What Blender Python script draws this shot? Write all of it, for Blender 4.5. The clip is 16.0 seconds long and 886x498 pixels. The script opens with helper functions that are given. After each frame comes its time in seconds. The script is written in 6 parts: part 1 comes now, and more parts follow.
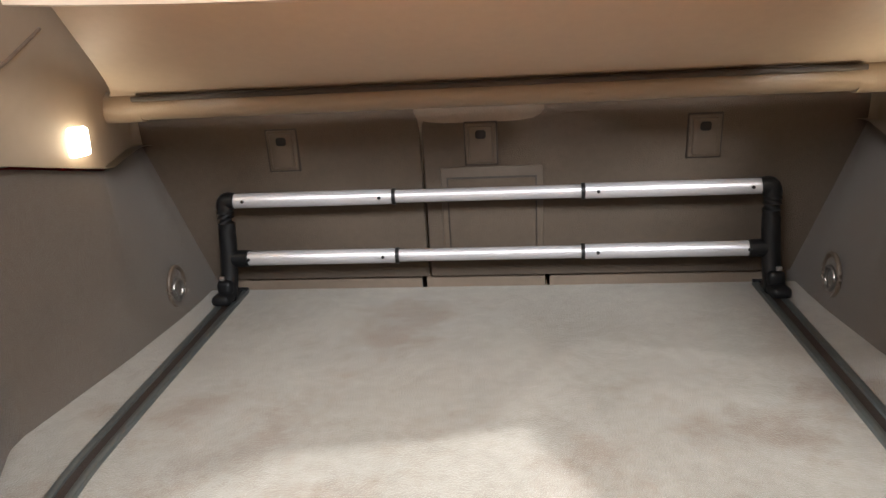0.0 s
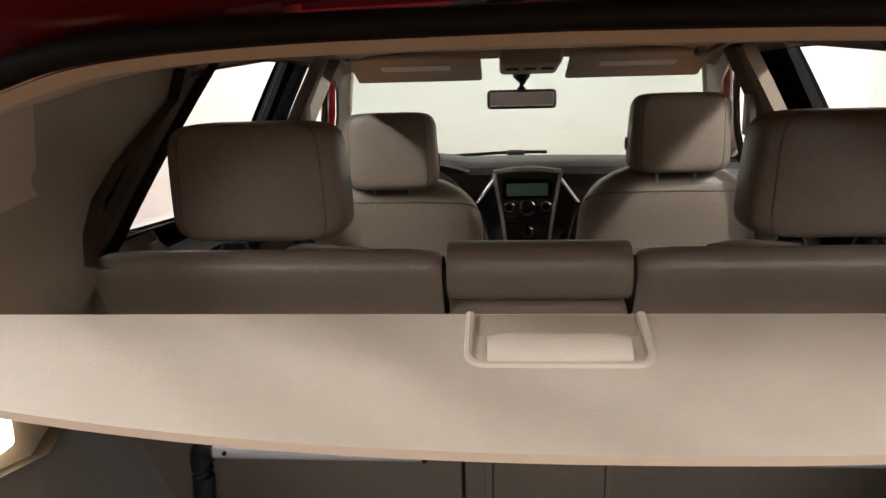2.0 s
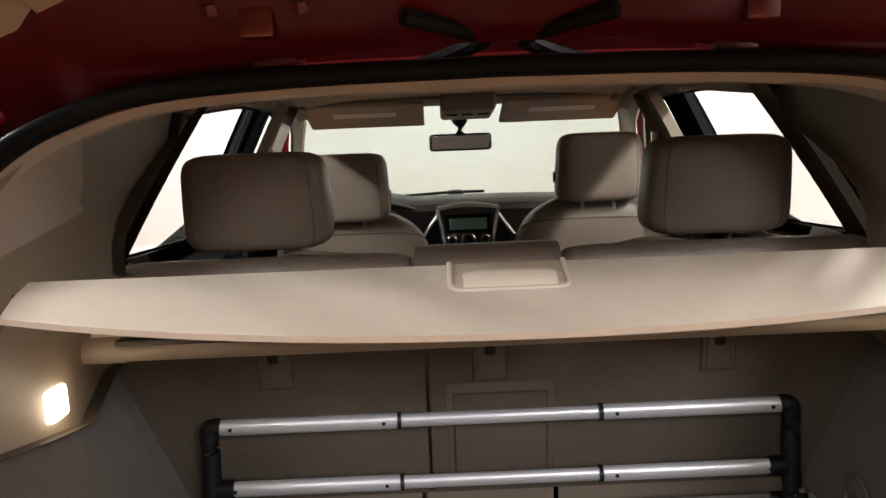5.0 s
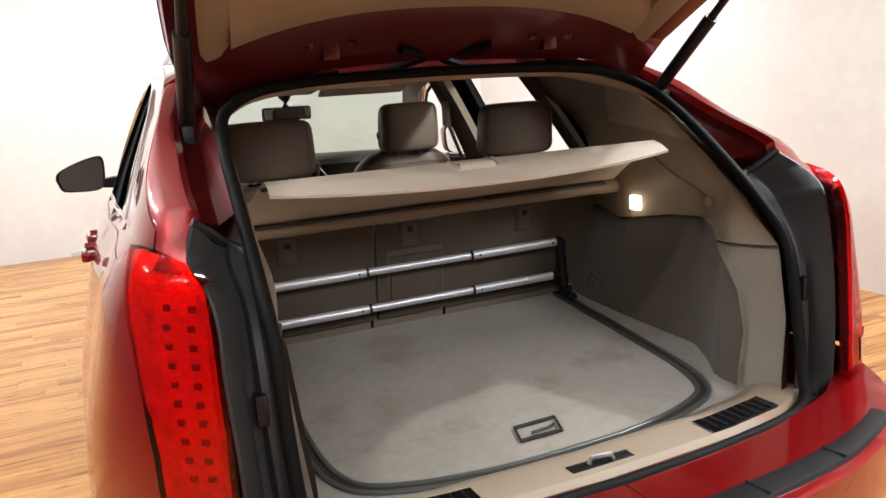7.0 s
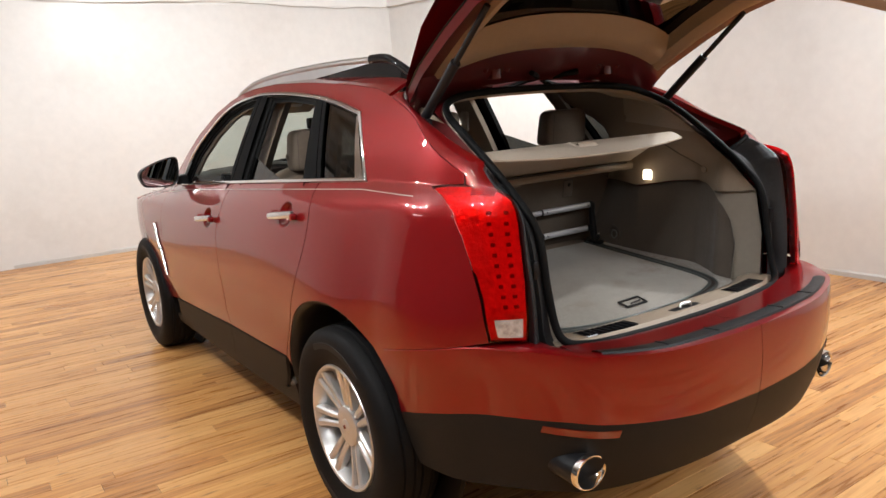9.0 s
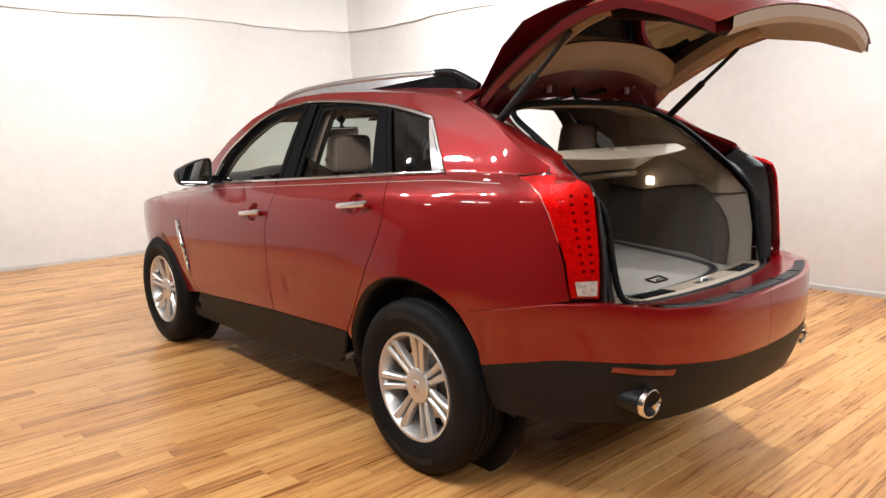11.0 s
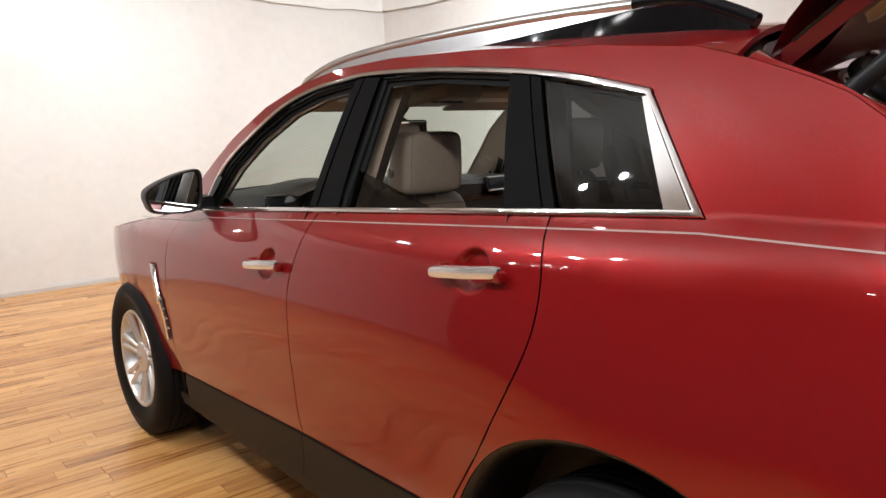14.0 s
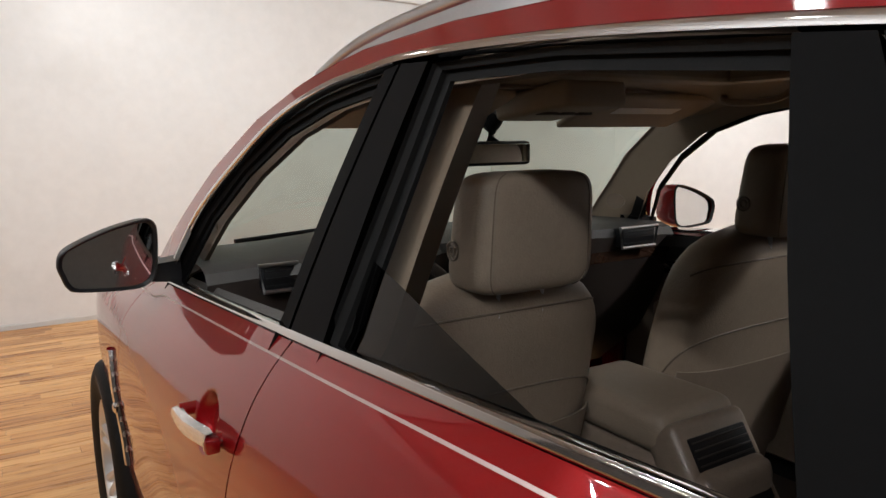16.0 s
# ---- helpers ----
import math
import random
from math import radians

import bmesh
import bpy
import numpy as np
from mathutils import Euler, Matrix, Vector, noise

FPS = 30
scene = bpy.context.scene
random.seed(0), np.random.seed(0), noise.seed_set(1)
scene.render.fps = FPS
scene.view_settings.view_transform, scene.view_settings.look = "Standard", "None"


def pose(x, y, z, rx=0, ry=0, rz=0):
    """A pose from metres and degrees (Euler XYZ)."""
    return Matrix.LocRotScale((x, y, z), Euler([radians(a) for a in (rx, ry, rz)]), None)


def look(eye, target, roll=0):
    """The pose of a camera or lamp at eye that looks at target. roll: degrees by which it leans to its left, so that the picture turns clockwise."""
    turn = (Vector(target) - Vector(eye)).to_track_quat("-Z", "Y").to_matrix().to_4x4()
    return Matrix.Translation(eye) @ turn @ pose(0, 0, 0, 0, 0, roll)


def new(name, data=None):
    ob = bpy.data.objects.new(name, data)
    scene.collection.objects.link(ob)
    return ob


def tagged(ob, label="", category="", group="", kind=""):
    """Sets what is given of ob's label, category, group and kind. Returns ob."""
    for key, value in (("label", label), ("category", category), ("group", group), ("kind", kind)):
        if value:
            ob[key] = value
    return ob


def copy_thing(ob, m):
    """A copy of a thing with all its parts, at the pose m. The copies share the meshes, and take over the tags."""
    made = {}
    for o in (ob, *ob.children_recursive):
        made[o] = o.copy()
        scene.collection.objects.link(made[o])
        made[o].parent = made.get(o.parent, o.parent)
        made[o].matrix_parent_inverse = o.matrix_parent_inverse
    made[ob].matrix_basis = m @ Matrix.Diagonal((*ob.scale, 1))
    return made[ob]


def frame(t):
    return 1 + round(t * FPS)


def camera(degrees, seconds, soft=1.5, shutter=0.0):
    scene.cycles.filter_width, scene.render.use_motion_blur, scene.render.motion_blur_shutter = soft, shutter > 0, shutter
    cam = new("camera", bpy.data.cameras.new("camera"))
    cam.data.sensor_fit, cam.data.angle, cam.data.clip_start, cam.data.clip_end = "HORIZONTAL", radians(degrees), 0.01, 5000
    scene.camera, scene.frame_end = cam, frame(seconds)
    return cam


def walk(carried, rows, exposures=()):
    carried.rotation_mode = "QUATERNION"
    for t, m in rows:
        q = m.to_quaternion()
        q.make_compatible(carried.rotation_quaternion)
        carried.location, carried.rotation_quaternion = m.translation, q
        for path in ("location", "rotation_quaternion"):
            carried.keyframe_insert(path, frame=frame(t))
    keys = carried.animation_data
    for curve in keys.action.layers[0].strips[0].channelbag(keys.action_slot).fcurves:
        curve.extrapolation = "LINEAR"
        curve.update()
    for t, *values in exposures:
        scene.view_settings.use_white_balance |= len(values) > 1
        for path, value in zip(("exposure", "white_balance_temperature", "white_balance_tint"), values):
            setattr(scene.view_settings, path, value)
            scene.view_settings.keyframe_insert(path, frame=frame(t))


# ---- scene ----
cam = camera(62.6, 16.0)
PATH = [
    (0, (0.047, -0.165, 1.254), (-0.154, 1.764, 0.764), -2.7),
    (0.5, (0.033, -0.163, 1.386), (-0.171, 1.761, 0.881), -2.4),
    (1, (0.004, -0.097, 1.487), (-0.197, 1.831, 0.996), -2.2),
    (1.5, (-0.049, 0.049, 1.514), (-0.244, 1.978, 1.023), -2.0),
    (2, (-0.062, 0.196, 1.515), (-0.219, 2.14, 1.072), -1.5),
    (2.5, (-0.027, 0.282, 1.524), (-0.17, 2.247, 1.18), -2.0),
    (3, (-0.004, 0.341, 1.516), (-0.153, 2.311, 1.203), -2.3),
    (3.2, (0.0, 0.353, 1.514), (-0.148, 2.323, 1.204), -2.1),
    (5.3, (-0.149, -0.151, 1.488), (-0.035, 1.82, 1.17), -2.4),
    (5.5, (-0.2, -0.224, 1.486), (-0.008, 1.736, 1.139), -2.5),
    (6, (-0.357, -0.412, 1.487), (-0.036, 1.523, 1.097), -2.9),
    (6.5, (-0.549, -0.606, 1.51), (0.029, 1.262, 1.091), -3.2),
    (7, (-0.733, -0.843, 1.528), (0.02, 0.959, 1.097), -3.8),
    (7.5, (-1.038, -0.983, 1.548), (-0.183, 0.773, 1.12), -3.7),
    (8, (-1.385, -1.079, 1.545), (-0.44, 0.634, 1.13), -3.6),
    (8.5, (-1.694, -1.205, 1.539), (-0.667, 0.462, 1.131), -3.6),
    (8.7, (-1.804, -1.243, 1.546), (-0.748, 0.407, 1.139), -3.6),
    (10.8, (-2.718, -1.336, 1.48), (-1.422, 0.151, 1.151), -1.4),
    (11, (-2.748, -1.294, 1.477), (-1.449, 0.189, 1.144), -1.4),
    (11.5, (-2.833, -1.099, 1.447), (-1.503, 0.356, 1.11), -1.2),
    (12, (-2.799, -0.867, 1.426), (-1.446, 0.566, 1.085), -1.3),
    (12.5, (-2.653, -0.581, 1.444), (-1.301, 0.854, 1.107), -1.2),
    (13, (-2.455, -0.256, 1.434), (-1.113, 1.188, 1.097), -1.3),
    (13.5, (-2.191, 0.042, 1.433), (-0.866, 1.503, 1.099), -1.4),
    (14, (-1.942, 0.26, 1.458), (-0.678, 1.774, 1.124), -1.5),
    (14.5, (-1.721, 0.533, 1.447), (-0.51, 2.091, 1.122), -1.2),
    (15, (-1.484, 0.821, 1.463), (-0.309, 2.408, 1.145), -1.1),
    (15.5, (-1.286, 1.021, 1.513), (-0.218, 2.683, 1.205), -0.9),
    (16, (-1.167, 1.198, 1.501), (-0.131, 2.882, 1.196), -0.7),
]
EXPOSURES = [(t, e, 6050, 8) for t, e in ((0.0, 1.52), (0.5, 1.3), (1.0, 0.7), (1.5, 0.55), (2.0, 0.62), (3.0, 0.82), (5.5, 0.54), (6.0, 0.52), (7.0, 0.3), (8.0, -0.15), (8.5, -0.15), (11.0, 0.05), (14.0, -0.05), (15.0, -0.2), (16.0, -0.48))]
walk(cam, [(t, look(eye, target, roll)) for t, eye, target, roll in PATH], EXPOSURES)

# ---- world and light ----
world = bpy.data.worlds.new("studio_world")
scene.world = world
world.use_nodes = True
world.node_tree.nodes["Background"].inputs[0].default_value = (0.9, 0.92, 1.0, 1)
world.node_tree.nodes["Background"].inputs[1].default_value = 0.02


# ---- materials ----
def material(name, colour, rough=0.5, metal=0.0, coat=0.0, noise_scale=0.0, noise_amount=0.0, bump=0.0, bump_scale=0.0, spec=0.5, random_amount=0.0, transmission=0.0, sheen=0.0):
    """A Principled surface with colour variation at two scales and fine relief."""
    m = bpy.data.materials.new(name)
    m.use_nodes = True
    nt = m.node_tree
    b = nt.nodes["Principled BSDF"]
    b.inputs["Base Color"].default_value = (*colour, 1)
    b.inputs["Roughness"].default_value = rough
    b.inputs["Metallic"].default_value = metal
    b.inputs["Coat Weight"].default_value = coat
    b.inputs["Coat Roughness"].default_value = 0.03
    b.inputs["Specular IOR Level"].default_value = spec
    b.inputs["Transmission Weight"].default_value = transmission
    b.inputs["Sheen Weight"].default_value = sheen
    tc = nt.nodes.new("ShaderNodeTexCoord")
    if noise_amount > 0:
        n1 = nt.nodes.new("ShaderNodeTexNoise")
        n1.inputs["Scale"].default_value = noise_scale
        n1.inputs["Detail"].default_value = 5
        n2 = nt.nodes.new("ShaderNodeTexNoise")
        n2.inputs["Scale"].default_value = noise_scale * 14
        n2.inputs["Detail"].default_value = 3
        nt.links.new(tc.outputs["Object"], n1.inputs["Vector"])
        nt.links.new(tc.outputs["Object"], n2.inputs["Vector"])
        add = nt.nodes.new("ShaderNodeMath")
        add.operation = "ADD"
        nt.links.new(n1.outputs["Fac"], add.inputs[0])
        nt.links.new(n2.outputs["Fac"], add.inputs[1])
        ramp = nt.nodes.new("ShaderNodeMapRange")
        ramp.inputs["From Min"].default_value = 0.6
        ramp.inputs["From Max"].default_value = 1.4
        ramp.inputs["To Min"].default_value = 1 - noise_amount
        ramp.inputs["To Max"].default_value = 1 + noise_amount
        nt.links.new(add.outputs[0], ramp.inputs["Value"])
        hsv = nt.nodes.new("ShaderNodeHueSaturation")
        hsv.inputs["Color"].default_value = (*colour, 1)
        nt.links.new(ramp.outputs[0], hsv.inputs["Value"])
        nt.links.new(hsv.outputs[0], b.inputs["Base Color"])
    if bump > 0:
        n3 = nt.nodes.new("ShaderNodeTexNoise")
        n3.inputs["Scale"].default_value = bump_scale
        n3.inputs["Detail"].default_value = 4
        nt.links.new(tc.outputs["Object"], n3.inputs["Vector"])
        bp = nt.nodes.new("ShaderNodeBump")
        bp.inputs["Strength"].default_value = bump
        bp.inputs["Distance"].default_value = 0.004
        nt.links.new(n3.outputs["Fac"], bp.inputs["Height"])
        nt.links.new(bp.outputs[0], b.inputs["Normal"])
    return m


def glass(name, tint, gloss=0.02, most=0.95):
    m = bpy.data.materials.new(name)
    m.use_nodes = True
    nt = m.node_tree
    nt.nodes.remove(nt.nodes["Principled BSDF"])
    tr = nt.nodes.new("ShaderNodeBsdfTransparent")
    tr.inputs[0].default_value = (*tint, 1)
    gl = nt.nodes.new("ShaderNodeBsdfGlossy")
    gl.inputs["Roughness"].default_value = gloss
    fr = nt.nodes.new("ShaderNodeLayerWeight")
    fr.inputs[0].default_value = 0.5
    pw = nt.nodes.new("ShaderNodeMath")
    pw.operation, pw.inputs[1].default_value = "POWER", 4.0
    mr = nt.nodes.new("ShaderNodeMapRange")
    mr.inputs["To Min"].default_value, mr.inputs["To Max"].default_value = 0.04, most
    nt.links.new(fr.outputs["Facing"], pw.inputs[0])
    nt.links.new(pw.outputs[0], mr.inputs["Value"])
    mx = nt.nodes.new("ShaderNodeMixShader")
    nt.links.new(mr.outputs[0], mx.inputs[0])
    nt.links.new(tr.outputs[0], mx.inputs[1])
    nt.links.new(gl.outputs[0], mx.inputs[2])
    nt.links.new(mx.outputs[0], nt.nodes["Material Output"].inputs[0])
    return m


def glow(name, colour, strength):
    m = bpy.data.materials.new(name)
    m.use_nodes = True
    b = m.node_tree.nodes["Principled BSDF"]
    b.inputs["Base Color"].default_value = (*colour, 1)
    b.inputs["Emission Color"].default_value = (*colour, 1)
    b.inputs["Emission Strength"].default_value = strength
    return m


RED = material("red_metallic_paint", (0.205, 0.0032, 0.0048), rough=0.33, metal=0.38, coat=1.0, noise_scale=3, noise_amount=0.03, spec=0.06)
RED.node_tree.nodes["Principled BSDF"].inputs["Coat IOR"].default_value = 1.6
# body red darkened: the shade under the open gate is in the colour
REDIN = material("shaded_red_inner_paint", (0.082, 0.0020, 0.0030), rough=0.35, metal=0.3, coat=0.4, noise_scale=5, noise_amount=0.08)
BLACK = material("black_plastic", (0.008, 0.008, 0.009), rough=0.42, spec=0.3, noise_scale=6, noise_amount=0.2, bump=0.15, bump_scale=500)
CLAD = material("dark_grey_cladding", (0.013, 0.0115, 0.0105), rough=0.5, spec=0.16, noise_scale=5, noise_amount=0.15, bump=0.2, bump_scale=600)
GLOSSBLACK = material("gloss_black_trim", (0.004, 0.004, 0.005), rough=0.05, spec=0.25, noise_scale=4, noise_amount=0.1)
RUBBER = material("black_rubber", (0.005, 0.005, 0.005), rough=0.6, spec=0.12, noise_scale=8, noise_amount=0.2, bump=0.1, bump_scale=300)
TYRE = material("tyre_rubber", (0.007, 0.0065, 0.0065), rough=0.62, spec=0.13, noise_scale=10, noise_amount=0.3, bump=0.2, bump_scale=250)
SIDEMARK = material("worn_tyre_marking", (0.013, 0.012, 0.0118), rough=0.55, spec=0.2, noise_scale=10, noise_amount=0.3)
CHROME = material("chrome", (0.80, 0.80, 0.81), rough=0.07, metal=1.0)
PILLAR = material("black_pillar_film", (0.0042, 0.0042, 0.0044), rough=0.62, spec=0.05, noise_scale=5, noise_amount=0.15)
# lighter than BLACK, for the covers beside the tail lamps
COVER = material("lighter_black_plastic", (0.028, 0.028, 0.029), rough=0.45, spec=0.3, noise_scale=6, noise_amount=0.2, bump=0.2, bump_scale=500)
LOWTRIM = material("grey_beige_lower_trim", (0.235, 0.20, 0.158), rough=0.6, noise_scale=4, noise_amount=0.06, bump=0.3, bump_scale=700)
SATIN = material("satin_silver", (0.62, 0.62, 0.63), rough=0.3, metal=1.0, noise_scale=20, noise_amount=0.06)
RIM = material("rim_silver_paint", (0.62, 0.61, 0.60), rough=0.30, metal=0.7, coat=0.3, noise_scale=10, noise_amount=0.05)
ALU = material("brushed_aluminium", (0.66, 0.65, 0.68), rough=0.40, metal=0.55, noise_scale=30, noise_amount=0.06)
LEATHER = material("beige_grey_leather", (0.27, 0.209, 0.155), rough=0.42, noise_scale=5, noise_amount=0.08, bump=0.25, bump_scale=260)
LEATHERD = material("taupe_leather", (0.215, 0.165, 0.124), rough=0.34, noise_scale=5, noise_amount=0.08, bump=0.25, bump_scale=260)
TRIM = material("beige_plastic_trim", (0.31, 0.245, 0.18), rough=0.5, noise_scale=4, noise_amount=0.05, bump=0.2, bump_scale=700)
LINER = material("beige_woven_headliner", (0.45, 0.37, 0.29), rough=0.9, noise_scale=8, noise_amount=0.08, bump=0.4, bump_scale=900, sheen=0.2)
CARPET = material("grey_beige_carpet", (0.245, 0.218, 0.18), rough=0.95, noise_scale=4, noise_amount=0.18, bump=0.6, bump_scale=420, sheen=0.3)
CARPETS = material("side_panel_carpet", (0.096, 0.075, 0.057), rough=0.95, noise_scale=6, noise_amount=0.1, bump=0.5, bump_scale=500, sheen=0.2)
SEATBACK = material("seat_back_carpet", (0.106, 0.080, 0.059), rough=0.95, noise_scale=6, noise_amount=0.1, bump=0.5, bump_scale=500)
SEAMM = material("brown_stitching", (0.15, 0.114, 0.084), rough=0.7, noise_scale=60, noise_amount=0.3)
VINYL = material("beige_vinyl", (0.46, 0.385, 0.305), rough=0.5, noise_scale=5, noise_amount=0.05, bump=0.08, bump_scale=500)
STEEL = material("dull_dark_steel", (0.20, 0.185, 0.17), rough=0.38, metal=0.7, noise_scale=30, noise_amount=0.2)
ANCHOR = material("taupe_moulded_plastic", (0.114, 0.087, 0.065), rough=0.5, noise_scale=8, noise_amount=0.08, bump=0.15, bump_scale=600)
DASH = material("dark_brown_dash", (0.035, 0.026, 0.022), rough=0.5, noise_scale=6, noise_amount=0.15, bump=0.2, bump_scale=400)
DASHTOP = material("dark_grey_dash_top", (0.06, 0.058, 0.055), rough=0.45, noise_scale=6, noise_amount=0.1, bump=0.3, bump_scale=500)
WOOD = material("dark_wood_veneer", (0.05, 0.025, 0.016), rough=0.2, coat=0.6, noise_scale=8, noise_amount=0.3)
# west and south walls, out of view: dimness put into a dark grey
DARKWALL = material("darkened_unseen_wall", (0.11, 0.107, 0.104), rough=0.8, noise_scale=1, noise_amount=0.1)
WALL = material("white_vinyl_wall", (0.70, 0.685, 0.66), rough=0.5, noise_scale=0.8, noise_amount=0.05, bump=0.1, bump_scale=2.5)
# ceiling out of view: colour darkened so the paint mirrors a dim ceiling
DIMCEIL = material("dimmed_fabric_ceiling", (0.36, 0.353, 0.34), rough=0.9, noise_scale=1.0, noise_amount=0.06)
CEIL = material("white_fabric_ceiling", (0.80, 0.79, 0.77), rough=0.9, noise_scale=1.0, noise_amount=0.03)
BASEB = material("pale_grey_skirting", (0.55, 0.53, 0.50), rough=0.6, noise_scale=4, noise_amount=0.08)
LENS = material("red_lamp_lens", (0.15, 0.004, 0.004), rough=0.08, coat=1.0, noise_scale=10, noise_amount=0.05)
LENSIN = material("red_lamp_reflector", (0.17, 0.012, 0.008), rough=0.15, metal=0.2, noise_scale=40, noise_amount=0.3)
REDLENS = glass("red_lamp_glass", (0.90, 0.014, 0.014), 0.04, 0.5)
HANDLE = material("bright_silver_handle", (0.80, 0.79, 0.78), rough=0.22, metal=0.75, noise_scale=20, noise_amount=0.03)
LEDPANEL = material("dark_red_light_strip", (0.62, 0.22, 0.16), rough=0.3, metal=0.3, noise_scale=60, noise_amount=0.35, bump=0.6, bump_scale=150)
REDBOWL = material("faceted_lamp_bowl", (0.62, 0.34, 0.30), rough=0.28, metal=0.45, noise_scale=45, noise_amount=0.35, bump=0.9, bump_scale=95)
CLEARLAMP = material("clear_lamp_lens", (0.58, 0.53, 0.51), rough=0.12, metal=0.45, coat=1.0, noise_scale=45, noise_amount=0.6, bump=0.8, bump_scale=90)
TINT = glass("privacy_glass", (0.055, 0.057, 0.054))
PALEGLASS = glass("pale_green_glass", (0.58, 0.66, 0.61))
MIRROR = material("mirror_glass", (0.85, 0.86, 0.86), rough=0.015, metal=1.0)
LAMPGLOW = glow("cargo_lamp_lens", (1.0, 0.86, 0.62), 6.0)
BULB = glow("ceiling_bulb", (1.0, 0.96, 0.90), 60.0)
LCD = glow("green_display", (0.05, 0.075, 0.055), 0.12)
YELLOW = material("yellow_plate_print", (0.85, 0.72, 0.02), rough=0.4, noise_scale=20, noise_amount=0.03)
WHITEP = material("white_plate_print", (0.85, 0.85, 0.85), rough=0.4, noise_scale=20, noise_amount=0.03)
SILVERP = material("dull_silver_strip", (0.40, 0.30, 0.28), rough=0.35, metal=0.4, noise_scale=10, noise_amount=0.05)




def stains(m, colour, scale, lo, hi, amount):
    """Blotches of another colour over a material, by two noises."""
    nt = m.node_tree
    b = nt.nodes["Principled BSDF"]
    tc = nt.nodes.new("ShaderNodeTexCoord")
    a = nt.nodes.new("ShaderNodeTexNoise")
    a.inputs["Scale"].default_value, a.inputs["Detail"].default_value, a.inputs["Roughness"].default_value = scale, 6, 0.65
    nt.links.new(tc.outputs["Object"], a.inputs["Vector"])
    r = nt.nodes.new("ShaderNodeMapRange")
    r.interpolation_type = "SMOOTHSTEP"
    r.inputs["From Min"].default_value, r.inputs["From Max"].default_value, r.inputs["To Max"].default_value = lo, hi, amount
    nt.links.new(a.outputs["Fac"], r.inputs["Value"])
    mx = nt.nodes.new("ShaderNodeMix")
    mx.data_type = "RGBA"
    old = b.inputs["Base Color"].links[0].from_socket
    nt.links.new(r.outputs[0], mx.inputs[0])
    nt.links.new(old, mx.inputs[6])
    mx.inputs[7].default_value = (*colour, 1)
    nt.links.new(mx.outputs[2], b.inputs["Base Color"])


stains(CARPET, (0.155, 0.105, 0.065), 3.2, 0.52, 0.68, 0.75)
stains(CARPET, (0.16, 0.13, 0.10), 11.0, 0.55, 0.75, 0.6)
stains(SEATBACK, (0.08, 0.06, 0.045), 7.0, 0.5, 0.75, 0.5)
stains(CARPETS, (0.078, 0.060, 0.046), 5.0, 0.5, 0.75, 0.5)
stains(REDBOWL, (0.30, 0.12, 0.10), 22.0, 0.5, 0.7, 0.7)
stains(WALL, (0.60, 0.575, 0.54), 0.9, 0.52, 0.72, 0.5)


# ---- mesh helpers ----
def part(name, bm, mat, parent, label="", smooth=True):
    """Links a bmesh as one mesh object under a thing or part."""
    me = bpy.data.meshes.new(name)
    bmesh.ops.recalc_face_normals(bm, faces=bm.faces)
    bm.to_mesh(me)
    bm.free()
    me.materials.append(mat)
    if smooth:
        me.shade_smooth()
        me.set_sharp_from_angle(angle=radians(38))
    ob = new(name, me)
    if parent is not None:
        ob.parent = parent
    if label:
        tagged(ob, label)
    return ob


def thing(name, label, category, group="", kind="", place=(0, 0, 0)):
    ob = new(name)
    ob.location = place
    ob.empty_display_size = 0.1
    return tagged(ob, label, category, group, kind)


def solo(name, bm, mat, label, category, group="", kind="", smooth=True):
    return tagged(part(name, bm, mat, None, "", smooth), label, category, group, kind)


def box(bm, lo, hi, bevel=0.0, segments=2, turn=None):
    """Adds a bevelled box between two corners."""
    r = bmesh.ops.create_cube(bm, size=1.0)
    vs = r["verts"]
    c = [(a + b) / 2 for a, b in zip(lo, hi)]
    d = [abs(b - a) for a, b in zip(lo, hi)]
    for v in vs:
        v.co = Vector((v.co.x * d[0] + c[0], v.co.y * d[1] + c[1], v.co.z * d[2] + c[2]))
    if bevel > 0:
        es = {e for v in vs for e in v.link_edges}
        out = bmesh.ops.bevel(bm, geom=list(es), offset=bevel, segments=segments, affect="EDGES", profile=0.5)
        vs = list({v for f in out["faces"] for v in f.verts} | {v for v in vs if v.is_valid})
    if turn is not None:
        bmesh.ops.transform(bm, matrix=turn, verts=vs)
    return vs


def boxm(lo, hi, bevel=0.0, segments=2, turn=None):
    bm = bmesh.new()
    box(bm, lo, hi, bevel, segments, turn)
    return bm


def tube(bm, pts, radius, sides=10, closed=False, caps=True, flat=1.0):
    """A round bar along points. radius: one number or one for each point."""
    pts = [Vector(p) for p in pts]
    n = len(pts)
    rings = []
    up = Vector((0, 0, 1))
    for i, p in enumerate(pts):
        a = pts[(i - 1) % n] if closed or i > 0 else p
        b = pts[(i + 1) % n] if closed or i < n - 1 else p
        d = (b - a).normalized()
        side = d.cross(up)
        if side.length < 1e-4:
            side = d.cross(Vector((1, 0, 0)))
        side.normalize()
        top = side.cross(d).normalized()
        r = radius[i] if isinstance(radius, (list, tuple)) else radius
        rings.append([bm.verts.new(p + r * (math.cos(2 * math.pi * k / sides) * side + flat * math.sin(2 * math.pi * k / sides) * top)) for k in range(sides)])
    last = n if closed else n - 1
    for i in range(last):
        a, b = rings[i], rings[(i + 1) % n]
        for k in range(sides):
            bm.faces.new((a[k], a[(k + 1) % sides], b[(k + 1) % sides], b[k]))
    if caps and not closed:
        bm.faces.new(rings[0])
        bm.faces.new(rings[-1])


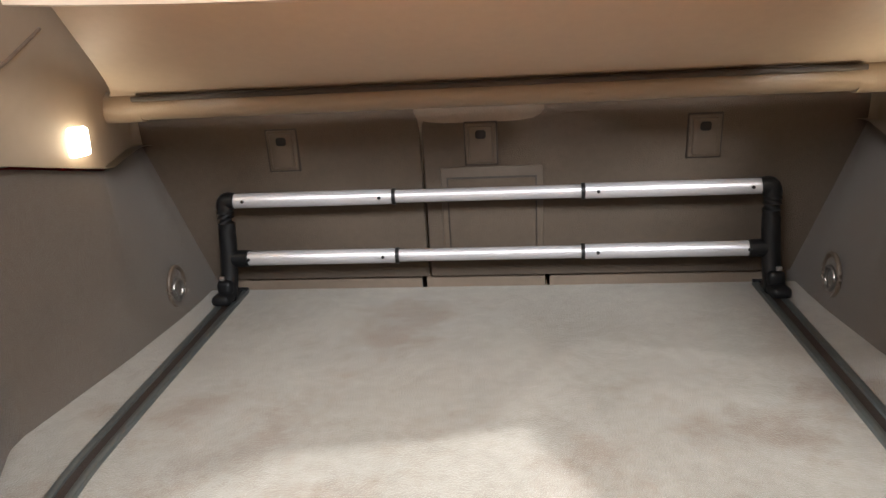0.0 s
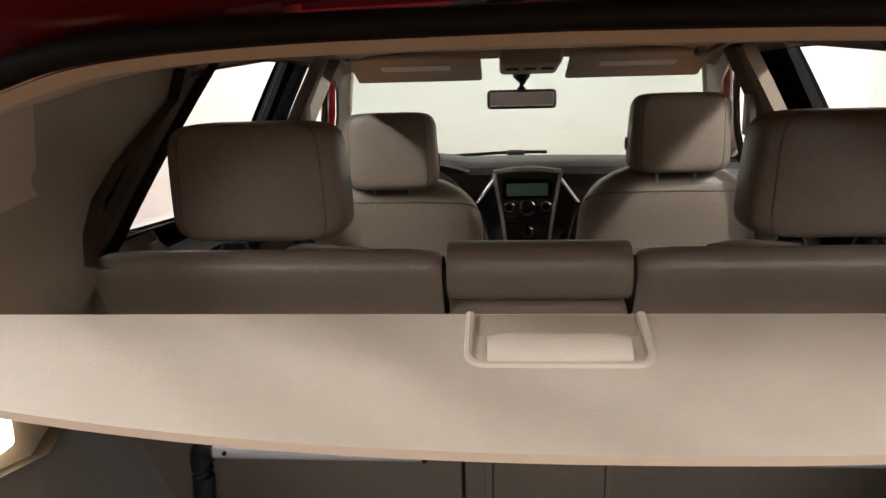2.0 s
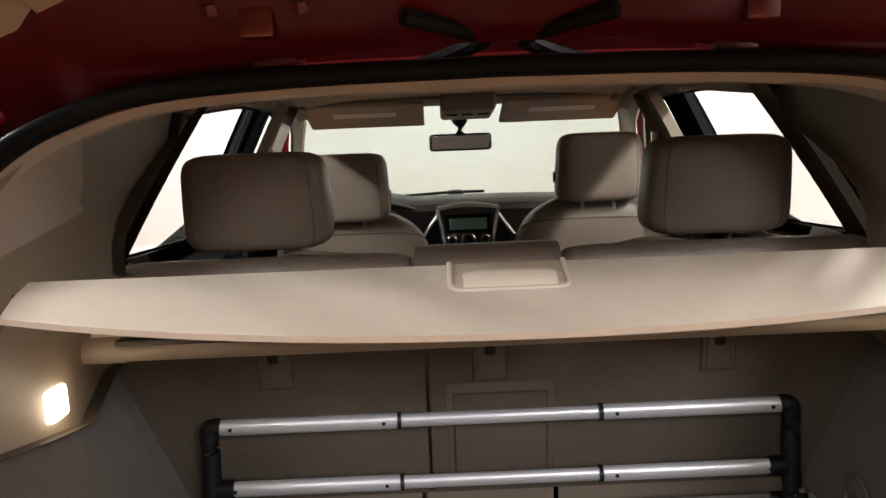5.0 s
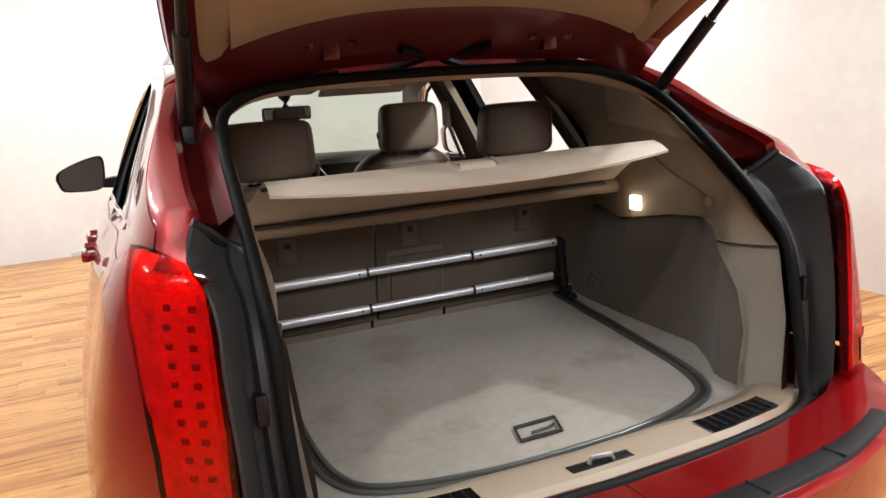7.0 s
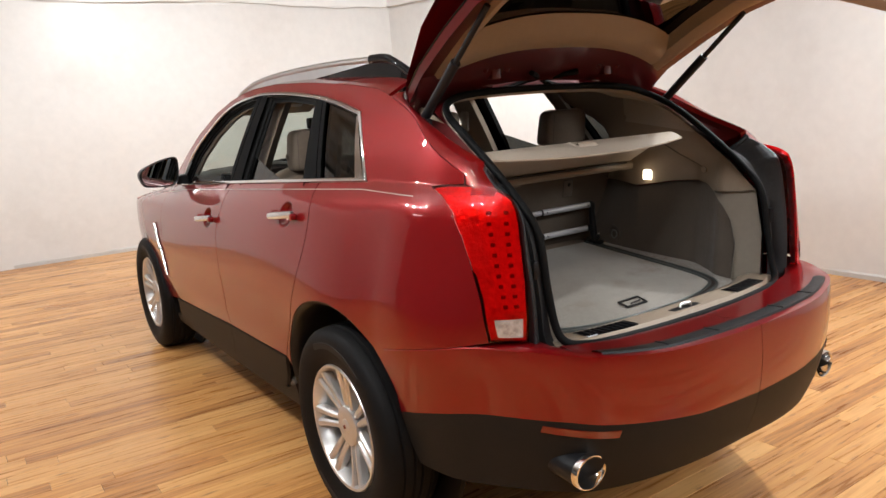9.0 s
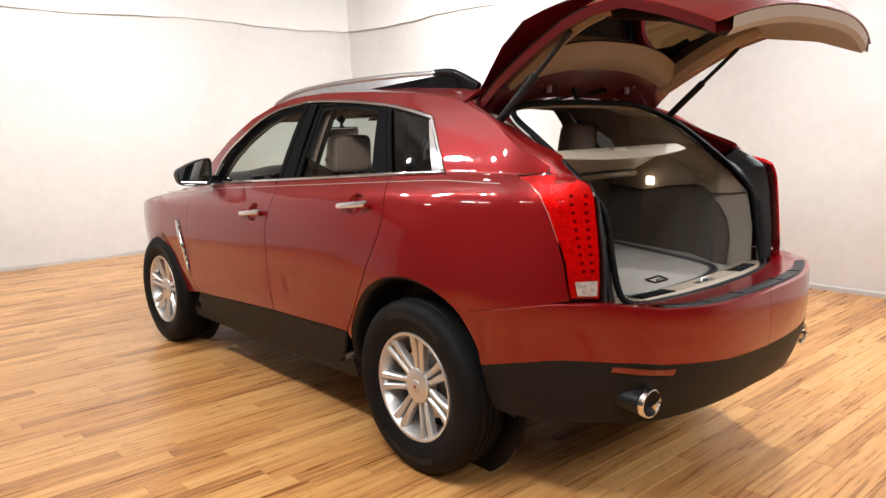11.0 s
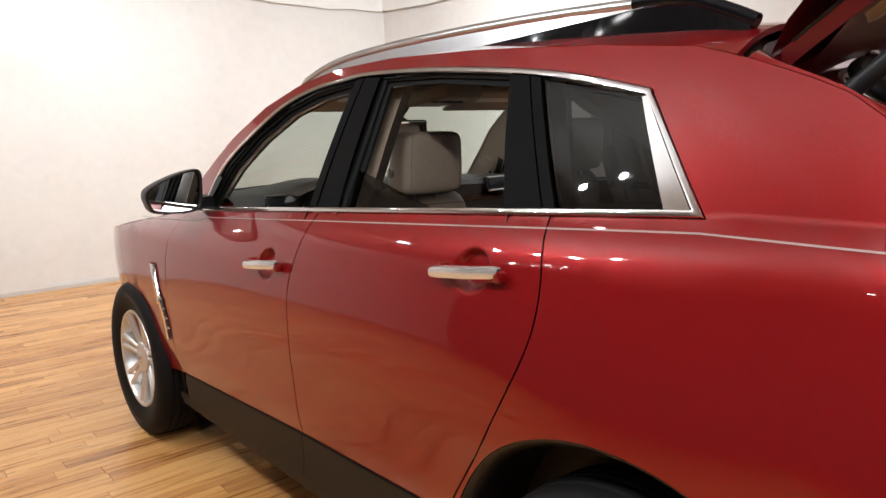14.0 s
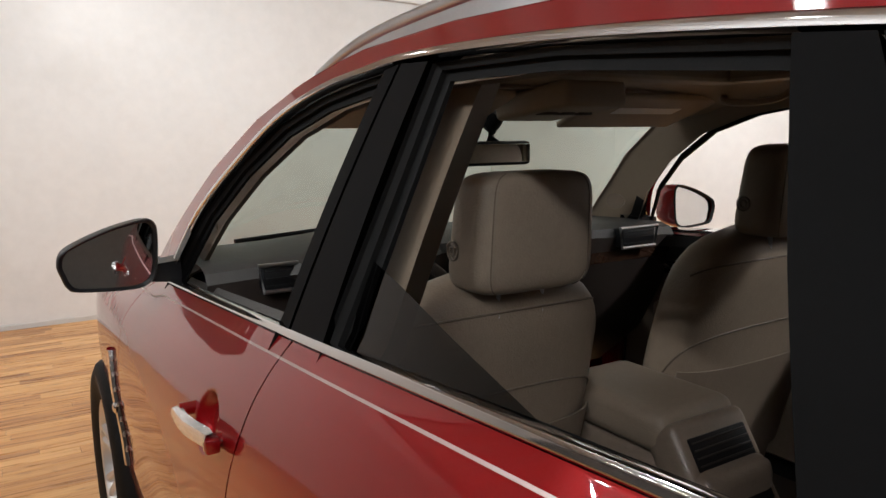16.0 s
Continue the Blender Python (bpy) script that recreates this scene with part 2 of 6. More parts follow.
def tubem(pts, radius, sides=10, closed=False, flat=1.0):
    bm = bmesh.new()
    tube(bm, pts, radius, sides, closed, True, flat)
    return bm


def loft(rows, close_u=False):
    """A sheet through rows of points, all rows of one length."""
    bm = bmesh.new()
    vs = [[bm.verts.new(p) for p in row] for row in rows]
    for a, b in zip(vs, vs[1:]):
        m = len(a)
        for k in range(m if close_u else m - 1):
            f = (a[k], a[(k + 1) % m], b[(k + 1) % m], b[k])
            if len({v.co.to_tuple(6) for v in f}) == 4:
                bm.faces.new(f)
            elif len({v.co.to_tuple(6) for v in f}) == 3:
                seen, g = set(), []
                for v in f:
                    if v.co.to_tuple(6) not in seen:
                        seen.add(v.co.to_tuple(6))
                        g.append(v)
                bm.faces.new(g)
    return bm


def thick(bm, depth):
    """Gives a sheet a thickness."""
    bmesh.ops.recalc_face_normals(bm, faces=bm.faces)
    bmesh.ops.solidify(bm, geom=list(bm.faces), thickness=depth)
    return bm


def spline(pts, count=8, closed=False):
    """A smooth curve through points (Catmull-Rom)."""
    pts = [Vector(p) for p in pts]
    n = len(pts)
    out = []
    for i in range(n if closed else n - 1):
        p0 = pts[(i - 1) % n] if closed or i > 0 else 2 * pts[0] - pts[1]
        p1, p2 = pts[i], pts[(i + 1) % n]
        p3 = pts[(i + 2) % n] if closed or i < n - 2 else 2 * pts[-1] - pts[-2]
        for k in range(count):
            t = k / count
            out.append(0.5 * (2 * p1 + (p2 - p0) * t + (2 * p0 - 5 * p1 + 4 * p2 - p3) * t * t + (3 * p1 - p0 - 3 * p2 + p3) * t ** 3))
    if not closed:
        out.append(pts[-1])
    return out


def curve2(pts, count=6):
    return [(p.x, p.y) for p in spline([(a, b, 0) for a, b in pts], count)]


def arc2(cx, cz, r, a0, a1, n=20):
    return [(cx + r * math.cos(radians(a0 + (a1 - a0) * k / n)), cz + r * math.sin(radians(a0 + (a1 - a0) * k / n))) for k in range(n + 1)]


def inset(poly, d):
    """Moves a closed outline inwards by d."""
    n = len(poly)
    area = sum(poly[i][0] * poly[(i + 1) % n][1] - poly[(i + 1) % n][0] * poly[i][1] for i in range(n))
    sg = 1 if area > 0 else -1
    out = []
    for i in range(n):
        a, b, c = Vector(poly[i - 1]), Vector(poly[i]), Vector(poly[(i + 1) % n])
        e1, e2 = (b - a), (c - b)
        if e1.length < 1e-6 or e2.length < 1e-6:
            out.append(tuple(b))
            continue
        n1 = Vector((-e1.y, e1.x)).normalized() * sg
        n2 = Vector((-e2.y, e2.x)).normalized() * sg
        m = n1 + n2
        if m.length < 1e-4:
            m = n1
        m.normalize()
        out.append(tuple(b + m * d / max(0.4, m.dot(n1))))
    return out


def panel(name, outline, fn, mat, parent, label="", step=0.05, gap=0.0022, flange=0.014, out=0.0, fine=None):
    """A curved sheet: a flat outline cut into a grid and bent by fn(v, z), with its edges folded inwards."""
    poly = []
    base = inset(outline, gap) if gap else list(outline)
    n = len(base)
    for i in range(n):
        a, b = Vector(base[i]), Vector(base[(i + 1) % n])
        k = max(1, int((b - a).length / 0.03))
        poly += [tuple(a.lerp(b, j / k)) for j in range(k)]
    bm = bmesh.new()
    vs = [bm.verts.new((p[0], p[1], 0)) for p in poly]
    bm.faces.new(vs)
    lo = (min(p[0] for p in poly), min(p[1] for p in poly))
    hi = (max(p[0] for p in poly), max(p[1] for p in poly))
    bmesh.ops.triangulate(bm, faces=bm.faces[:])
    for ax in (0, 1):
        k = math.ceil(lo[ax] / step)
        while k * step < hi[ax]:
            co = [0, 0, 0]
            no = [0, 0, 0]
            co[ax], no[ax] = k * step, 1
            bmesh.ops.bisect_plane(bm, geom=bm.verts[:] + bm.edges[:] + bm.faces[:], plane_co=co, plane_no=no, dist=1e-5)
            k += 1
    if fine:
        for ax in (0, 1):
            for k in range(-12, 13):
                co, no = [0, 0, 0], [0, 0, 0]
                co[ax], no[ax] = fine[ax] + 0.0055 * k + 0.0007, 1
                bmesh.ops.bisect_plane(bm, geom=bm.verts[:] + bm.edges[:] + bm.faces[:], plane_co=co, plane_no=no, dist=1e-5)
    bmesh.ops.dissolve_degenerate(bm, dist=1e-5, edges=bm.edges[:])
    bm.normal_update()
    for f in bm.faces:
        if f.normal.z < 0:
            f.normal_flip()
    e = 0.004
    normals = {}
    flat = {v: (v.co.x, v.co.y) for v in bm.verts}
    border = [ed for ed in bm.edges if ed.is_boundary]
    for v, (a, z) in flat.items():
        du = Vector(fn(a + e, z)) - Vector(fn(a - e, z))
        dz = Vector(fn(a, z + e)) - Vector(fn(a, z - e))
        nn = du.cross(dz).normalized()
        normals[v] = nn
    sgn = 1
    if sum(nn.x * math.copysign(1, fn(*flat[v])[0]) - nn.y * 0.2 for v, nn in normals.items()) < 0:
        sgn = -1
    for v, (a, z) in flat.items():
        normals[v] = normals[v] * sgn
        v.co = Vector(fn(a, z)) + normals[v] * out
    if sgn < 0:
        for f in bm.faces:
            f.normal_flip()
    if flange > 0:
        dup = {}
        for ed in border:
            for v in ed.verts:
                if v not in dup:
                    w = bm.verts.new(v.co - normals[v] * flange)
                    dup[v] = w
                    normals[w] = normals[v]
        for ed in border:
            a, b = ed.verts
            f = bm.faces.new((a, b, dup[b], dup[a]))
    bm.verts.index_update()
    me = bpy.data.meshes.new(name)
    order = [normals[v] for v in bm.verts]
    bm.to_mesh(me)
    bm.free()
    me.materials.append(mat)
    me.shade_smooth()
    me.normals_split_custom_set_from_vertices([tuple(x) for x in order])
    ob = new(name, me)
    ob.parent = parent
    if label:
        tagged(ob, label)
    return ob


def lerp(x, xs, ys):
    return float(np.interp(x, xs, ys))


def smooth_lerp(x, xs, ys, r):
    return sum(lerp(x + r * k / 3, xs, ys) for k in range(-3, 4)) / 7

# ---- the room ----
WALL_F, WALL_L, WALL_B, TOP = 7.95, -7.2, -7.5, 3.32


def right_wall_x(y):
    return 3.62 + 0.20 * (WALL_F - y) / 7.0


def wall_sheet(a, b, z0, z1, depth, folds, seed):
    """A tall vinyl sheet from a to b on the floor plan, with soft vertical folds."""
    a, b = Vector((*a, 0)), Vector((*b, 0))
    d = (b - a).normalized()
    nrm = Vector((-d.y, d.x, 0))
    L = (b - a).length
    n = int(L / 0.08)
    rows = []
    for j in range(15):
        z = z0 + (z1 - z0) * j / 14
        row = []
        for i in range(n + 1):
            s = L * i / n
            w = noise.noise(Vector((s * 0.9 + seed, z * 0.35, seed))) + 0.5 * noise.noise(Vector((s * 2.6 + z * 0.8, z * 0.5, seed + 4))) + 0.28 * noise.noise(Vector((s * 6.5 - z * 2.2, z * 1.1 + s, seed + 9)))
            row.append(a + d * s + nrm * (folds * w) + Vector((0, 0, z)))
        rows.append(row)
    bm = loft(rows)
    return thick(bm, depth)


def room():
    rb, rf = right_wall_x(WALL_B), right_wall_x(WALL_F)
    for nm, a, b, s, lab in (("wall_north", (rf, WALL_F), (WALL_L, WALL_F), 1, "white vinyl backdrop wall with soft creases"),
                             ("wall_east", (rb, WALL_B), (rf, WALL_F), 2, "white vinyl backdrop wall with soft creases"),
                             ("wall_west", (WALL_L, WALL_F), (WALL_L, WALL_B), 3, "unseen studio wall, darkened in colour to look dim"),
                             ("wall_south", (WALL_L, WALL_B), (rb, WALL_B), 5, "unseen studio wall, darkened in colour to look dim")):
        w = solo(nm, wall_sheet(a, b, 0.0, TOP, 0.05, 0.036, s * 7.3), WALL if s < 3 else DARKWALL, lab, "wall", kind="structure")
        if s == 1:
            part("scuff_mark", tubem(spline([(-0.47, WALL_F - 0.032, 0.60), (-0.455, WALL_F - 0.032, 0.55), (-0.465, WALL_F - 0.032, 0.52), (-0.44, WALL_F - 0.032, 0.47)], 4), 0.006, 6), BASEB, w, "small dark scuff on the wall")
    # hanging fabric band along the top of two walls
    for nm, a, b, s in (("valance_north", (rf - 0.05, WALL_F - 0.09), (WALL_L, WALL_F - 0.09), 9), ("valance_east", (rb - 0.09, WALL_B), (rf - 0.09, WALL_F - 0.05), 12)):
        a, b = Vector((*a, 0)), Vector((*b, 0))
        d = (b - a).normalized()
        nrm = Vector((-d.y, d.x, 0))
        L = (b - a).length
        n = int(L / 0.07)
        rows = []
        for j in range(6):
            row = []
            for i in range(n + 1):
                sg = L * i / n
                low = 2.855 + 0.02 * math.sin(sg * 2.1 + s) + 0.015 * noise.noise(Vector((sg * 3, 0, s)))
                z = low + (TOP - low) * j / 5
                w = 0.02 * noise.noise(Vector((sg * 4, z, s))) * (1 - j / 6)
                row.append(a + d * sg + nrm * (0.02 + w) + Vector((0, 0, z)))
            rows.append(row)
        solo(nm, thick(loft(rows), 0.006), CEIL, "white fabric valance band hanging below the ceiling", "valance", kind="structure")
    rows = []
    for j in range(240):
        y = WALL_B - 0.1 + (WALL_F - WALL_B + 0.2) * j / 239
        rows.append([(WALL_L - 0.1 + 11.9 * i / 24, y, TOP + 0.05 + 0.045 * math.sin(y * 13.0 + 0.8 * math.sin(i * 0.9)) + 0.05 * noise.noise(Vector((i * 0.3, y * 0.8, 2)))) for i in range(25)])
    solo("ceiling", thick(loft(rows), 0.01), DIMCEIL, "pleated fabric studio ceiling, its colour dimmed", "ceiling", kind="structure")
    for nm, a, b in (("baseboard_north", (WALL_L, WALL_F), (rf, WALL_F)), ("baseboard_east", (rf, WALL_F), (rb, WALL_B))):
        a, b = Vector((*a, 0)), Vector((*b, 0))
        d = (b - a).normalized()
        nrm = Vector((d.y, -d.x, 0))
        prof = ((0.06, 0.0), (0.06, 0.035), (0.045, 0.05), (0.0, 0.055), (-0.03, 0.055))
        solo(nm, loft([[p + nrm * u + Vector((0, 0, z)) for u, z in prof] for p in (a, b)]), BASEB, "pale skirting strip along the wall foot", "baseboard", kind="structure")


room()


def ceiling_lights():
    """Rows of small bright spot bulbs in white cans under the ceiling."""
    spots = [(-4.6, y0 + d) for y0 in (-2.4, 1.0, 4.3) for d in (0.0, 0.25, 0.50, 0.80)] + [(x, y) for y in (-4.2, -2.2, 0.2, 2.6, 5.0) for x in (-1.3, 2.4)]
    first = None
    for i, (x, y) in enumerate(spots):
        if first is None:
            t = thing("ceiling_spotlight", "white can spotlight with a bright warm bulb under the ceiling", "spotlight", group="ceiling spotlights", place=(x, y, TOP))
            bm = bmesh.new()
            bmesh.ops.create_cone(bm, cap_ends=True, segments=24, radius1=0.06, radius2=0.045, depth=0.14, matrix=Matrix.Translation((0, 0, -0.09)))
            part("can", bm, WALL, t)
            bm = bmesh.new()
            bmesh.ops.create_uvsphere(bm, u_segments=16, v_segments=8, radius=0.045, matrix=Matrix.Translation((0, 0, -0.165)) @ Matrix.Diagonal((1, 1, 0.45, 1)))
            part("bulb", bm, BULB, t)
            bm = bmesh.new()
            bmesh.ops.create_cone(bm, cap_ends=True, segments=12, radius1=0.015, radius2=0.015, depth=0.17, matrix=Matrix.Translation((0, 0, 0.055)))
            part("stem", bm, WALL, t)
            first = t
        else:
            copy_thing(first, Matrix.Translation((x, y, TOP)))
    for x, y, p, ax, ay in ((1.9, 0.4, 60, 0, 0), (-2.6, 5.2, 62, -0.15, 0.4), (1.9, 4.6, 95, 0.7, 0.7), (-0.2, 6.3, 34, 0, 0.7), (-1.7, -3.3, 58, 0, 0.25), (1.5, -3.3, 90, -0.1, 0.4)):
        la = bpy.data.lights.new("ceiling_lamp", "AREA")
        la.energy, la.size, la.color, la.shape = p, 1.2 if y < -3 else 0.11, (1.0, 0.975, 0.945), "DISK"
        ob = new("ceiling_lamp", la)
        ob.matrix_basis = Matrix.Translation((x, y, TOP - 0.3)) @ Vector((ax, ay, -1)).to_track_quat("-Z", "Y").to_matrix().to_4x4()

    # unseen point lamps added to light the fabric from beneath, four to a row
    for x, y, p in ((-2.3, 0.3, 180), (-2.5, 3.0, 105), (1.7, 0.0, 80)):
        for k in (-1.5, -0.5, 0.5, 1.5):
            la = bpy.data.lights.new("ceiling_fill_lamp", "POINT")
            la.energy, la.shadow_soft_size, la.color = p / 4, 0.026, (1.0, 0.975, 0.945)
            ob = new("ceiling_fill_lamp", la)
            ob.location = (x + 0.05 * k * k, y + 0.36 * k, TOP - 0.62)


ceiling_lights()

# ---- the shape of the car's body ----
BELT_Y = (-1, 0.75, 0.95, 1.3, 2.2, 3.1, 3.6, 4.2, 4.9)
BELT_X = (0.752, 0.752, 0.757, 0.785, 0.812, 0.815, 0.785, 0.715, 0.44)
WIDE_Y = (-1, 0.75, 1.1, 1.6, 3.3, 3.9, 4.2, 4.45, 4.7, 4.9)
WIDE_X = (0.875, 0.875, 0.902, 0.917, 0.922, 0.910, 0.868, 0.79, 0.62, 0.40)


def belt_z(y):
    return 1.340 - 0.0605 * y


def half_width(y, z):
    zb, xb, w = belt_z(y), smooth_lerp(y, BELT_Y, BELT_X, 0.15), smooth_lerp(y, WIDE_Y, WIDE_X, 0.15)
    if z >= zb:
        f = (z - zb) / (1.60 - zb)
        return xb + (0.625 - xb) * (f * 0.86 + f * f * 0.14)
    zs = (0.0, 0.18, 0.30, 0.40, 0.49, 0.56, 0.67, 0.80, 0.95, 1.05, zb - 0.06, zb, zb + 0.06)
    ds = (0.18, 0.10, 0.055, 0.045, 0.030, 0.017, 0.014, 0.0, 0.003, 0.022, (w - xb) * 0.55, (w - xb), (w - xb) * 1.5)
    return w - smooth_lerp(z, zs, ds, 0.04) + 0.028 * math.exp(-((y - 1.0) / 0.4) ** 2 - ((z - 0.80) / 0.17) ** 2)


CORNER, ARC = 0.75, 1.30


def skew(x, y):
    """The car stands slightly askew: its far side lies a little further out towards the nose."""
    return x + max(0.0, x) * 0.05 * max(0.0, y - 1.0)


def wrap(v, z, s, yr, n):
    """A point on the body: v runs along the side, and below CORNER round the rear corner to the middle of the tail."""
    if v >= CORNER:
        return (skew(s * half_width(v, z), v), v, z)
    a = (CORNER - v) / ARC * math.pi / 2
    c, q = max(math.cos(a), 0.0), math.sin(a)
    r = (c ** n + q ** n) ** (-1 / n)
    return (s * half_width(CORNER, z) * r * c, CORNER - (CORNER - yr) * r * q, z)


def upper(s):
    return lambda v, z: wrap(v, z, s, 0.15, 3.1 if s < 0 else 3.9)


def dished(s, cy, cz):
    """The body side with a shallow oval dish behind a door handle."""
    def fn(v, z):
        x, y, z2 = wrap(v, z, s, 0.15, 3.1)
        q = ((v - cy) / 0.060) ** 2 + ((z - cz) / 0.050) ** 2
        k = min(1.0, max(0.0, (1 - q) / 0.6))
        return (x - s * 0.025 * k * k * (3 - 2 * k), y, z2)
    return fn


def bumper_rear(z):
    return smooth_lerp(z, (0.2, 0.35, 0.45, 0.55, 0.64, 0.72, 0.82, 0.9), (0.10, 0.03, -0.025, -0.058, -0.072, -0.075, -0.068, -0.055), 0.05)


def lower(s):
    def fn(v, z):
        w = min(1.0, max(0.0, (0.28 - v) / 0.30))
        w = w * w * (3 - 2 * w)
        return wrap(v, z, s, 0.15 + (bumper_rear(z) - 0.15) * w, 3.1 - 0.3 * w)
    return fn


# outlines on the side (distance along the car, height)
FRONT_GAP = [(3.20, 1.142), (3.264, 1.10), (3.275, 1.016), (3.295, 0.885), (3.325, 0.60), (3.289, 0.48), (3.25, 0.447)]
B_GAP = [(2.203, 1.207), (2.231, 1.062), (2.247, 0.963), (2.245, 0.824), (2.25, 0.653), (2.236, 0.505)]
REAR_GAP = [(1.292, 1.263), (1.25, 1.135), (1.258, 0.995), (1.352, 0.80), (1.455, 0.645), (1.53, 0.525)]
DLO_TOP = [(3.105, 1.16), (3.02, 1.325), (2.85, 1.452), (2.68, 1.548), (2.50, 1.598), (2.33, 1.618), (2.18, 1.628), (1.85, 1.617), (1.495, 1.586), (1.293, 1.555), (1.128, 1.52)]
DLO_TIP = (0.948, 1.283)
SHUT = [(0.39, 1.345), (0.575, 1.412), (0.785, 1.51), (0.94, 1.567)]


def belt_line(a, b, n=8, off=0.0):
    return [(a + (b - a) * k / n, lerp(a + (b - a) * k / n, (0.95, 1.303, 2.203, 3.098), (1.283, 1.263, 1.207, 1.148)) + off) for k in range(n + 1)]


HANDLES = ((2.395, 1.034), (1.455, 1.134))
car = thing("car", "dark red metallic crossover car with its liftgate open", "car")


def body_side(s):
    up, lo = upper(s), lower(s)
    # doors, below the window line
    d1 = curve2(FRONT_GAP) + [(3.0, 0.46), (2.6, 0.484)] + curve2(B_GAP)[::-1] + belt_line(2.203, 3.15)[1:]
    fd = panel("front_door", d1, dished(s, *HANDLES[0]), RED, car, step=0.04, fine=HANDLES[0])
    d2 = curve2(B_GAP) + [(2.0, 0.512), (1.75, 0.52)] + curve2(REAR_GAP)[::-1] + belt_line(1.292, 2.203)[1:-1]
    rd = panel("rear_door", d2, dished(s, *HANDLES[1]), RED, car, step=0.04, fine=HANDLES[1])
    panel("door_cladding", [(3.25, 0.447), (2.6, 0.484), (2.236, 0.505), (2.262, 0.40), (2.29, 0.33), (2.8, 0.325), (3.276, 0.322)], up, CLAD, fd, "dark grey lower door cladding", out=0.006)
    panel("door_cladding", [(2.236, 0.505), (2.0, 0.512), (1.75, 0.52), (1.53, 0.525), (1.575, 0.42), (1.62, 0.36), (1.9, 0.335), (2.29, 0.33), (2.262, 0.40)], up, CLAD, rd, "dark grey lower door cladding", out=0.006)
    panel("sill", [(3.33, 0.32), (2.3, 0.328), (1.62, 0.355), (1.52, 0.40), (1.50, 0.290), (2.3, 0.272), (3.40, 0.262), (3.40, 0.32)], up, CLAD, car, "dark grey sill cladding")
    # rear quarter, arch and the band above the windows
    arch = arc2(1.04, 0.385, 0.475, 12, 155, 26)
    q = curve2(REAR_GAP) + [(1.505, 0.484)] + arch[1:]
    q += [(0.66, 0.771), (0.5, 0.800), (0.3, 0.832), (0.205, 0.846), (0.150, 0.853)]
    q += [(0.153, 0.862), (0.184, 0.98), (0.229, 1.078), (0.277, 1.16), (0.329, 1.226), (0.402, 1.267), (0.492, 1.289), (0.42, 1.2945), (0.334, 1.2965), (0.345, 1.330)]
    q += curve2(SHUT) + [(1.05, 1.598), (1.3, 1.625), (1.7, 1.652), (2.1, 1.664), (2.4, 1.652), (2.62, 1.612), (2.82, 1.545), (3.02, 1.43), (3.24, 1.25), (3.38, 1.13), (3.30, 1.118), (3.21, 1.145)]
    q += curve2(DLO_TOP) + [DLO_TIP]
    q += [(1.1, 1.2745), (1.2, 1.269)]
    panel("body_side", q, up, RED, car)
    # front wing
    farch = arc2(3.845, 0.385, 0.44, 172, 10, 26)
    w = curve2(FRONT_GAP) + [(3.40, 0.44)] + farch + [(4.30, 0.30), (4.75, 0.30), (4.84, 0.45), (4.85, 0.65), (4.80, 0.76), (4.6, 0.87), (4.3, 0.965), (3.9, 1.040), (3.55, 1.095), (3.38, 1.125), (3.30, 1.12)]
    panel("front_wing", w, up, RED, car)
    # arch mouldings, liner and wheel housing
    for cy, r, a0, a1 in ((1.04, 0.475, -10, 176), (3.845, 0.44, -10, 190)):
        rows = []
        for k in range(41):
            a = radians(a0 + (a1 - a0) * k / 40)
            row = []
            low = min(1.0, max(0.0, (5 - math.degrees(a)) / 10, (math.degrees(a) - 160) / 10)) * -0.02
            for rr, dx in ((r + 0.004, -0.012 + low), (r + 0.001, -0.003 + low), (r - 0.006, -0.006 + low), (r - 0.02, -0.03), (r - 0.015, -0.09), (r - 0.02, -0.20), (r - 0.03, -0.235)):
                y, z = cy + rr * math.cos(a), 0.385 + rr * math.sin(a)
                row.append((s * (half_width(y, max(z, 0.35)) + dx), y, z))
            rows.append(row)
        part("wheel_arch", loft(rows), BLACK, car)
        bm = bmesh.new()
        bmesh.ops.create_cone(bm, cap_ends=True, segments=40, radius1=r - 0.02, radius2=r - 0.02, depth=0.02, matrix=Matrix.Translation((s * 0.665, cy, 0.385)) @ Euler((0, math.pi / 2, 0)).to_matrix().to_4x4())
        part("wheel_housing", bm, BLACK, car)
    # bumper, red above and dark below
    b = [(0.66, 0.769), (0.5, 0.798), (0.3, 0.830), (0.205, 0.843), (0.10, 0.848), (0.0, 0.840), (-0.2, 0.826), (-0.549, 0.822), (-0.549, 0.605), (-0.3, 0.612), (-0.1, 0.632), (0.05, 0.645), (0.2, 0.636), (0.38, 0.608), (0.62, 0.56)] + arc2(1.04, 0.385, 0.475, 157, 128, 5)[1:-1]
    bp = panel("rear_bumper", b, lo, RED, car, gap=0.0)
    c = [(0.62, 0.56), (0.38, 0.608), (0.2, 0.636), (0.05, 0.645), (-0.1, 0.632), (-0.3, 0.612), (-0.549, 0.605), (-0.549, 0.43), (-0.2, 0.42), (0.05, 0.40), (0.3, 0.385), (0.56, 0.385), (0.60, 0.45)]
    panel("bumper_valance", c, lo, CLAD, bp, "dark grey lower bumper valance", gap=0.0)
    panel("reflector", [(0.10, 0.626), (-0.055, 0.618), (-0.05, 0.597), (0.105, 0.606)], lo, LENS, bp, "dark red bumper reflector", gap=0, out=0.004, flange=0.006, step=0.02)
    # shelf on top of the bumper with a black step pad
    rows, pad = [], []
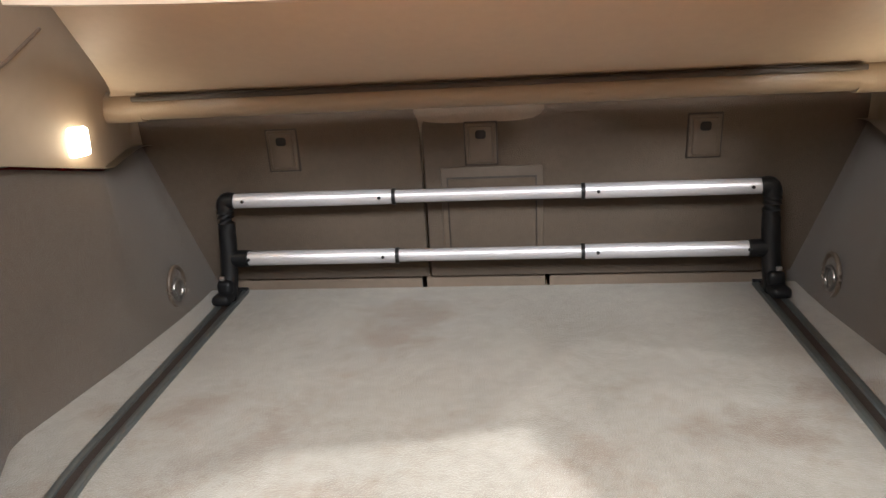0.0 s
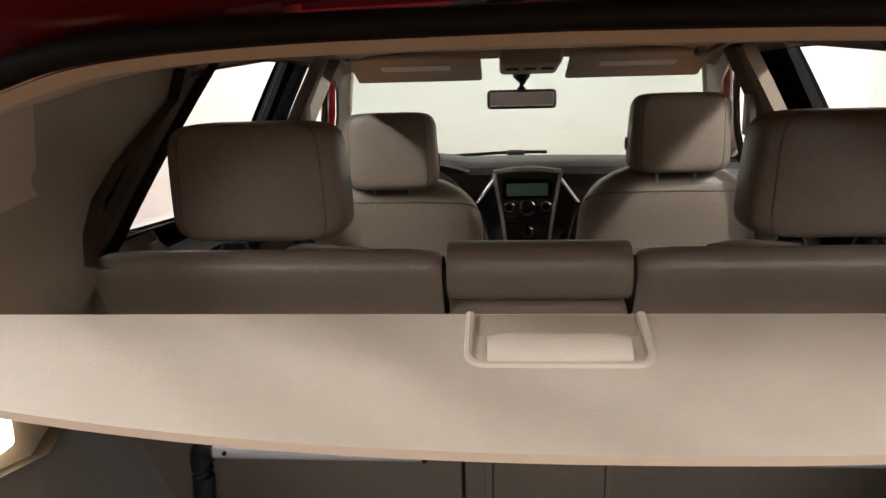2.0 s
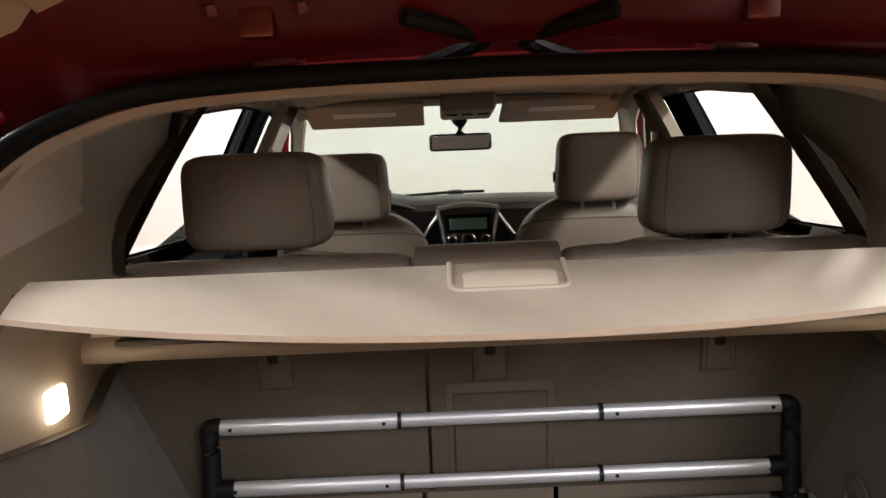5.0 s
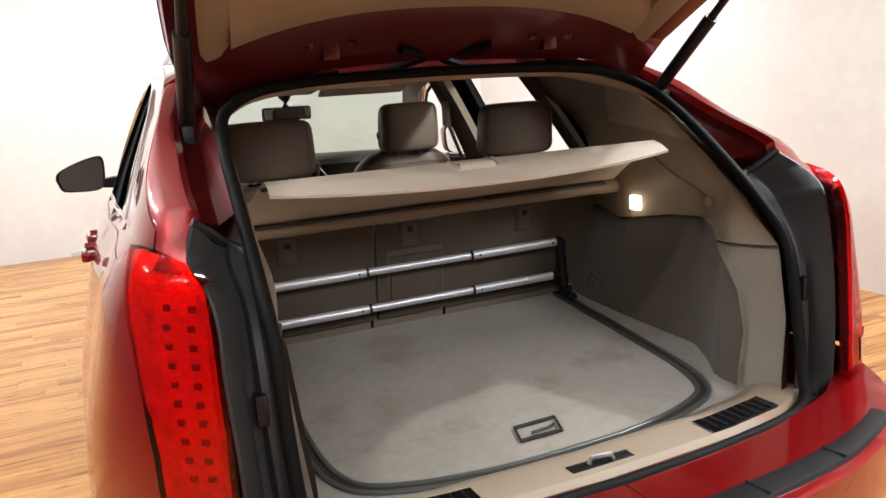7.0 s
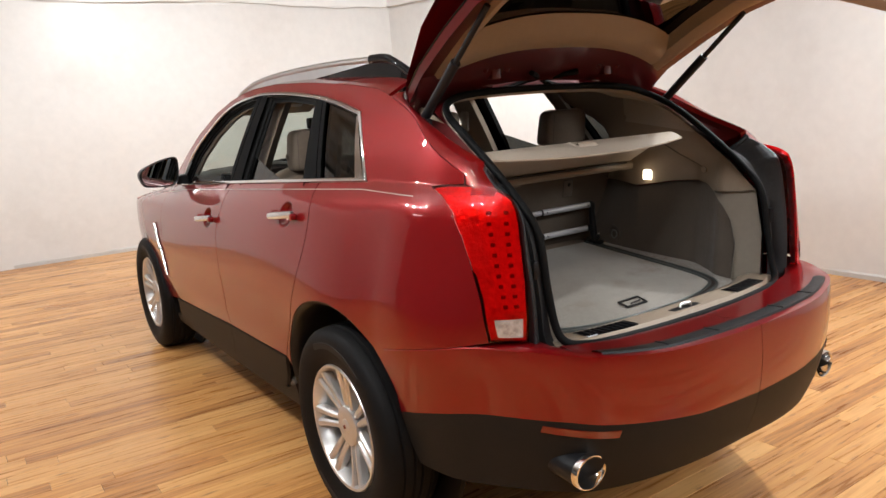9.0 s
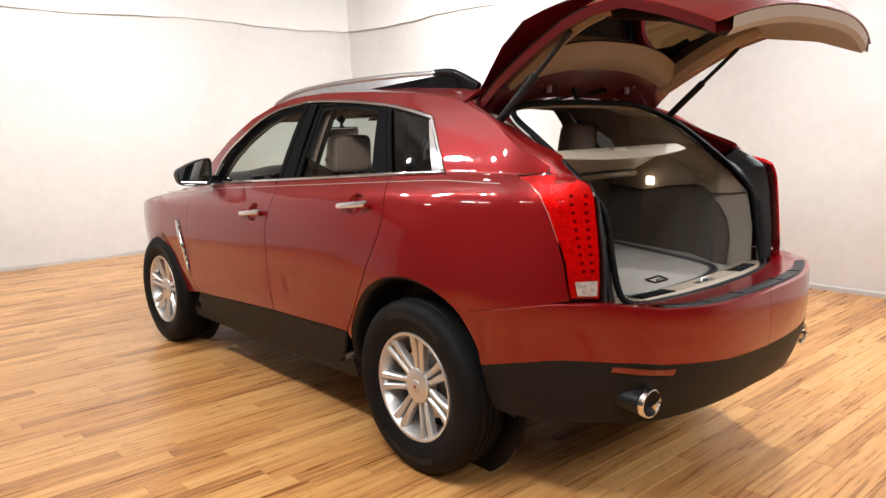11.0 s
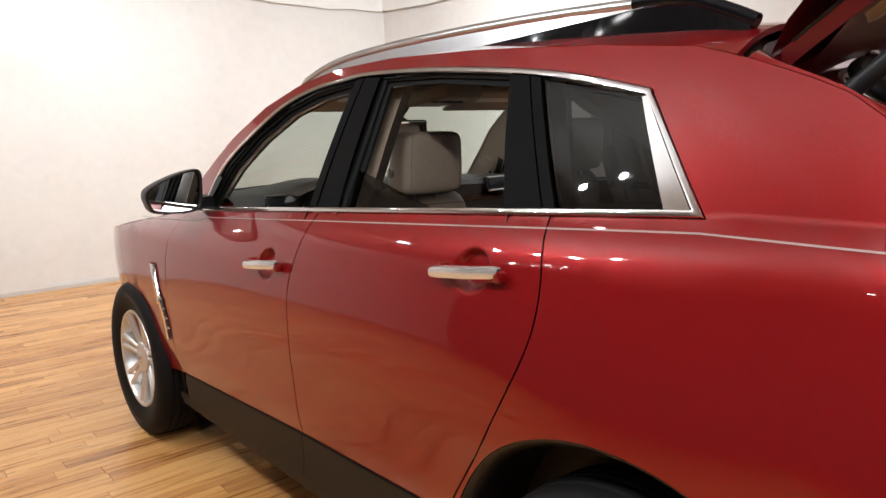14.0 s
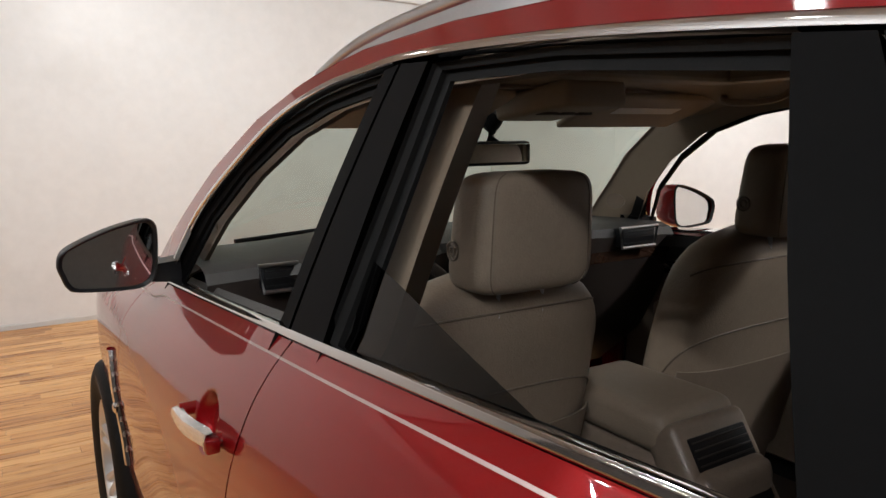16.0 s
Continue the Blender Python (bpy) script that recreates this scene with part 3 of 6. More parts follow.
    for k in range(41):
        v = 0.66 - 1.209 * k / 40
        z = lerp(v, (-0.549, -0.2, 0.0, 0.10, 0.205, 0.3, 0.5, 0.66), (0.822, 0.826, 0.840, 0.848, 0.843, 0.830, 0.798, 0.769))
        p = Vector(lo(v, z))
        if v > 0.0:
            q2 = Vector(up(v, z)) + Vector((-s * 0.03, 0.03, -0.004))
        else:
            yin = lerp(abs(p.x), (0, 0.45, 0.55, 0.62), (0.165, 0.175, 0.19, 0.215))
            q2 = Vector((p.x * 0.985, yin, z - 0.012))
        rows.append([p, p.lerp(q2, 0.06) + Vector((0, 0, 0.003)), p.lerp(q2, 0.5) + Vector((0, 0, 0.002)), q2, q2 + Vector((0, 0.02, -0.05))])
        if v < -0.005:
            e1, e2 = p.lerp(q2, 0.10) + Vector((0, 0, 0.004)), p.lerp(q2, 0.36) + Vector((0, 0, 0.003))
            pad.append([e1, e1 + Vector((0, 0.004, 0.006)), e1.lerp(e2, 0.5) + Vector((0, 0, 0.008)), e2 + Vector((0, -0.004, 0.006)), e2])
    part("step_pad", loft(pad), BLACK, bp, "black ribbed step pad")
    for k in range(0, len(pad), 6):
        if k > 2:
            c0, c1 = pad[k][1], pad[k][3]
            part("pad_rib", tubem([Vector(c0) + Vector((0, 0, 0.002)), Vector(c1) + Vector((0, 0, 0.002))], 0.003, 6), BLACK, bp)
    part("bumper_shelf", loft(rows), RED, bp)
    # window surround: chrome strip, black pillars, glass
    top = curve2(DLO_TOP)
    ring_o = top + [DLO_TIP] + belt_line(0.98, 3.09, 24)
    inn = inset(ring_o, 0.0145)
    rows = []
    for (a, z), (a2, z2) in zip(ring_o + ring_o[:1], inn + inn[:1]):
        m1 = Vector(up(a, z))
        m2 = Vector(up(a2, z2))
        o = Vector((s * 1, 0, 0.35)).normalized()
        rows.append([m1 - o * 0.01, m1 + o * 0.003, m1.lerp(m2, 0.12) + o * 0.006, m1.lerp(m2, 0.5) + o * 0.0075, m1.lerp(m2, 0.88) + o * 0.006, m2 + o * 0.002, m2 - o * 0.02])
    part("window_surround", loft(rows), CHROME, car, "polished chrome window surround")
    # broad bright panel behind the quarter window
    panel("corner_trim", [(1.128, 1.505), (1.142, 1.503), (1.028, 1.287), (0.97, 1.287)], up, CHROME, car, "bright metal corner trim", gap=0.001, out=0.006, step=0.03)
    panel("centre_pillar", [(2.246, 1.604), (2.262, 1.222), (2.222, 1.216), (2.202, 1.61)], up, PILLAR, fd, "gloss black door pillar", gap=0.001, out=0.004, step=0.03, flange=0.05)
    panel("centre_pillar", [(2.196, 1.61), (2.214, 1.216), (2.095, 1.226), (2.112, 1.606)], up, PILLAR, rd, "gloss black door pillar", gap=0.001, out=0.004, step=0.03, flange=0.05)
    panel("rear_pillar", [(1.545, 1.575), (1.484, 1.41), (1.424, 1.262), (1.312, 1.268), (1.477, 1.568)], up, PILLAR, rd, "gloss black door pillar", gap=0.001, out=0.004, step=0.03, flange=0.02)
    panel("quarter_frame", [(1.474, 1.567), (1.309, 1.268), (1.278, 1.27), (1.440, 1.562)], up, PILLAR, car, "black quarter window frame", gap=0.0, out=0.003, step=0.03, flange=0.03)
    panel("quarter_window", [(1.455, 1.562), (1.29, 1.273), (1.0, 1.29), (1.145, 1.507)], up, TINT, car, "dark privacy quarter window", gap=0, out=-0.006, flange=0)
    panel("lowered_window", [(2.10, 1.345), (2.0, 1.325), (1.85, 1.29), (1.7, 1.258), (1.6, 1.236), (1.6, 1.15), (2.10, 1.15)], up, TINT, rd, "half-lowered dark privacy window", gap=0, out=-0.025, flange=0)
    # door frame round each opening: rubber reveal, then beige inner trim
    for nm, ring in (("front", [(3.075, 1.12), (3.055, 1.20), (2.97, 1.325), (2.83, 1.437), (2.66, 1.527), (2.49, 1.574), (2.34, 1.594), (2.255, 1.60), (2.262, 1.16), (2.7, 1.13)]), ("rear", [(2.110, 1.604), (1.85, 1.600), (1.525, 1.573), (1.400, 1.231), (1.7, 1.215), (2.095, 1.19)])):
        r2 = inset(ring, 0.010)
        r3 = inset(ring, 0.026)
        rows = []
        for A, B, D in zip(ring + ring[:1], r2 + r2[:1], r3 + r3[:1]):
            a, b, c2 = Vector(up(*A)), Vector(up(*B)), Vector(up(*D))
            i = Vector((-s, 0, 0))
            rows.append([a + i * 0.004, a + i * 0.012, b + i * 0.018, b + i * 0.028, c2 + i * 0.030, c2 + i * 0.038])
        part("window_seal", loft(rows), RUBBER, fd if nm == "front" else rd, "black rubber window seal")
    # pinstripe
    st = belt_line(0.57, 3.85, 44, -0.024)
    rows = []
    for a, z in st:
        zz = z if a > 0.95 else 1.259
        zz = belt_z(a) - 0.04 if a > 3.1 else zz
        p, q3 = Vector(up(a, zz + 0.0016)), Vector(up(a, zz - 0.0016))
        rows.append([p + Vector((s * 0.0015, 0, 0)), q3 + Vector((s * 0.0015, 0, 0))])
    part("pinstripe", loft(rows), SILVERP, car, "fine pale pinstripe along the doors")
    return fd, rd


doors = {s: body_side(s) for s in (-1, 1)}

# roof, windscreen, bonnet, nose
ROOF_Y = (0.80, 0.94, 1.1, 1.4, 1.8, 2.2, 2.5, 2.66)
ROOF_Z = (1.632, 1.652, 1.666, 1.682, 1.690, 1.690, 1.672, 1.650)


def roof_edge(y):
    z = lerp(y, (0.94, 1.05, 1.3, 1.7, 2.1, 2.4, 2.62, 2.82, 3.02, 3.24, 3.38), (1.567, 1.598, 1.625, 1.652, 1.664, 1.652, 1.612, 1.545, 1.43, 1.25, 1.13))
    return half_width(y, z), z


def roof_point(f, y, drop=0.0):
    """f from -1 to 1 across the roof."""
    xe, ze = roof_edge(max(y, 0.95))
    zc = smooth_lerp(y, ROOF_Y, ROOF_Z, 0.1)
    return (skew(xe * f, y), y, zc - (zc - ze) * abs(f) ** 5.5 - drop)


part("roof", thick(loft([[roof_point(-1 + 2 * i / 24, 0.965 + (2.66 - 0.965) * j / 18) for i in range(25)] for j in range(19)]), 0.012), RED, car)


def screen_point(f, t):
    y0, y1 = 2.66, 3.50
    y = y0 + (y1 - y0) * t
    xe, ze = roof_edge(min(y, 3.38))
    xe -= 0.015
    zc = lerp(t, (0, 1), (1.650, 1.165)) + 0.05 * math.sin(math.pi * t)
    return (skew(xe * f, y), y + 0.10 * (1 - abs(f) ** 2) * (0.3 + t), zc - (zc - min(ze, zc)) * abs(f) ** 2.5)


ws = part("windscreen", loft([[screen_point(-1 + 2 * i / 20, j / 12) for i in range(21)] for j in range(13)]), PALEGLASS, car, "clear greenish windscreen")
ws.visible_shadow = False


def bonnet_point(f, t):
    y = 3.42 + (4.80 - 3.42) * t
    z = smooth_lerp(y, (3.4, 3.55, 3.9, 4.3, 4.6, 4.8, 4.86), (1.125, 1.095, 1.040, 0.965, 0.87, 0.76, 0.68), 0.05)
    x = half_width(y, z)
    return (skew(x * f, y), y + 0.06 * (1 - f * f), z + 0.055 * (1 - abs(f) ** 2.4))


part("bonnet", loft([[bonnet_point(-1 + 2 * i / 20, j / 16) for i in range(21)] for j in range(17)]), RED, car)
part("front_fascia", loft([[(skew(half_width(4.845, z) * f, 4.84), 4.84 + 0.12 * (1 - f * f), z) for f in [k / 8 - 1 for k in range(17)]] for z in (0.28, 0.45, 0.6, 0.72, 0.80)]), RED, car)
part("scuttle", loft([[(0.78 * f, 3.40 + 0.14 * (1 - f * f), 1.13), (0.78 * f, 3.62 + 0.1 * (1 - f * f), 1.135)] for f in [k / 8 - 1 for k in range(17)]]), BLACK, car, "black wiper scuttle panel")
part("underbody", boxm((-0.70, 0.62, 0.285), (0.70, 4.6, 0.38), 0.03), BLACK, car, "black underbody")


# ---- wheels ----
def revolve(profile, n=48, closed=False):
    rows = []
    for k in range(n + 1):
        a = 2 * math.pi * k / n
        rows.append([(x, r * math.cos(a), r * math.sin(a)) for r, x in profile])
    bm = loft(rows)
    bmesh.ops.remove_doubles(bm, verts=bm.verts[:], dist=1e-5)
    return bm


def wheel():
    """A wheel that faces -x, about its own hub."""
    w = new("wheel")
    w.parent = car
    ty = part("tyre", revolve([(0.235, -0.085), (0.25, -0.098), (0.30, -0.112), (0.335, -0.112), (0.362, -0.100), (0.374, -0.085), (0.378, -0.062), (0.371, -0.058), (0.371, -0.052), (0.379, -0.048), (0.380, -0.022), (0.371, -0.018), (0.371, -0.012), (0.381, -0.008), (0.381, 0.008), (0.371, 0.012), (0.371, 0.018), (0.380, 0.022), (0.379, 0.048), (0.371, 0.052), (0.371, 0.058), (0.378, 0.062), (0.374, 0.085), (0.36, 0.10), (0.30, 0.112), (0.235, 0.09)], 64), TYRE, w, "black road tyre")
    for mid_a in (0, 180):
        arc = [radians(mid_a - 32 + 4 * k) for k in range(17)]
        band = [[(x, -r * math.sin(a), r * math.cos(a)) for r, x in ((0.303, -0.1118), (0.304, -0.1134), (0.326, -0.1134), (0.327, -0.1118))] for a in arc]
        part("sidewall_mark", loft(band), SIDEMARK, ty, "raised marking shown as a plain bar")
    part("rim", revolve([(0.240, -0.088), (0.236, -0.096), (0.226, -0.094), (0.218, -0.08), (0.208, -0.04), (0.20, 0.0), (0.20, 0.09)], 64), RIM, w, "silver alloy rim")
    bm = bmesh.new()
    for k in range(7):
        for d in (-1, 1):
            a = 2 * math.pi * k / 7
            m = Euler((a, 0, 0)).to_matrix().to_4x4()
            rows = []
            for r, hwid, off, x0, th in ((0.055, 0.0135, 0.0165, -0.060, 0.035), (0.10, 0.0130, 0.0175, -0.070, 0.034), (0.16, 0.0142, 0.0210, -0.080, 0.034), (0.205, 0.0165, 0.0265, -0.088, 0.034), (0.232, 0.0190, 0.0310, -0.092, 0.034)):
                y = d * off
                rows.append([(x0 + th, y - hwid, r), (x0 + 0.008, y - hwid, r), (x0, y - hwid * 0.5, r), (x0, y + hwid * 0.5, r), (x0 + 0.008, y + hwid, r), (x0 + th, y + hwid, r)])
            b2 = loft(rows)
            bmesh.ops.transform(b2, matrix=m, verts=b2.verts[:])
            me = bpy.data.meshes.new("tmp")
            b2.to_mesh(me)
            b2.free()
            bm.from_mesh(me)
            bpy.data.meshes.remove(me)
    part("spokes", bm, RIM, w, "seven pairs of silver spokes")
    part("hub_cap", revolve([(0.0, -0.080), (0.024, -0.080), (0.028, -0.077), (0.030, -0.075), (0.060, -0.076), (0.074, -0.070), (0.078, -0.05), (0.076, -0.02)], 40), RIM, w, "silver hub cap")
    part("badge", revolve([(0.0, -0.0835), (0.007, -0.083), (0.008, -0.079)], 20), LENS, w, "small red round badge")
    part("brake_disc", revolve([(0.05, -0.01), (0.155, -0.01), (0.157, 0.01), (0.05, 0.012)], 40), SATIN, w, "grey brake disc")
    part("barrel", revolve([(0.02, 0.03), (0.205, 0.03)], 40), BLACK, w)
    return w


first_wheel = wheel()
first_wheel.matrix_basis = pose(-0.81, 1.031, 0.381, 6, 0, 0)
for x, y, turn in ((-0.815, 3.837, 25), (0.81, 1.031, 0), (0.815, 3.837, 0)):
    copy_thing(first_wheel, pose(x, y, 0.381, turn, 0, 0) if x < 0 else pose(x, y, 0.381, 0, 0, 180))


# ---- tail lamps, opening, liftgate ----
LAMP = [(0.487, 1.289), (0.40, 1.298), (0.30, 1.298), (0.20, 1.285), (0.145, 1.265), (0.112, 1.225), (0.098, 1.19), (0.080, 1.115), (0.058, 1.02), (0.045, 0.925), (0.044, 0.850), (0.152, 0.858), (0.182, 0.98), (0.227, 1.078), (0.275, 1.16), (0.327, 1.226), (0.40, 1.265)]
lamps = {}
for s in (-1, 1):
    edge = [(v - (0.035 if s > 0 and 4 <= i <= 10 else 0.0), z) for i, (v, z) in enumerate(LAMP)]
    tl = panel("tail_lamp", edge, upper(s), REDLENS, car, "tall red tail lamp with rows of small lights", step=0.03, out=0.0045, gap=0.0, flange=0.026)
    lamps[s] = tl
    panel("lamp_bowl", edge, upper(s), REDBOWL, tl, "faceted reflector behind the lens", step=0.03, out=-0.004, gap=0.005, flange=0.018)
    panel("light_strip", [(0.205, 1.266), (0.155, 1.25), (0.110, 1.19), (0.093, 1.115), (0.071, 1.02), (0.058, 0.938), (0.122, 0.938), (0.150, 1.02), (0.182, 1.1), (0.215, 1.17), (0.238, 1.235)], upper(s), LEDPANEL, tl, "dark red strip of small lights", step=0.03, out=-0.002, gap=0.0, flange=0.002)
    panel("reversing_lens", [(0.062, 0.922), (0.060, 0.868), (0.128, 0.872), (0.140, 0.922)], upper(s), CLEARLAMP, tl, "clear reversing lamp lens", step=0.02, out=0.0075, gap=0.0, flange=0.004)

# the rear opening: half of its edge, from the sill up to the middle of the roof
EDGE = [(0.40, 0.215, 0.800), (0.50, 0.235, 0.802), (0.548, 0.255, 0.83), (0.562, 0.272, 0.98), (0.562, 0.305, 1.139), (0.562, 0.39, 1.232), (0.562, 0.52, 1.335), (0.560, 0.648, 1.425), (0.545, 0.75, 1.486), (0.50, 0.815, 1.523), (0.42, 0.84, 1.547), (0.25, 0.85, 1.559), (0.0, 0.855, 1.563)]
OUTER = [(0.42, 0.165, 0.80), (0.55, 0.185, 0.805), (0.590, 0.208, 0.86), (0.594, 0.230, 1.0), (0.600, 0.262, 1.15), (0.618, 0.322, 1.285), (0.650, 0.425, 1.357), (0.650, 0.59, 1.42), (0.637, 0.78, 1.503), (0.60, 0.93, 1.572), (0.50, 0.955, 1.605), (0.28, 0.965, 1.625), (0.0, 0.97, 1.632)]


def full_ring(half, count=5):
    h = spline(half, count)
    return [Vector((-p.x, p.y, p.z)) for p in h] + [p for p in h[::-1]][1:]


def opening():
    e, o = full_ring(EDGE), full_ring(OUTER)
    n = len(e)
    red_rows = []
    for i in range(n):
        a, b = o[i], e[i]
        inw = Vector((0, 0.7, -0.7)).normalized() if a.z > 1.3 else Vector((0, 1, 0))
        mid1 = a.lerp(b, 0.12) + inw * 0.035
        mid2 = a.lerp(b, 0.55) + inw * 0.045
        row = [a + inw * -0.002, a.lerp(b, 0.04) + inw * 0.012, mid1, mid2, a.lerp(b, 0.72) + inw * 0.03, a.lerp(b, 0.9) + inw * 0.010, a.lerp(b, 0.97) + inw * 0.012]
        red_rows.append(row)
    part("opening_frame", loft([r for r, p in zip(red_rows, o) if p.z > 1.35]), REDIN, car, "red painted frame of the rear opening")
    # painted return between the body's rear edge and the opening
    oh = spline(OUTER, 12)
    edge = [(0.290, 1.270, (0.664, 0.322, 1.262)), (0.300, 1.290, (0.674, 0.345, 1.286)), (0.33, 1.300, (0.668, 0.385, 1.312)), (0.34, 1.325, (0.655, 0.425, 1.335))]
    for v, z in curve2(SHUT, 6):
        q = min(oh, key=lambda w: abs(w.z - z - 0.012) + (10 if w.x < 0.55 else 0))
        edge.append((v, z, (q.x, q.y, q.z)))
    for s in (-1, 1):
        rows = []
        for v, z, q in edge:
            a, b = Vector(upper(s)(v, z)), Vector((s * q[0], q[1], q[2]))
            n = Vector((s * 0.6, -0.6, 0.5)).normalized()
            rows.append([a - n * 0.012, a - n * 0.001, a.lerp(b, 0.25) + n * 0.007, a.lerp(b, 0.55) + n * 0.008, a.lerp(b, 0.85) + n * 0.004, b + n * 0.001, b - n * 0.02])
        part("pillar_return", loft(rows), RED, car)
    # broad dark plastic covers between the lamps and the seal
    side_line = spline([(0.645, 0.238, 0.800), (0.645, 0.238, 0.85), (0.645, 0.238, 0.926), (0.647, 0.244, 1.02), (0.650, 0.257, 1.115), (0.648, 0.268, 1.19), (0.655, 0.288, 1.245), (0.668, 0.318, 1.272), (0.672, 0.352, 1.293), (0.668, 0.385, 1.312), (0.655, 0.425, 1.335)], 4)
    h_e = spline(EDGE, 12)
    for s in (-1, 1):
        rows = []
        for p in side_line:
            q = min((w for w in h_e if w.x > 0.53), key=lambda w: abs(w.z - (p.z if p.z < 1.2 else 1.2 + (p.z - 1.2) * 0.5)))
            a, b = Vector((s * p.x, p.y, p.z)), Vector((s * q.x, q.y, q.z))
            inw = Vector((0, 1, -0.25)).normalized()
            rows.append([a + inw * 0.03, a - inw * 0.004, a.lerp(b, 0.05) - inw * 0.008, a.lerp(b, 0.30) + inw * 0.004, a.lerp(b, 0.40) + inw * 0.026, a.lerp(b, 0.60) + inw * 0.030, a.lerp(b, 0.66) + inw * 0.010, a.lerp(b, 0.95) + inw * 0.004])
        lc = part("lamp_cover", loft(rows), COVER, car, "black plastic cover beside the tail lamp")
        part("end_cap", tubem([rows[-1][1], rows[-1][3], rows[-1][5], rows[-1][7]], 0.010, 8), BLACK, lc)
        part("buffer", boxm((s * 0.596 - 0.010, 0.272, 1.015), (s * 0.596 + 0.010, 0.30, 1.07), 0.004), BLACK, lc, "black gate buffer")
    low = [(0.0, 0.150, 0.803), (0.20, 0.156, 0.803), (0.36, 0.171, 0.804), (0.47, 0.190, 0.806), (0.535, 0.220, 0.818), (0.556, 0.246, 0.862)]
    ring = [Vector(p) + Vector((0, -0.006, 0.006)) for p in full_ring(low + EDGE[3:])]
    part("seal", tubem(ring[:-1], 0.0125, 16, True), RUBBER, car, "black rubber seal round the rear opening")


opening()

gate = new("liftgate")
gate.parent = car
HINGE = Vector((0, 0.87, 1.60))
OPEN = 55.0


def gate_build():
    """The liftgate, built shut, then swung up about its hinge line."""
    swing = Matrix.Translation(HINGE) @ Euler((radians(-OPEN), 0, 0)).to_matrix().to_4x4() @ Matrix.Translation(-HINGE)
    def add(name, bm, mat, label="", par=None):
        bmesh.ops.transform(bm, matrix=swing, verts=bm.verts[:])
        return part(name, bm, mat, par or gate, label)

    # half widths of the gate's skin at stations from the hinge to the foot: (y, z, half width)
    st = [(0.93, 1.622, 0.60), (0.78, 1.560, 0.635), (0.60, 1.475, 0.650), (0.42, 1.375, 0.662), (0.33, 1.30, 0.665), (0.24, 1.20, 0.655), (0.19, 1.05, 0.645), (0.16, 0.93, 0.64), (0.15, 0.865, 0.625)]
    mid = [(0.80, 1.640), (0.64, 1.585), (0.45, 1.495), (0.26, 1.385), (0.16, 1.30), (0.075, 1.20), (0.045, 1.05), (0.03, 0.93), (0.045, 0.865)]

    def skin(f, t, back=0.0):
        k = t * (len(st) - 1)
        ys, zs, xs = (lerp(k, range(len(st)), [a[i] for a in st]) for i in range(3))
        ym, zm = (lerp(k, range(len(st)), [a[i] for a in mid]) for i in range(2))
        q = abs(f) ** 2.6
        return Vector((xs * f, ym + (ys - ym) * q + back * 0.8, zm + (zs - zm) * q - back * 0.55))

    nf, n1 = 24, 14
    # metal skin below the glass, the glass, and the frame round it
    sk = add("skin", thick(loft([[skin(-1 + 2 * i / nf, 0.50 + 0.50 * j / n1) for i in range(nf + 1)] for j in range(n1 + 1)]), 0.004), RED)
    add("glass", thick(loft([[skin(-0.93 + 1.86 * i / nf, 0.10 + 0.40 * j / n1) for i in range(nf + 1)] for j in range(n1 + 1)]), 0.004), TINT, "dark rear window")
    for sg in (-1, 1):
        add("glass_border", thick(loft([[skin(sg * (0.93 + 0.07 * i / 4), 0.04 + 0.47 * j / n1) for i in range(5)] for j in range(n1 + 1)]), 0.006), GLOSSBLACK, "black edge beside the rear window")
    # inner structure: red frame near the hinge and edges, beige lining
    for sg in (-1, 1):
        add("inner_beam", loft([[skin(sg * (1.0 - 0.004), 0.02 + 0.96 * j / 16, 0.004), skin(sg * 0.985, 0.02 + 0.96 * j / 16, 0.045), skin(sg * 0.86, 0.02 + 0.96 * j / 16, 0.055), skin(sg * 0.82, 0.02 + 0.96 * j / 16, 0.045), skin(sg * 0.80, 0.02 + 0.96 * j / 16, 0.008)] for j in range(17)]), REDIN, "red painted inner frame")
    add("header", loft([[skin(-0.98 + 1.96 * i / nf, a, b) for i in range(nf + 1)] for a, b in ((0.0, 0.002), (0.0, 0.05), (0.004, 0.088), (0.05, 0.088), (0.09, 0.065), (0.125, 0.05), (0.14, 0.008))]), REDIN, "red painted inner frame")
    lin = add("lining", loft([[skin(-0.80 + 1.6 * i / nf, a, b) for i in range(nf + 1)] for a, b in ((0.115, 0.05), (0.12, 0.072), (0.15, 0.078), (0.17, 0.06), (0.18, 0.01))]), TRIM, "beige plastic lining")
    add("lining_foot", loft([[skin(-0.88 + 1.76 * i / nf, a, b) for i in range(nf + 1)] for a, b in ((0.47, 0.01), (0.48, 0.06), (0.52, 0.09), (0.72, 0.10), (0.94, 0.085), (0.985, 0.05), (0.99, 0.01))]), TRIM, "beige plastic lining")
    for sg in (-1, 1):
        add("lining_side", loft([[skin(sg * a, 0.12 + 0.40 * j / 12, b) for a, b in ((0.79, 0.008), (0.80, 0.06), (0.84, 0.078), (0.88, 0.075), (0.90, 0.05))] for j in range(13)]), TRIM, "beige plastic lining")
    # spoiler over the glass
    sp = [[skin(-0.99 + 1.98 * i / nf, t) + Vector((0, -dy, dz)) for i in range(nf + 1)] for t, dy, dz in ((0.0, 0.0, 0.004), (0.04, 0.02, 0.03), (0.14, 0.10, 0.05), (0.20, 0.15, 0.042), (0.21, 0.155, 0.03), (0.17, 0.11, 0.02), (0.08, 0.03, 0.008))]
    add("spoiler", loft(sp), RED, "red roof spoiler with a black underside")
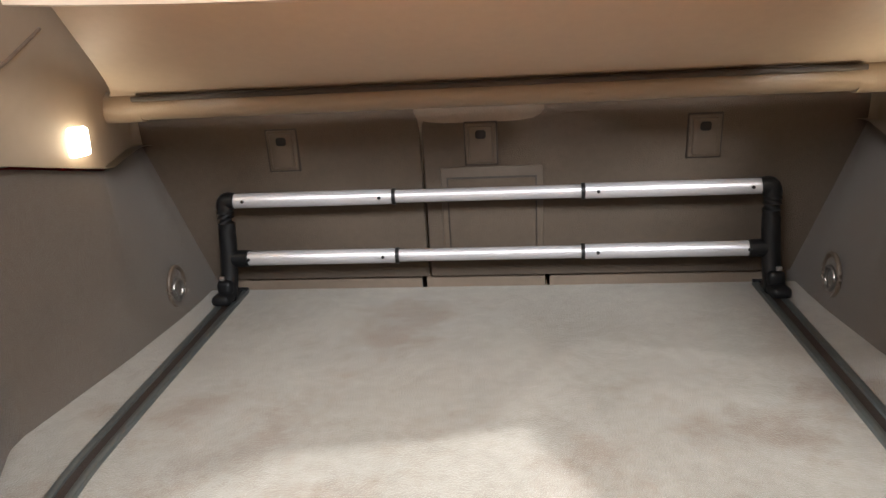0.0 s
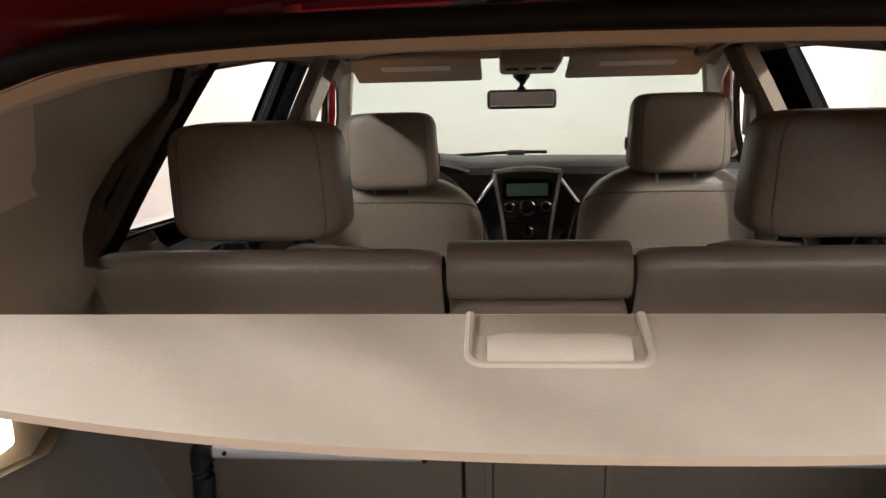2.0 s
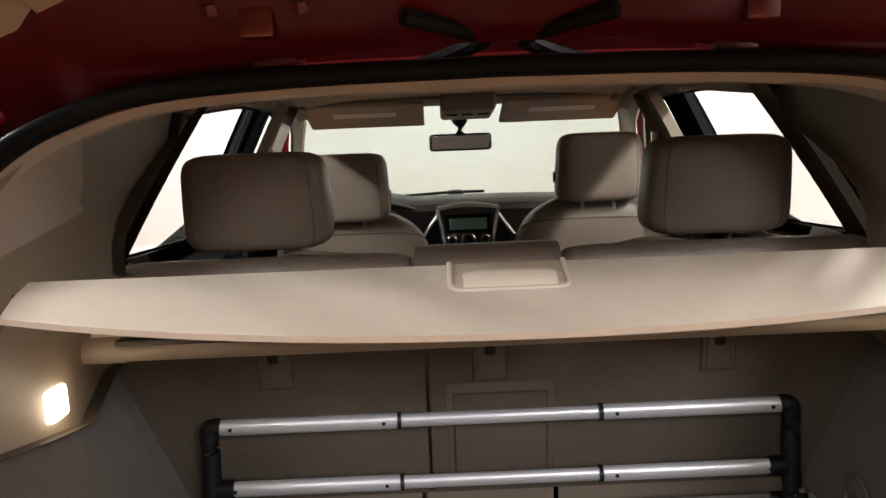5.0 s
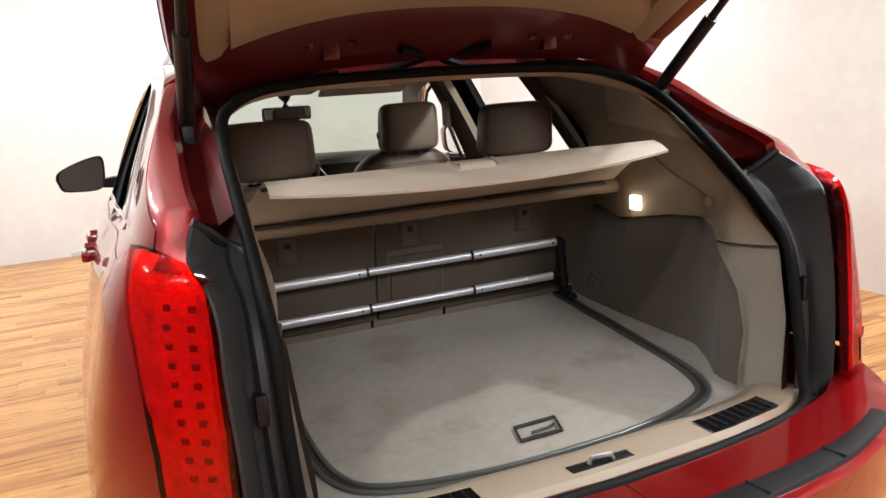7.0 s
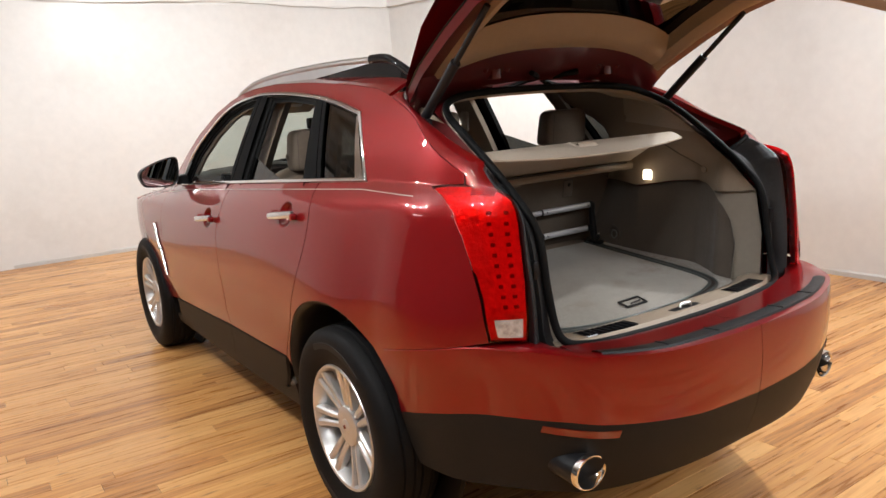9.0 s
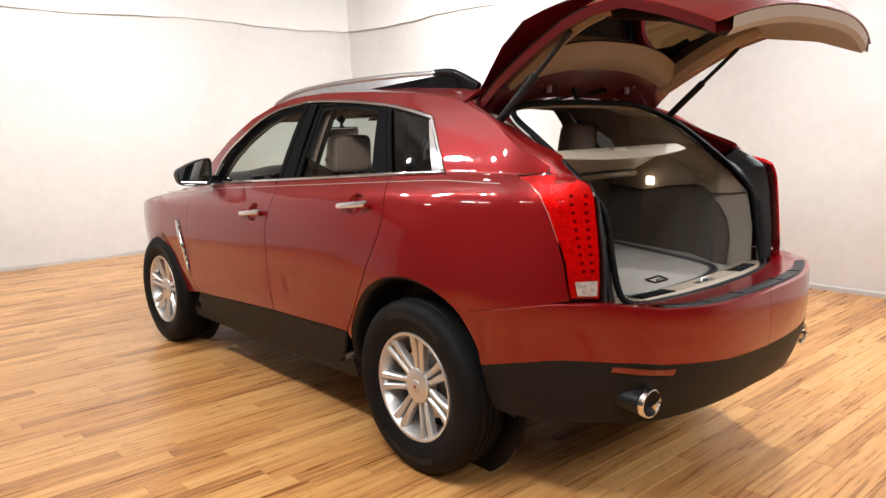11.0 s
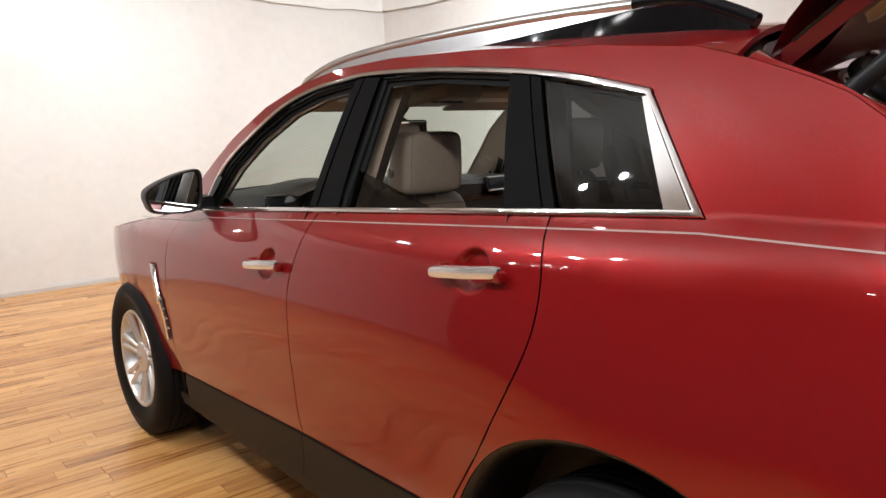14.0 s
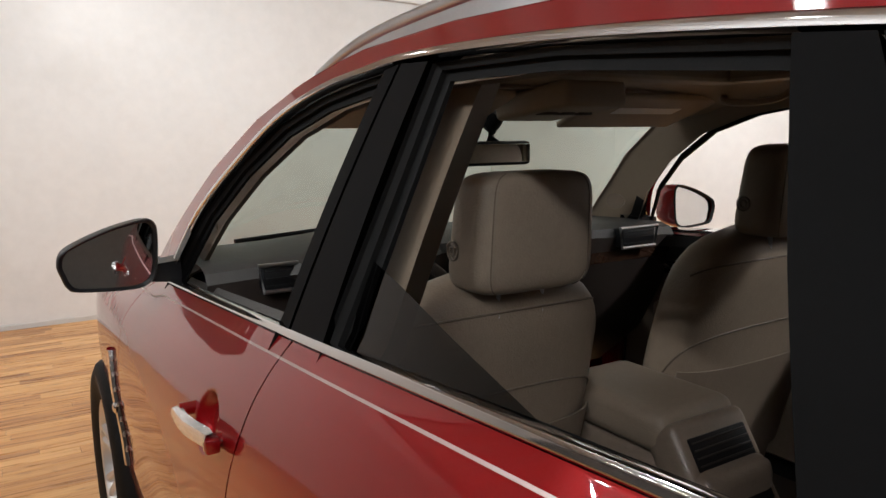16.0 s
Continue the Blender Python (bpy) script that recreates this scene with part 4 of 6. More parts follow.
    # wiper, silver bar, plate, badge
    add("wiper", tubem([skin(0.02, 0.47) + Vector((0, -0.02, 0.01)), skin(-0.25, 0.455) + Vector((0, -0.03, 0.012)), skin(-0.45, 0.47) + Vector((0, -0.02, 0.008))], [0.02, 0.013, 0.006], 8), BLACK, "black rear wiper")
    add("bar", loft([[skin(-0.58 + 1.16 * i / 16, t) + Vector((0, -d, 0)) for i in range(17)] for t, d in ((0.635, 0.0), (0.64, 0.03), (0.66, 0.038), (0.71, 0.034), (0.725, 0.02), (0.73, 0.0))]), CHROME, "broad chrome bar over the number plate")
    pl = add("plate", thick(loft([[skin(-0.24 + 0.48 * i / 8, 0.74 + 0.125 * j / 4) + Vector((0, -0.012, 0)) for i in range(9)] for j in range(5)]), 0.008), GLOSSBLACK, "black dealer plate with yellow and white print")
    add("print_band", thick(loft([[skin(-0.20 + 0.36 * i / 8, 0.765 + 0.045 * j / 2 - 0.004 * math.sin(i * 1.3)) + Vector((0, -0.024, 0)) for i in range(9)] for j in range(3)]), 0.002), YELLOW, "yellow slanting print band", par=pl)
    add("print_band", thick(loft([[skin(-0.20 + 0.40 * i / 8, 0.832 + 0.014 * j) + Vector((0, -0.023, 0)) for i in range(9)] for j in range(2)]), 0.002), WHITEP, "white print band", par=pl)
    add("print_band", thick(loft([[skin(-0.12 + 0.24 * i / 8, 0.748 + 0.008 * j) + Vector((0, -0.023, 0)) for i in range(9)] for j in range(2)]), 0.002), WHITEP, "white print band", par=pl)
    bm = bmesh.new()
    bmesh.ops.create_cone(bm, cap_ends=True, segments=32, radius1=0.055, radius2=0.045, depth=0.02, matrix=Matrix.Translation(skin(0, 0.60) + Vector((0, -0.012, 0))) @ Euler((math.pi / 2, 0, 0)).to_matrix().to_4x4() @ Matrix.Diagonal((0.85, 1, 1, 1)))
    add("badge", bm, CHROME, "round chrome wreath badge")
    for t, a, b in ((0.795, -0.80, -0.56), (0.875, -0.80, -0.55)):
        add("lettering", thick(loft([[skin(a + (b - a) * i / 6, t + 0.02 * j) + Vector((0, -0.004, 0)) for i in range(7)] for j in range(2)]), 0.004), CHROME, "chrome lettering shown as a plain bar")


gate_build()


def gate_hinges():
    for s in (-1, 1):
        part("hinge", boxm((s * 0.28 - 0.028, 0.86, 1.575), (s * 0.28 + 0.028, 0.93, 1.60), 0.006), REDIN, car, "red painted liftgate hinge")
        a, b = Vector((s * 0.612, 0.80, 1.475)), Vector((s * 0.615, 0.42, 1.80))
        st = part("strut", tubem([a, a.lerp(b, 0.55), a.lerp(b, 0.551), b], [0.017, 0.017, 0.010, 0.010], 12), BLACK, car, "black gas strut")
        bm = boxm((s * 0.614 - 0.013, 0.755, 1.425), (s * 0.614 + 0.013, 0.81, 1.485), 0.005)
        part("bracket", bm, BLACK, st)


gate_hinges()


# ---- luggage space ----
def trim_half(y, z):
    """Half width of the trim that lines the luggage space."""
    low = smooth_lerp(y, (0.2, 0.26, 0.33, 0.40, 0.46, 0.50, 0.62, 0.85, 1.02, 1.1, 1.3), (0.556, 0.551, 0.537, 0.519, 0.511, 0.545, 0.600, 0.562, 0.543, 0.537, 0.53), 0.02) + (0.03 + 0.07 * min(1, max(0, (y - 0.9) / 0.2))) * min(1, max(0, (z - 0.84) / 0.29))
    yo = lerp(z, (0.8, 1.0, 1.14, 1.23, 1.335, 1.425, 1.478, 1.55), (0.255, 0.272, 0.305, 0.39, 0.52, 0.648, 0.75, 0.86))
    f = min(1, max(0, (y - yo) / 0.45))
    hi = 0.562 + 0.026 * f ** 0.8
    g = min(1, max(0, (y - 1.08) / 0.22)) * min(1, max(0, (1.31 - z) / 0.05))
    hi += (half_width(max(y, 0.8), z) - 0.06 - hi) * g
    k = min(1, max(0, (z - 1.17) / 0.12))
    k = k * k * (3 - 2 * k)
    return low + (max(hi, 0.562) - low) * k


def floor_z(y):
    return 0.785 + 0.064 * min(1.15, max(0, (y - 0.35) / 0.75))


boot_trim = {}
for s in (-1, 1):
    fn = lambda y, z, s=s: (s * trim_half(y, z), y, z)
    panel("side_carpet", [(0.385, 0.77), (0.379, 0.93), (0.402, 1.02), (0.43, 1.065), (0.476, 1.123), (0.53, 1.150), (0.60, 1.158), (0.72, 1.15), (0.90, 1.12), (1.04, 1.135), (1.25, 1.13), (1.25, 0.80), (0.8, 0.77)], fn, CARPETS, car, "brown-grey carpeted side panel", step=0.04, gap=0.002, flange=0.01)
    up_out = [(0.315, 1.141), (0.40, 1.232), (0.53, 1.335), (0.655, 1.42), (0.76, 1.475), (0.85, 1.52), (1.0, 1.545), (1.38, 1.55), (1.34, 1.50), (1.25, 1.46), (1.155, 1.42), (1.09, 1.38), (1.06, 1.34), (1.055, 1.30), (1.10, 1.285), (1.30, 1.28), (1.45, 1.27), (1.45, 1.13), (1.04, 1.137), (0.90, 1.122), (0.72, 1.152), (0.60, 1.160), (0.53, 1.152), (0.474, 1.126)]
    bt = panel("side_trim", up_out, fn, TRIM, car, "beige plastic side trim", step=0.04, gap=0.0, flange=0.02)
    boot_trim[s] = bt
    panel("lower_trim", [(0.272, 0.80), (0.28, 0.98), (0.3145, 1.1408), (0.4735, 1.1257), (0.43, 1.067), (0.400, 1.02), (0.377, 0.93), (0.383, 0.78)], fn, LOWTRIM, bt, "grey-beige lower pillar trim", step=0.03, gap=0.001, flange=0.02)
    # reveal from the trim's edge out to the quarter window
    rows = []
    for p in spline([(1.40, 1.56, 0), (1.34, 1.50, 0), (1.25, 1.46, 0), (1.155, 1.42, 0), (1.09, 1.38, 0), (1.06, 1.34, 0), (1.055, 1.30, 0), (1.09, 1.282, 0)], 4):
        xi, xo = trim_half(p.x, p.y), half_width(p.x - 0.02, p.y) - 0.02
        rows.append([(s * (xi - 0.001), p.x - 0.004, p.y), (s * (xi + 0.004), p.x + 0.006, p.y), (s * (xi + (xo - xi) * 0.4), p.x + 0.012, p.y), (s * xo, p.x - 0.01, p.y)])
    part("window_reveal", loft(rows), TRIM, bt, "beige reveal of the quarter window")
    x = trim_half(0.855, 1.17)
    lp = part("cargo_lamp", boxm((s * x - 0.008, 0.836, 1.147), (s * x + 0.008, 0.880, 1.190), 0.006), LAMPGLOW, bt, "lit square cargo lamp")
    la = bpy.data.lights.new("cargo_light", "POINT")
    la.energy, la.color, la.shadow_soft_size = 0.05, (1.0, 0.72, 0.44), 0.02
    ob = new("cargo_light", la)
    ob.location = (s * (x - 0.04), 0.85, 1.165)
    # rings on the carpet
    xr = trim_half(1.02, 0.895)
    bm = bmesh.new()
    ring = [(s * (xr - 0.004), 1.02 + 0.030 * math.cos(a), 0.895 + 0.036 * math.sin(a)) for a in [2 * math.pi * k / 24 for k in range(24)]]
    tube(bm, [(x1 - s * 0.002, y1 * 0.52 + 1.02 * 0.48, z1 * 0.52 + 0.885 * 0.48) for x1, y1, z1 in ring], 0.0035, 8, True)
    part("lashing_ring", bm, STEEL, bt, "metal lashing ring in a dark recess")
    bm = bmesh.new()
    tube(bm, ring, 0.004, 8, True)
    part("ring_rim", bm, ANCHOR, bt, "brown plastic rim")
    bm = bmesh.new()
    bmesh.ops.create_cone(bm, cap_ends=True, segments=24, radius1=0.030, radius2=0.030, depth=0.003, matrix=Matrix.Translation((s * (xr - 0.002), 1.02, 0.895)) @ Euler((0, math.pi / 2, 0)).to_matrix().to_4x4())
    part("ring_recess", bm, CARPETS, bt)
    # cover hook track on the upper trim
    track = [(s * (trim_half(y, z) - 0.0005), y, z) for y, z in [(0.585 + 0.21 * k / 8, 1.213 + 0.112 * k / 8) for k in range(9)]]
    part("cover_track", tubem(track, 0.0026, 8), SEAMM, bt, "slot for the cargo cover's pin")
    part("track_end", tubem([(track[0][0] + s * 0.006, 0.572, 1.203), (track[0][0] - s * 0.010, 0.572, 1.203)], 0.013, 14), TRIM, bt, "round beige end stop")
part("socket", boxm((0.597, 0.575, 0.80), (0.612, 0.605, 0.845), 0.003), BLACK, boot_trim[1], "black power socket")

# load floor with a folded lid handle and the rail round it
fl = [[(x, y, floor_z(y)) for x in [-0.64 + 1.28 * i / 24 for i in range(25)]] for y in [0.26 + (1.132 - 0.26) * j / 24 for j in range(25)]]
solo("load_floor", thick(loft(fl), 0.02), CARPET, "worn grey-beige carpeted load floor with faint stains", "load floor", kind="structure")
rail_half = [(0.480, 1.12), (0.479, 0.9), (0.478, 0.7), (0.474, 0.55), (0.455, 0.45), (0.41, 0.39), (0.30, 0.35), (0.15, 0.325), (0.0, 0.32)]
rc = [p for p in spline([(a, b, 0) for a, b in rail_half], 5)]
rc = [Vector((-p.x, p.y, 0)) for p in rc] + rc[::-1][1:]
RAILM = material("grey_green_rail", (0.11, 0.12, 0.115), rough=0.4, metal=0.5, noise_scale=10, noise_amount=0.15)
rail = thing("cargo_rail", "grey metal cargo track let into the load floor", "cargo rail")


def rail_strip(prof):
    rows = []
    for i, p in enumerate(rc):
        d = (rc[min(len(rc) - 1, i + 1)] - rc[max(0, i - 1)]).normalized()
        nn = Vector((d.y, -d.x, 0))
        rows.append([p + nn * u + Vector((0, 0, floor_z(p.y) + h)) for u, h in prof])
    return loft(rows)


part("channel", rail_strip(((-0.0085, 0.0022), (0.0085, 0.0022))), DASH, rail, "dark slotted channel")
for sg in (-1, 1):
    part("lip", rail_strip([(sg * u, h) for u, h in ((0.0185, 0.0), (0.0175, 0.0055), (0.015, 0.0068), (0.009, 0.0066), (0.0075, 0.0055), (0.007, 0.001))]), RAILM, rail, "grey metal track lip")
for sg in (-1, 1):
    part("end_stop", boxm((sg * 0.48 - 0.017, 1.112, floor_z(1.12)), (sg * 0.48 + 0.017, 1.126, floor_z(1.12) + 0.009), 0.002), BLACK, rail)
lid = thing("floor_latch", "black folding floor handle set into the carpet", "handle")
hb = bmesh.new()
tube(hb, [(-0.065, 0.40, floor_z(0.4) + 0.006), (0.035, 0.40, floor_z(0.4) + 0.006), (0.05, 0.455, floor_z(0.45) + 0.006), (-0.05, 0.455, floor_z(0.45) + 0.004)], 0.0042, 6, True)
part("frame", hb, BLACK, lid)
part("grip", tubem([(-0.03, 0.415, floor_z(0.41) + 0.008), (0.01, 0.412, floor_z(0.41) + 0.012), (0.03, 0.425, floor_z(0.42) + 0.008)], 0.0035, 6), DASH, lid)

# sill trim with ribbed plates and latch
sill = thing("sill_trim", "beige plastic sill trim with two black ribbed scuff plates", "sill trim")
def sill_y(x, k):
    return lerp(abs(x), (0, 0.3, 0.45, 0.56), (0.165, 0.175, 0.195, 0.24)) + k
part("sill_panel", loft([[(x, sill_y(x, k), z) for k, z in ((0.0, 0.79), (0.0, 0.812), (0.012, 0.822), (0.09, 0.818), (0.135, 0.80), (0.15, 0.775))] for x in [-0.56 + 1.12 * i / 30 for i in range(31)]]), TRIM, sill)
for s in (-1, 1):
    pl = part("scuff_plate", loft([[(s * x, sill_y(x, k), 0.8255 + dz) for k, dz in ((0.014, -0.004), (0.016, 0.0), (0.075, -0.003), (0.077, -0.007))] for x in [0.255 + 0.20 * i / 8 for i in range(9)]]), GLOSSBLACK, sill, "black scuff plate")
    for i in range(8):
        x = 0.275 + 0.16 * i / 7
        part("rib", tubem([(s * x, sill_y(x, 0.02), 0.826), (s * x, sill_y(x, 0.07), 0.8235)], 0.003, 6), BLACK, pl)
part("striker", tubem([(-0.025, 0.21, 0.822), (-0.02, 0.21, 0.834), (0.02, 0.205, 0.834), (0.025, 0.205, 0.822)], 0.005, 8), SATIN, sill, "steel latch striker")
part("striker_plate", boxm((-0.07, 0.195, 0.816), (0.07, 0.225, 0.8215), 0.002), BLACK, sill)


# ---- cargo divider: two silver telescopic bars between black posts ----
div = thing("cargo_divider", "cargo divider of two silver telescopic bars between black posts", "cargo divider")
for z in (1.034, 0.927):
    for a, b, r in ((-0.462, -0.165, 0.0135), (-0.165, 0.162, 0.0115), (0.162, 0.462, 0.0135)):
        y = 1.083
        rows = []
        for x in (a, b):
            rows.append([(x, y + r * 0.75 * (1 if abs(math.cos(t)) > 0.7 else 0.9) * math.cos(t), z + r * math.sin(t)) for t in [2 * math.pi * k / 14 for k in range(14)]])
        part("bar", loft(rows, True), ALU, div, "brushed silver bar")
    for x in (-0.165, 0.162):
        part("joint", tubem([(x - 0.003, 1.083, z), (x + 0.003, 1.083, z)], 0.0148, 14), BLACK, div, "black joint ring")
    for x in (-0.437, -0.19, 0.187, 0.44):
        bm = bmesh.new()
        bmesh.ops.create_cone(bm, cap_ends=True, segments=10, radius1=0.003, radius2=0.003, depth=0.003, matrix=Matrix.Translation((x, 1.0715, z)) @ Euler((math.pi / 2, 0, 0)).to_matrix().to_4x4())
        part("screw", bm, BLACK, div)
for s in (-1, 1):
    px = s * 0.475
    post = part("post", tubem(spline([(s * 0.455, 1.083, 1.034), (s * 0.470, 1.083, 1.034), (px, 1.083, 1.02), (px, 1.083, 0.98), (px + s * 0.003, 1.078, 0.90), (px + s * 0.008, 1.065, 0.84)], 4), 0.0155, 12), BLACK, div, "black moulded post")
    part("lower_socket", tubem([(s * 0.44, 1.083, 0.927), (s * 0.475, 1.083, 0.927)], 0.016, 12), BLACK, div)
    ft = bmesh.new()
    box(ft, (s * 0.484 - 0.017, 1.03, floor_z(1.05) + 0.006), (s * 0.484 + 0.017, 1.10, floor_z(1.05) + 0.026), 0.009, 3)
    box(ft, (s * 0.482 - 0.0145, 1.052, floor_z(1.05) + 0.02), (s * 0.482 + 0.0145, 1.088, floor_z(1.05) + 0.048), 0.009, 3)
    part("foot", ft, BLACK, div, "black clamp foot")
    part("release", boxm((s * 0.482 - 0.005, 1.048, floor_z(1.05) + 0.050), (s * 0.482 + 0.005, 1.054, floor_z(1.05) + 0.058), 0.002), SATIN, div, "small silver release button")


# ---- cargo cover ----
cov = thing("cargo_cover", "beige vinyl roller cargo cover pulled out over the luggage space", "cargo cover")


def cover_point(x, t):
    """t: 0 front edge at the cassette, 1 top edge of the end board."""
    f = abs(x) / 0.50
    return Vector((x, 0.965 + (0.668 - 0.965) * t, 1.226 + (1.362 - 1.226) * t - 0.008 * math.sin(math.pi * t)))


part("blind", thick(loft([[cover_point((0.600 - 0.11 * (j / 12) ** 0.6) * (-1 + 2 * i / 20), j / 12) for i in range(21)] for j in range(13)]), 0.003), VINYL, cov, "beige vinyl blind")
rows = []
for i in range(33):
    x = -0.49 + 0.98 * i / 32
    g = 1 - (abs(x) / 0.49) ** 2.2
    yl, zl = 0.600 - 0.055 * g, 1.343 - 0.018 * g
    rows.append([(x, 0.668, 1.355), (x, 0.664, 1.363), (x, 0.655, 1.365), (x, 0.655 + (yl - 0.655) * 0.5, 1.365 + (zl - 1.365) * 0.5 + 0.003), (x, yl, zl), (x, yl + 0.001, zl - 0.006), (x, yl + 0.012, zl - 0.007), (x, 0.66, 1.350)])
eb = part("end_board", loft(rows, True), VINYL, cov, "stiff beige end board with a bowed edge")


def board_z(y):
    return 1.367 - 0.041 * (0.655 - y) / 0.11


hx, hh = -0.027, 0.055
hb = bmesh.new()
corner = [(-hh + 0.010 - 0.010 * math.cos(a), 0.607 + 0.010 - 0.010 * math.sin(a)) for a in [math.pi / 2 * k / 5 for k in range(6)]]
rim_line = [(-hh, 0.653)] + corner + [(-x, y) for x, y in corner[::-1]] + [(hh, 0.653)]
tube(hb, [(hx + x, y, board_z(y) + 0.0002) for x, y in rim_line], 0.0030, 8)
part("handle_rim", hb, VINYL, eb, "raised rim of the pull handle")
part("handle_recess", boxm((hx - hh + 0.004, 0.610, board_z(0.63) - 0.006), (hx + hh - 0.004, 0.656, board_z(0.63) + 0.0005), 0.001, 2, Matrix.Translation((0, 0.633, board_z(0.633))) @ Euler((radians(20.4), 0, 0)).to_matrix().to_4x4() @ Matrix.Translation((0, -0.633, -board_z(0.633)))), TRIM, eb, "shaded recess of the pull handle")
rows = []
for k in range(13):
    f = k / 6 - 1
    w = (1 - abs(f) ** 6) ** 0.5
    yc, zc = 0.6195, board_z(0.6195) + 0.001
    rows.append([(hx + f * (hh - 0.003), yc + (0.0115 * math.cos(t)) * w, zc + 0.0085 * w * math.sin(t) + 0.37 * 0.0115 * math.cos(t) * w) for t in [2 * math.pi * q / 14 for q in range(14)]])
part("handle_bar", loft(rows[1:-1], True), VINYL, eb, "plump beige pull handle")
rows = []
for x in (-0.535, 0.535):
    rows.append([(x, 0.965 + 0.033 * math.cos(t), 1.212 + 0.022 * math.sin(t)) for t in [2 * math.pi * k / 16 for k in range(16)]])
cas = part("cassette", loft(rows, True), TRIM, cov, "beige roller cassette")
part("slot", boxm((-0.54, 0.928, 1.220), (0.54, 0.945, 1.228), 0.002), DASH, cov, "dark slot of the cassette")
for s in (-1, 1):
    part("end_cap", tubem([(s * 0.537, 0.965, 1.212), (s * 0.60, 0.965, 1.212)], 0.025, 16), TRIM, cov, "beige end cap")
    part("pin", tubem([(s * 0.485, 0.645, 1.352), (s * 0.500, 0.645, 1.351)], 0.005, 8), BLACK, cov)


# ---- seats ----
def cushion(lo, hi, bevel, lean=0.0, pivot=None, waist=0.0, seg=4):
    bm = bmesh.new()
    box(bm, lo, hi, bevel, seg)
    if lean:
        p = Vector(pivot or ((lo[0] + hi[0]) / 2, (lo[1] + hi[1]) / 2, lo[2]))
        bmesh.ops.transform(bm, matrix=Matrix.Translation(p) @ Euler((radians(lean), 0, 0)).to_matrix().to_4x4() @ Matrix.Translation(-p), verts=bm.verts[:])
    return bm


rear = thing("rear_seat", "taupe leather rear bench seat with carpeted backs and two headrests", "rear seat")
LEAN = 8
PIV = (0, 1.18, 0.83)
BACK = [(1.20, 0.62), (1.178, 0.95), (1.155, 1.13), (1.118, 1.215), (1.088, 1.264), (1.082, 1.288), (1.095, 1.304), (1.125, 1.304), (1.165, 1.284), (1.215, 1.225), (1.27, 1.10), (1.32, 0.85), (1.36, 0.62)]


def back_cushion(a, b, prof):
    """A padded upright between a and b with rounded ends."""
    c = (sum(p[0] for p in prof) / len(prof), sum(p[1] for p in prof) / len(prof))
    rows = []
    for x, k in ((a, 0.90), (a + 0.006, 0.955), (a + 0.02, 0.985), (a + 0.05, 1.0), ((a + b) / 2, 1.004), (b - 0.05, 1.0), (b - 0.02, 0.985), (b - 0.006, 0.955), (b, 0.90)):
        rows.append([(x, c[0] + (p.x - c[0]) * k, c[1] + (p.y - c[1]) * (1 - (1 - k) * 0.5)) for p in spline([(u, v, 0) for u, v in prof], 3)])
    bm = loft(rows)
    bmesh.ops.holes_fill(bm, edges=[e for e in bm.edges if e.is_boundary], sides=0)
    return bm


for a, b in ((-0.60, -0.137), (0.109, 0.60)):
    part("backrest", back_cushion(a, b, BACK), LEATHERD, rear, "taupe leather backrest")
part("armrest", back_cushion(-0.130, 0.102, [(1.13, 1.236), (1.094, 1.244), (1.078, 1.268), (1.080, 1.297), (1.10, 1.313), (1.14, 1.311), (1.19, 1.285), (1.24, 1.21)]), LEATHERD, rear, "padded leather centre section")
part("centre_back", back_cushion(-0.128, 0.100, [(1.20, 0.62), (1.175, 0.95), (1.135, 1.13), (1.098, 1.222), (1.106, 1.238), (1.15, 1.240), (1.25, 1.20), (1.33, 0.80), (1.36, 0.62)]), LEATHERD, rear)
part("cushion", cushion((-0.60, 1.30, 0.42), (0.60, 1.85, 0.66), 0.06), LEATHERD, rear, "leather seat cushion")
for nm, a, b in (("back_panel", -0.64, -0.1205), ("back_panel", -0.1165, 0.64)):
    part(nm, cushion((a, 1.172, 0.862), (b, 1.186, 1.205), 0.005, LEAN, PIV, seg=2), SEATBACK, rear, "brown carpeted seat back")
for x in (-0.372, -0.012, 0.372):
    part("anchor_gap", cushion((x - 0.030, 1.1705, 1.080), (x + 0.030, 1.178, 1.160), 0.002, LEAN, PIV, seg=2), DASH, rear)
    an = cushion((x - 0.0275, 1.168, 1.0825), (x + 0.0275, 1.178, 1.1575), 0.003, LEAN, PIV, seg=2)
    part("anchor_cap", cushion((x - 0.021, 1.1655, 1.088), (x + 0.021, 1.17, 1.152), 0.003, LEAN, PIV, seg=2), ANCHOR, rear, "hinged anchor cap")
    ah = part("tether_anchor", an, ANCHOR, rear, "small framed child seat anchor")
    part("anchor_hole", cushion((x - 0.011, 1.1635, 1.128), (x + 0.011, 1.172, 1.147), 0.006, LEAN, PIV, seg=2), BLACK, ah)
part("hatch_frame", cushion((-0.088, 1.1690, 0.90), (0.097, 1.178, 1.078), 0.004, LEAN, PIV, seg=2), ANCHOR, rear, "raised frame of the ski hatch")
part("hatch_gap", cushion((-0.077, 1.1675, 0.905), (0.086, 1.176, 1.060), 0.002, LEAN, PIV, seg=2), DASH, rear)
part("hatch_flap", cushion((-0.0745, 1.1655, 0.905), (0.0835, 1.176, 1.057), 0.003, LEAN, PIV, seg=2), SEATBACK, rear, "ski hatch flap")


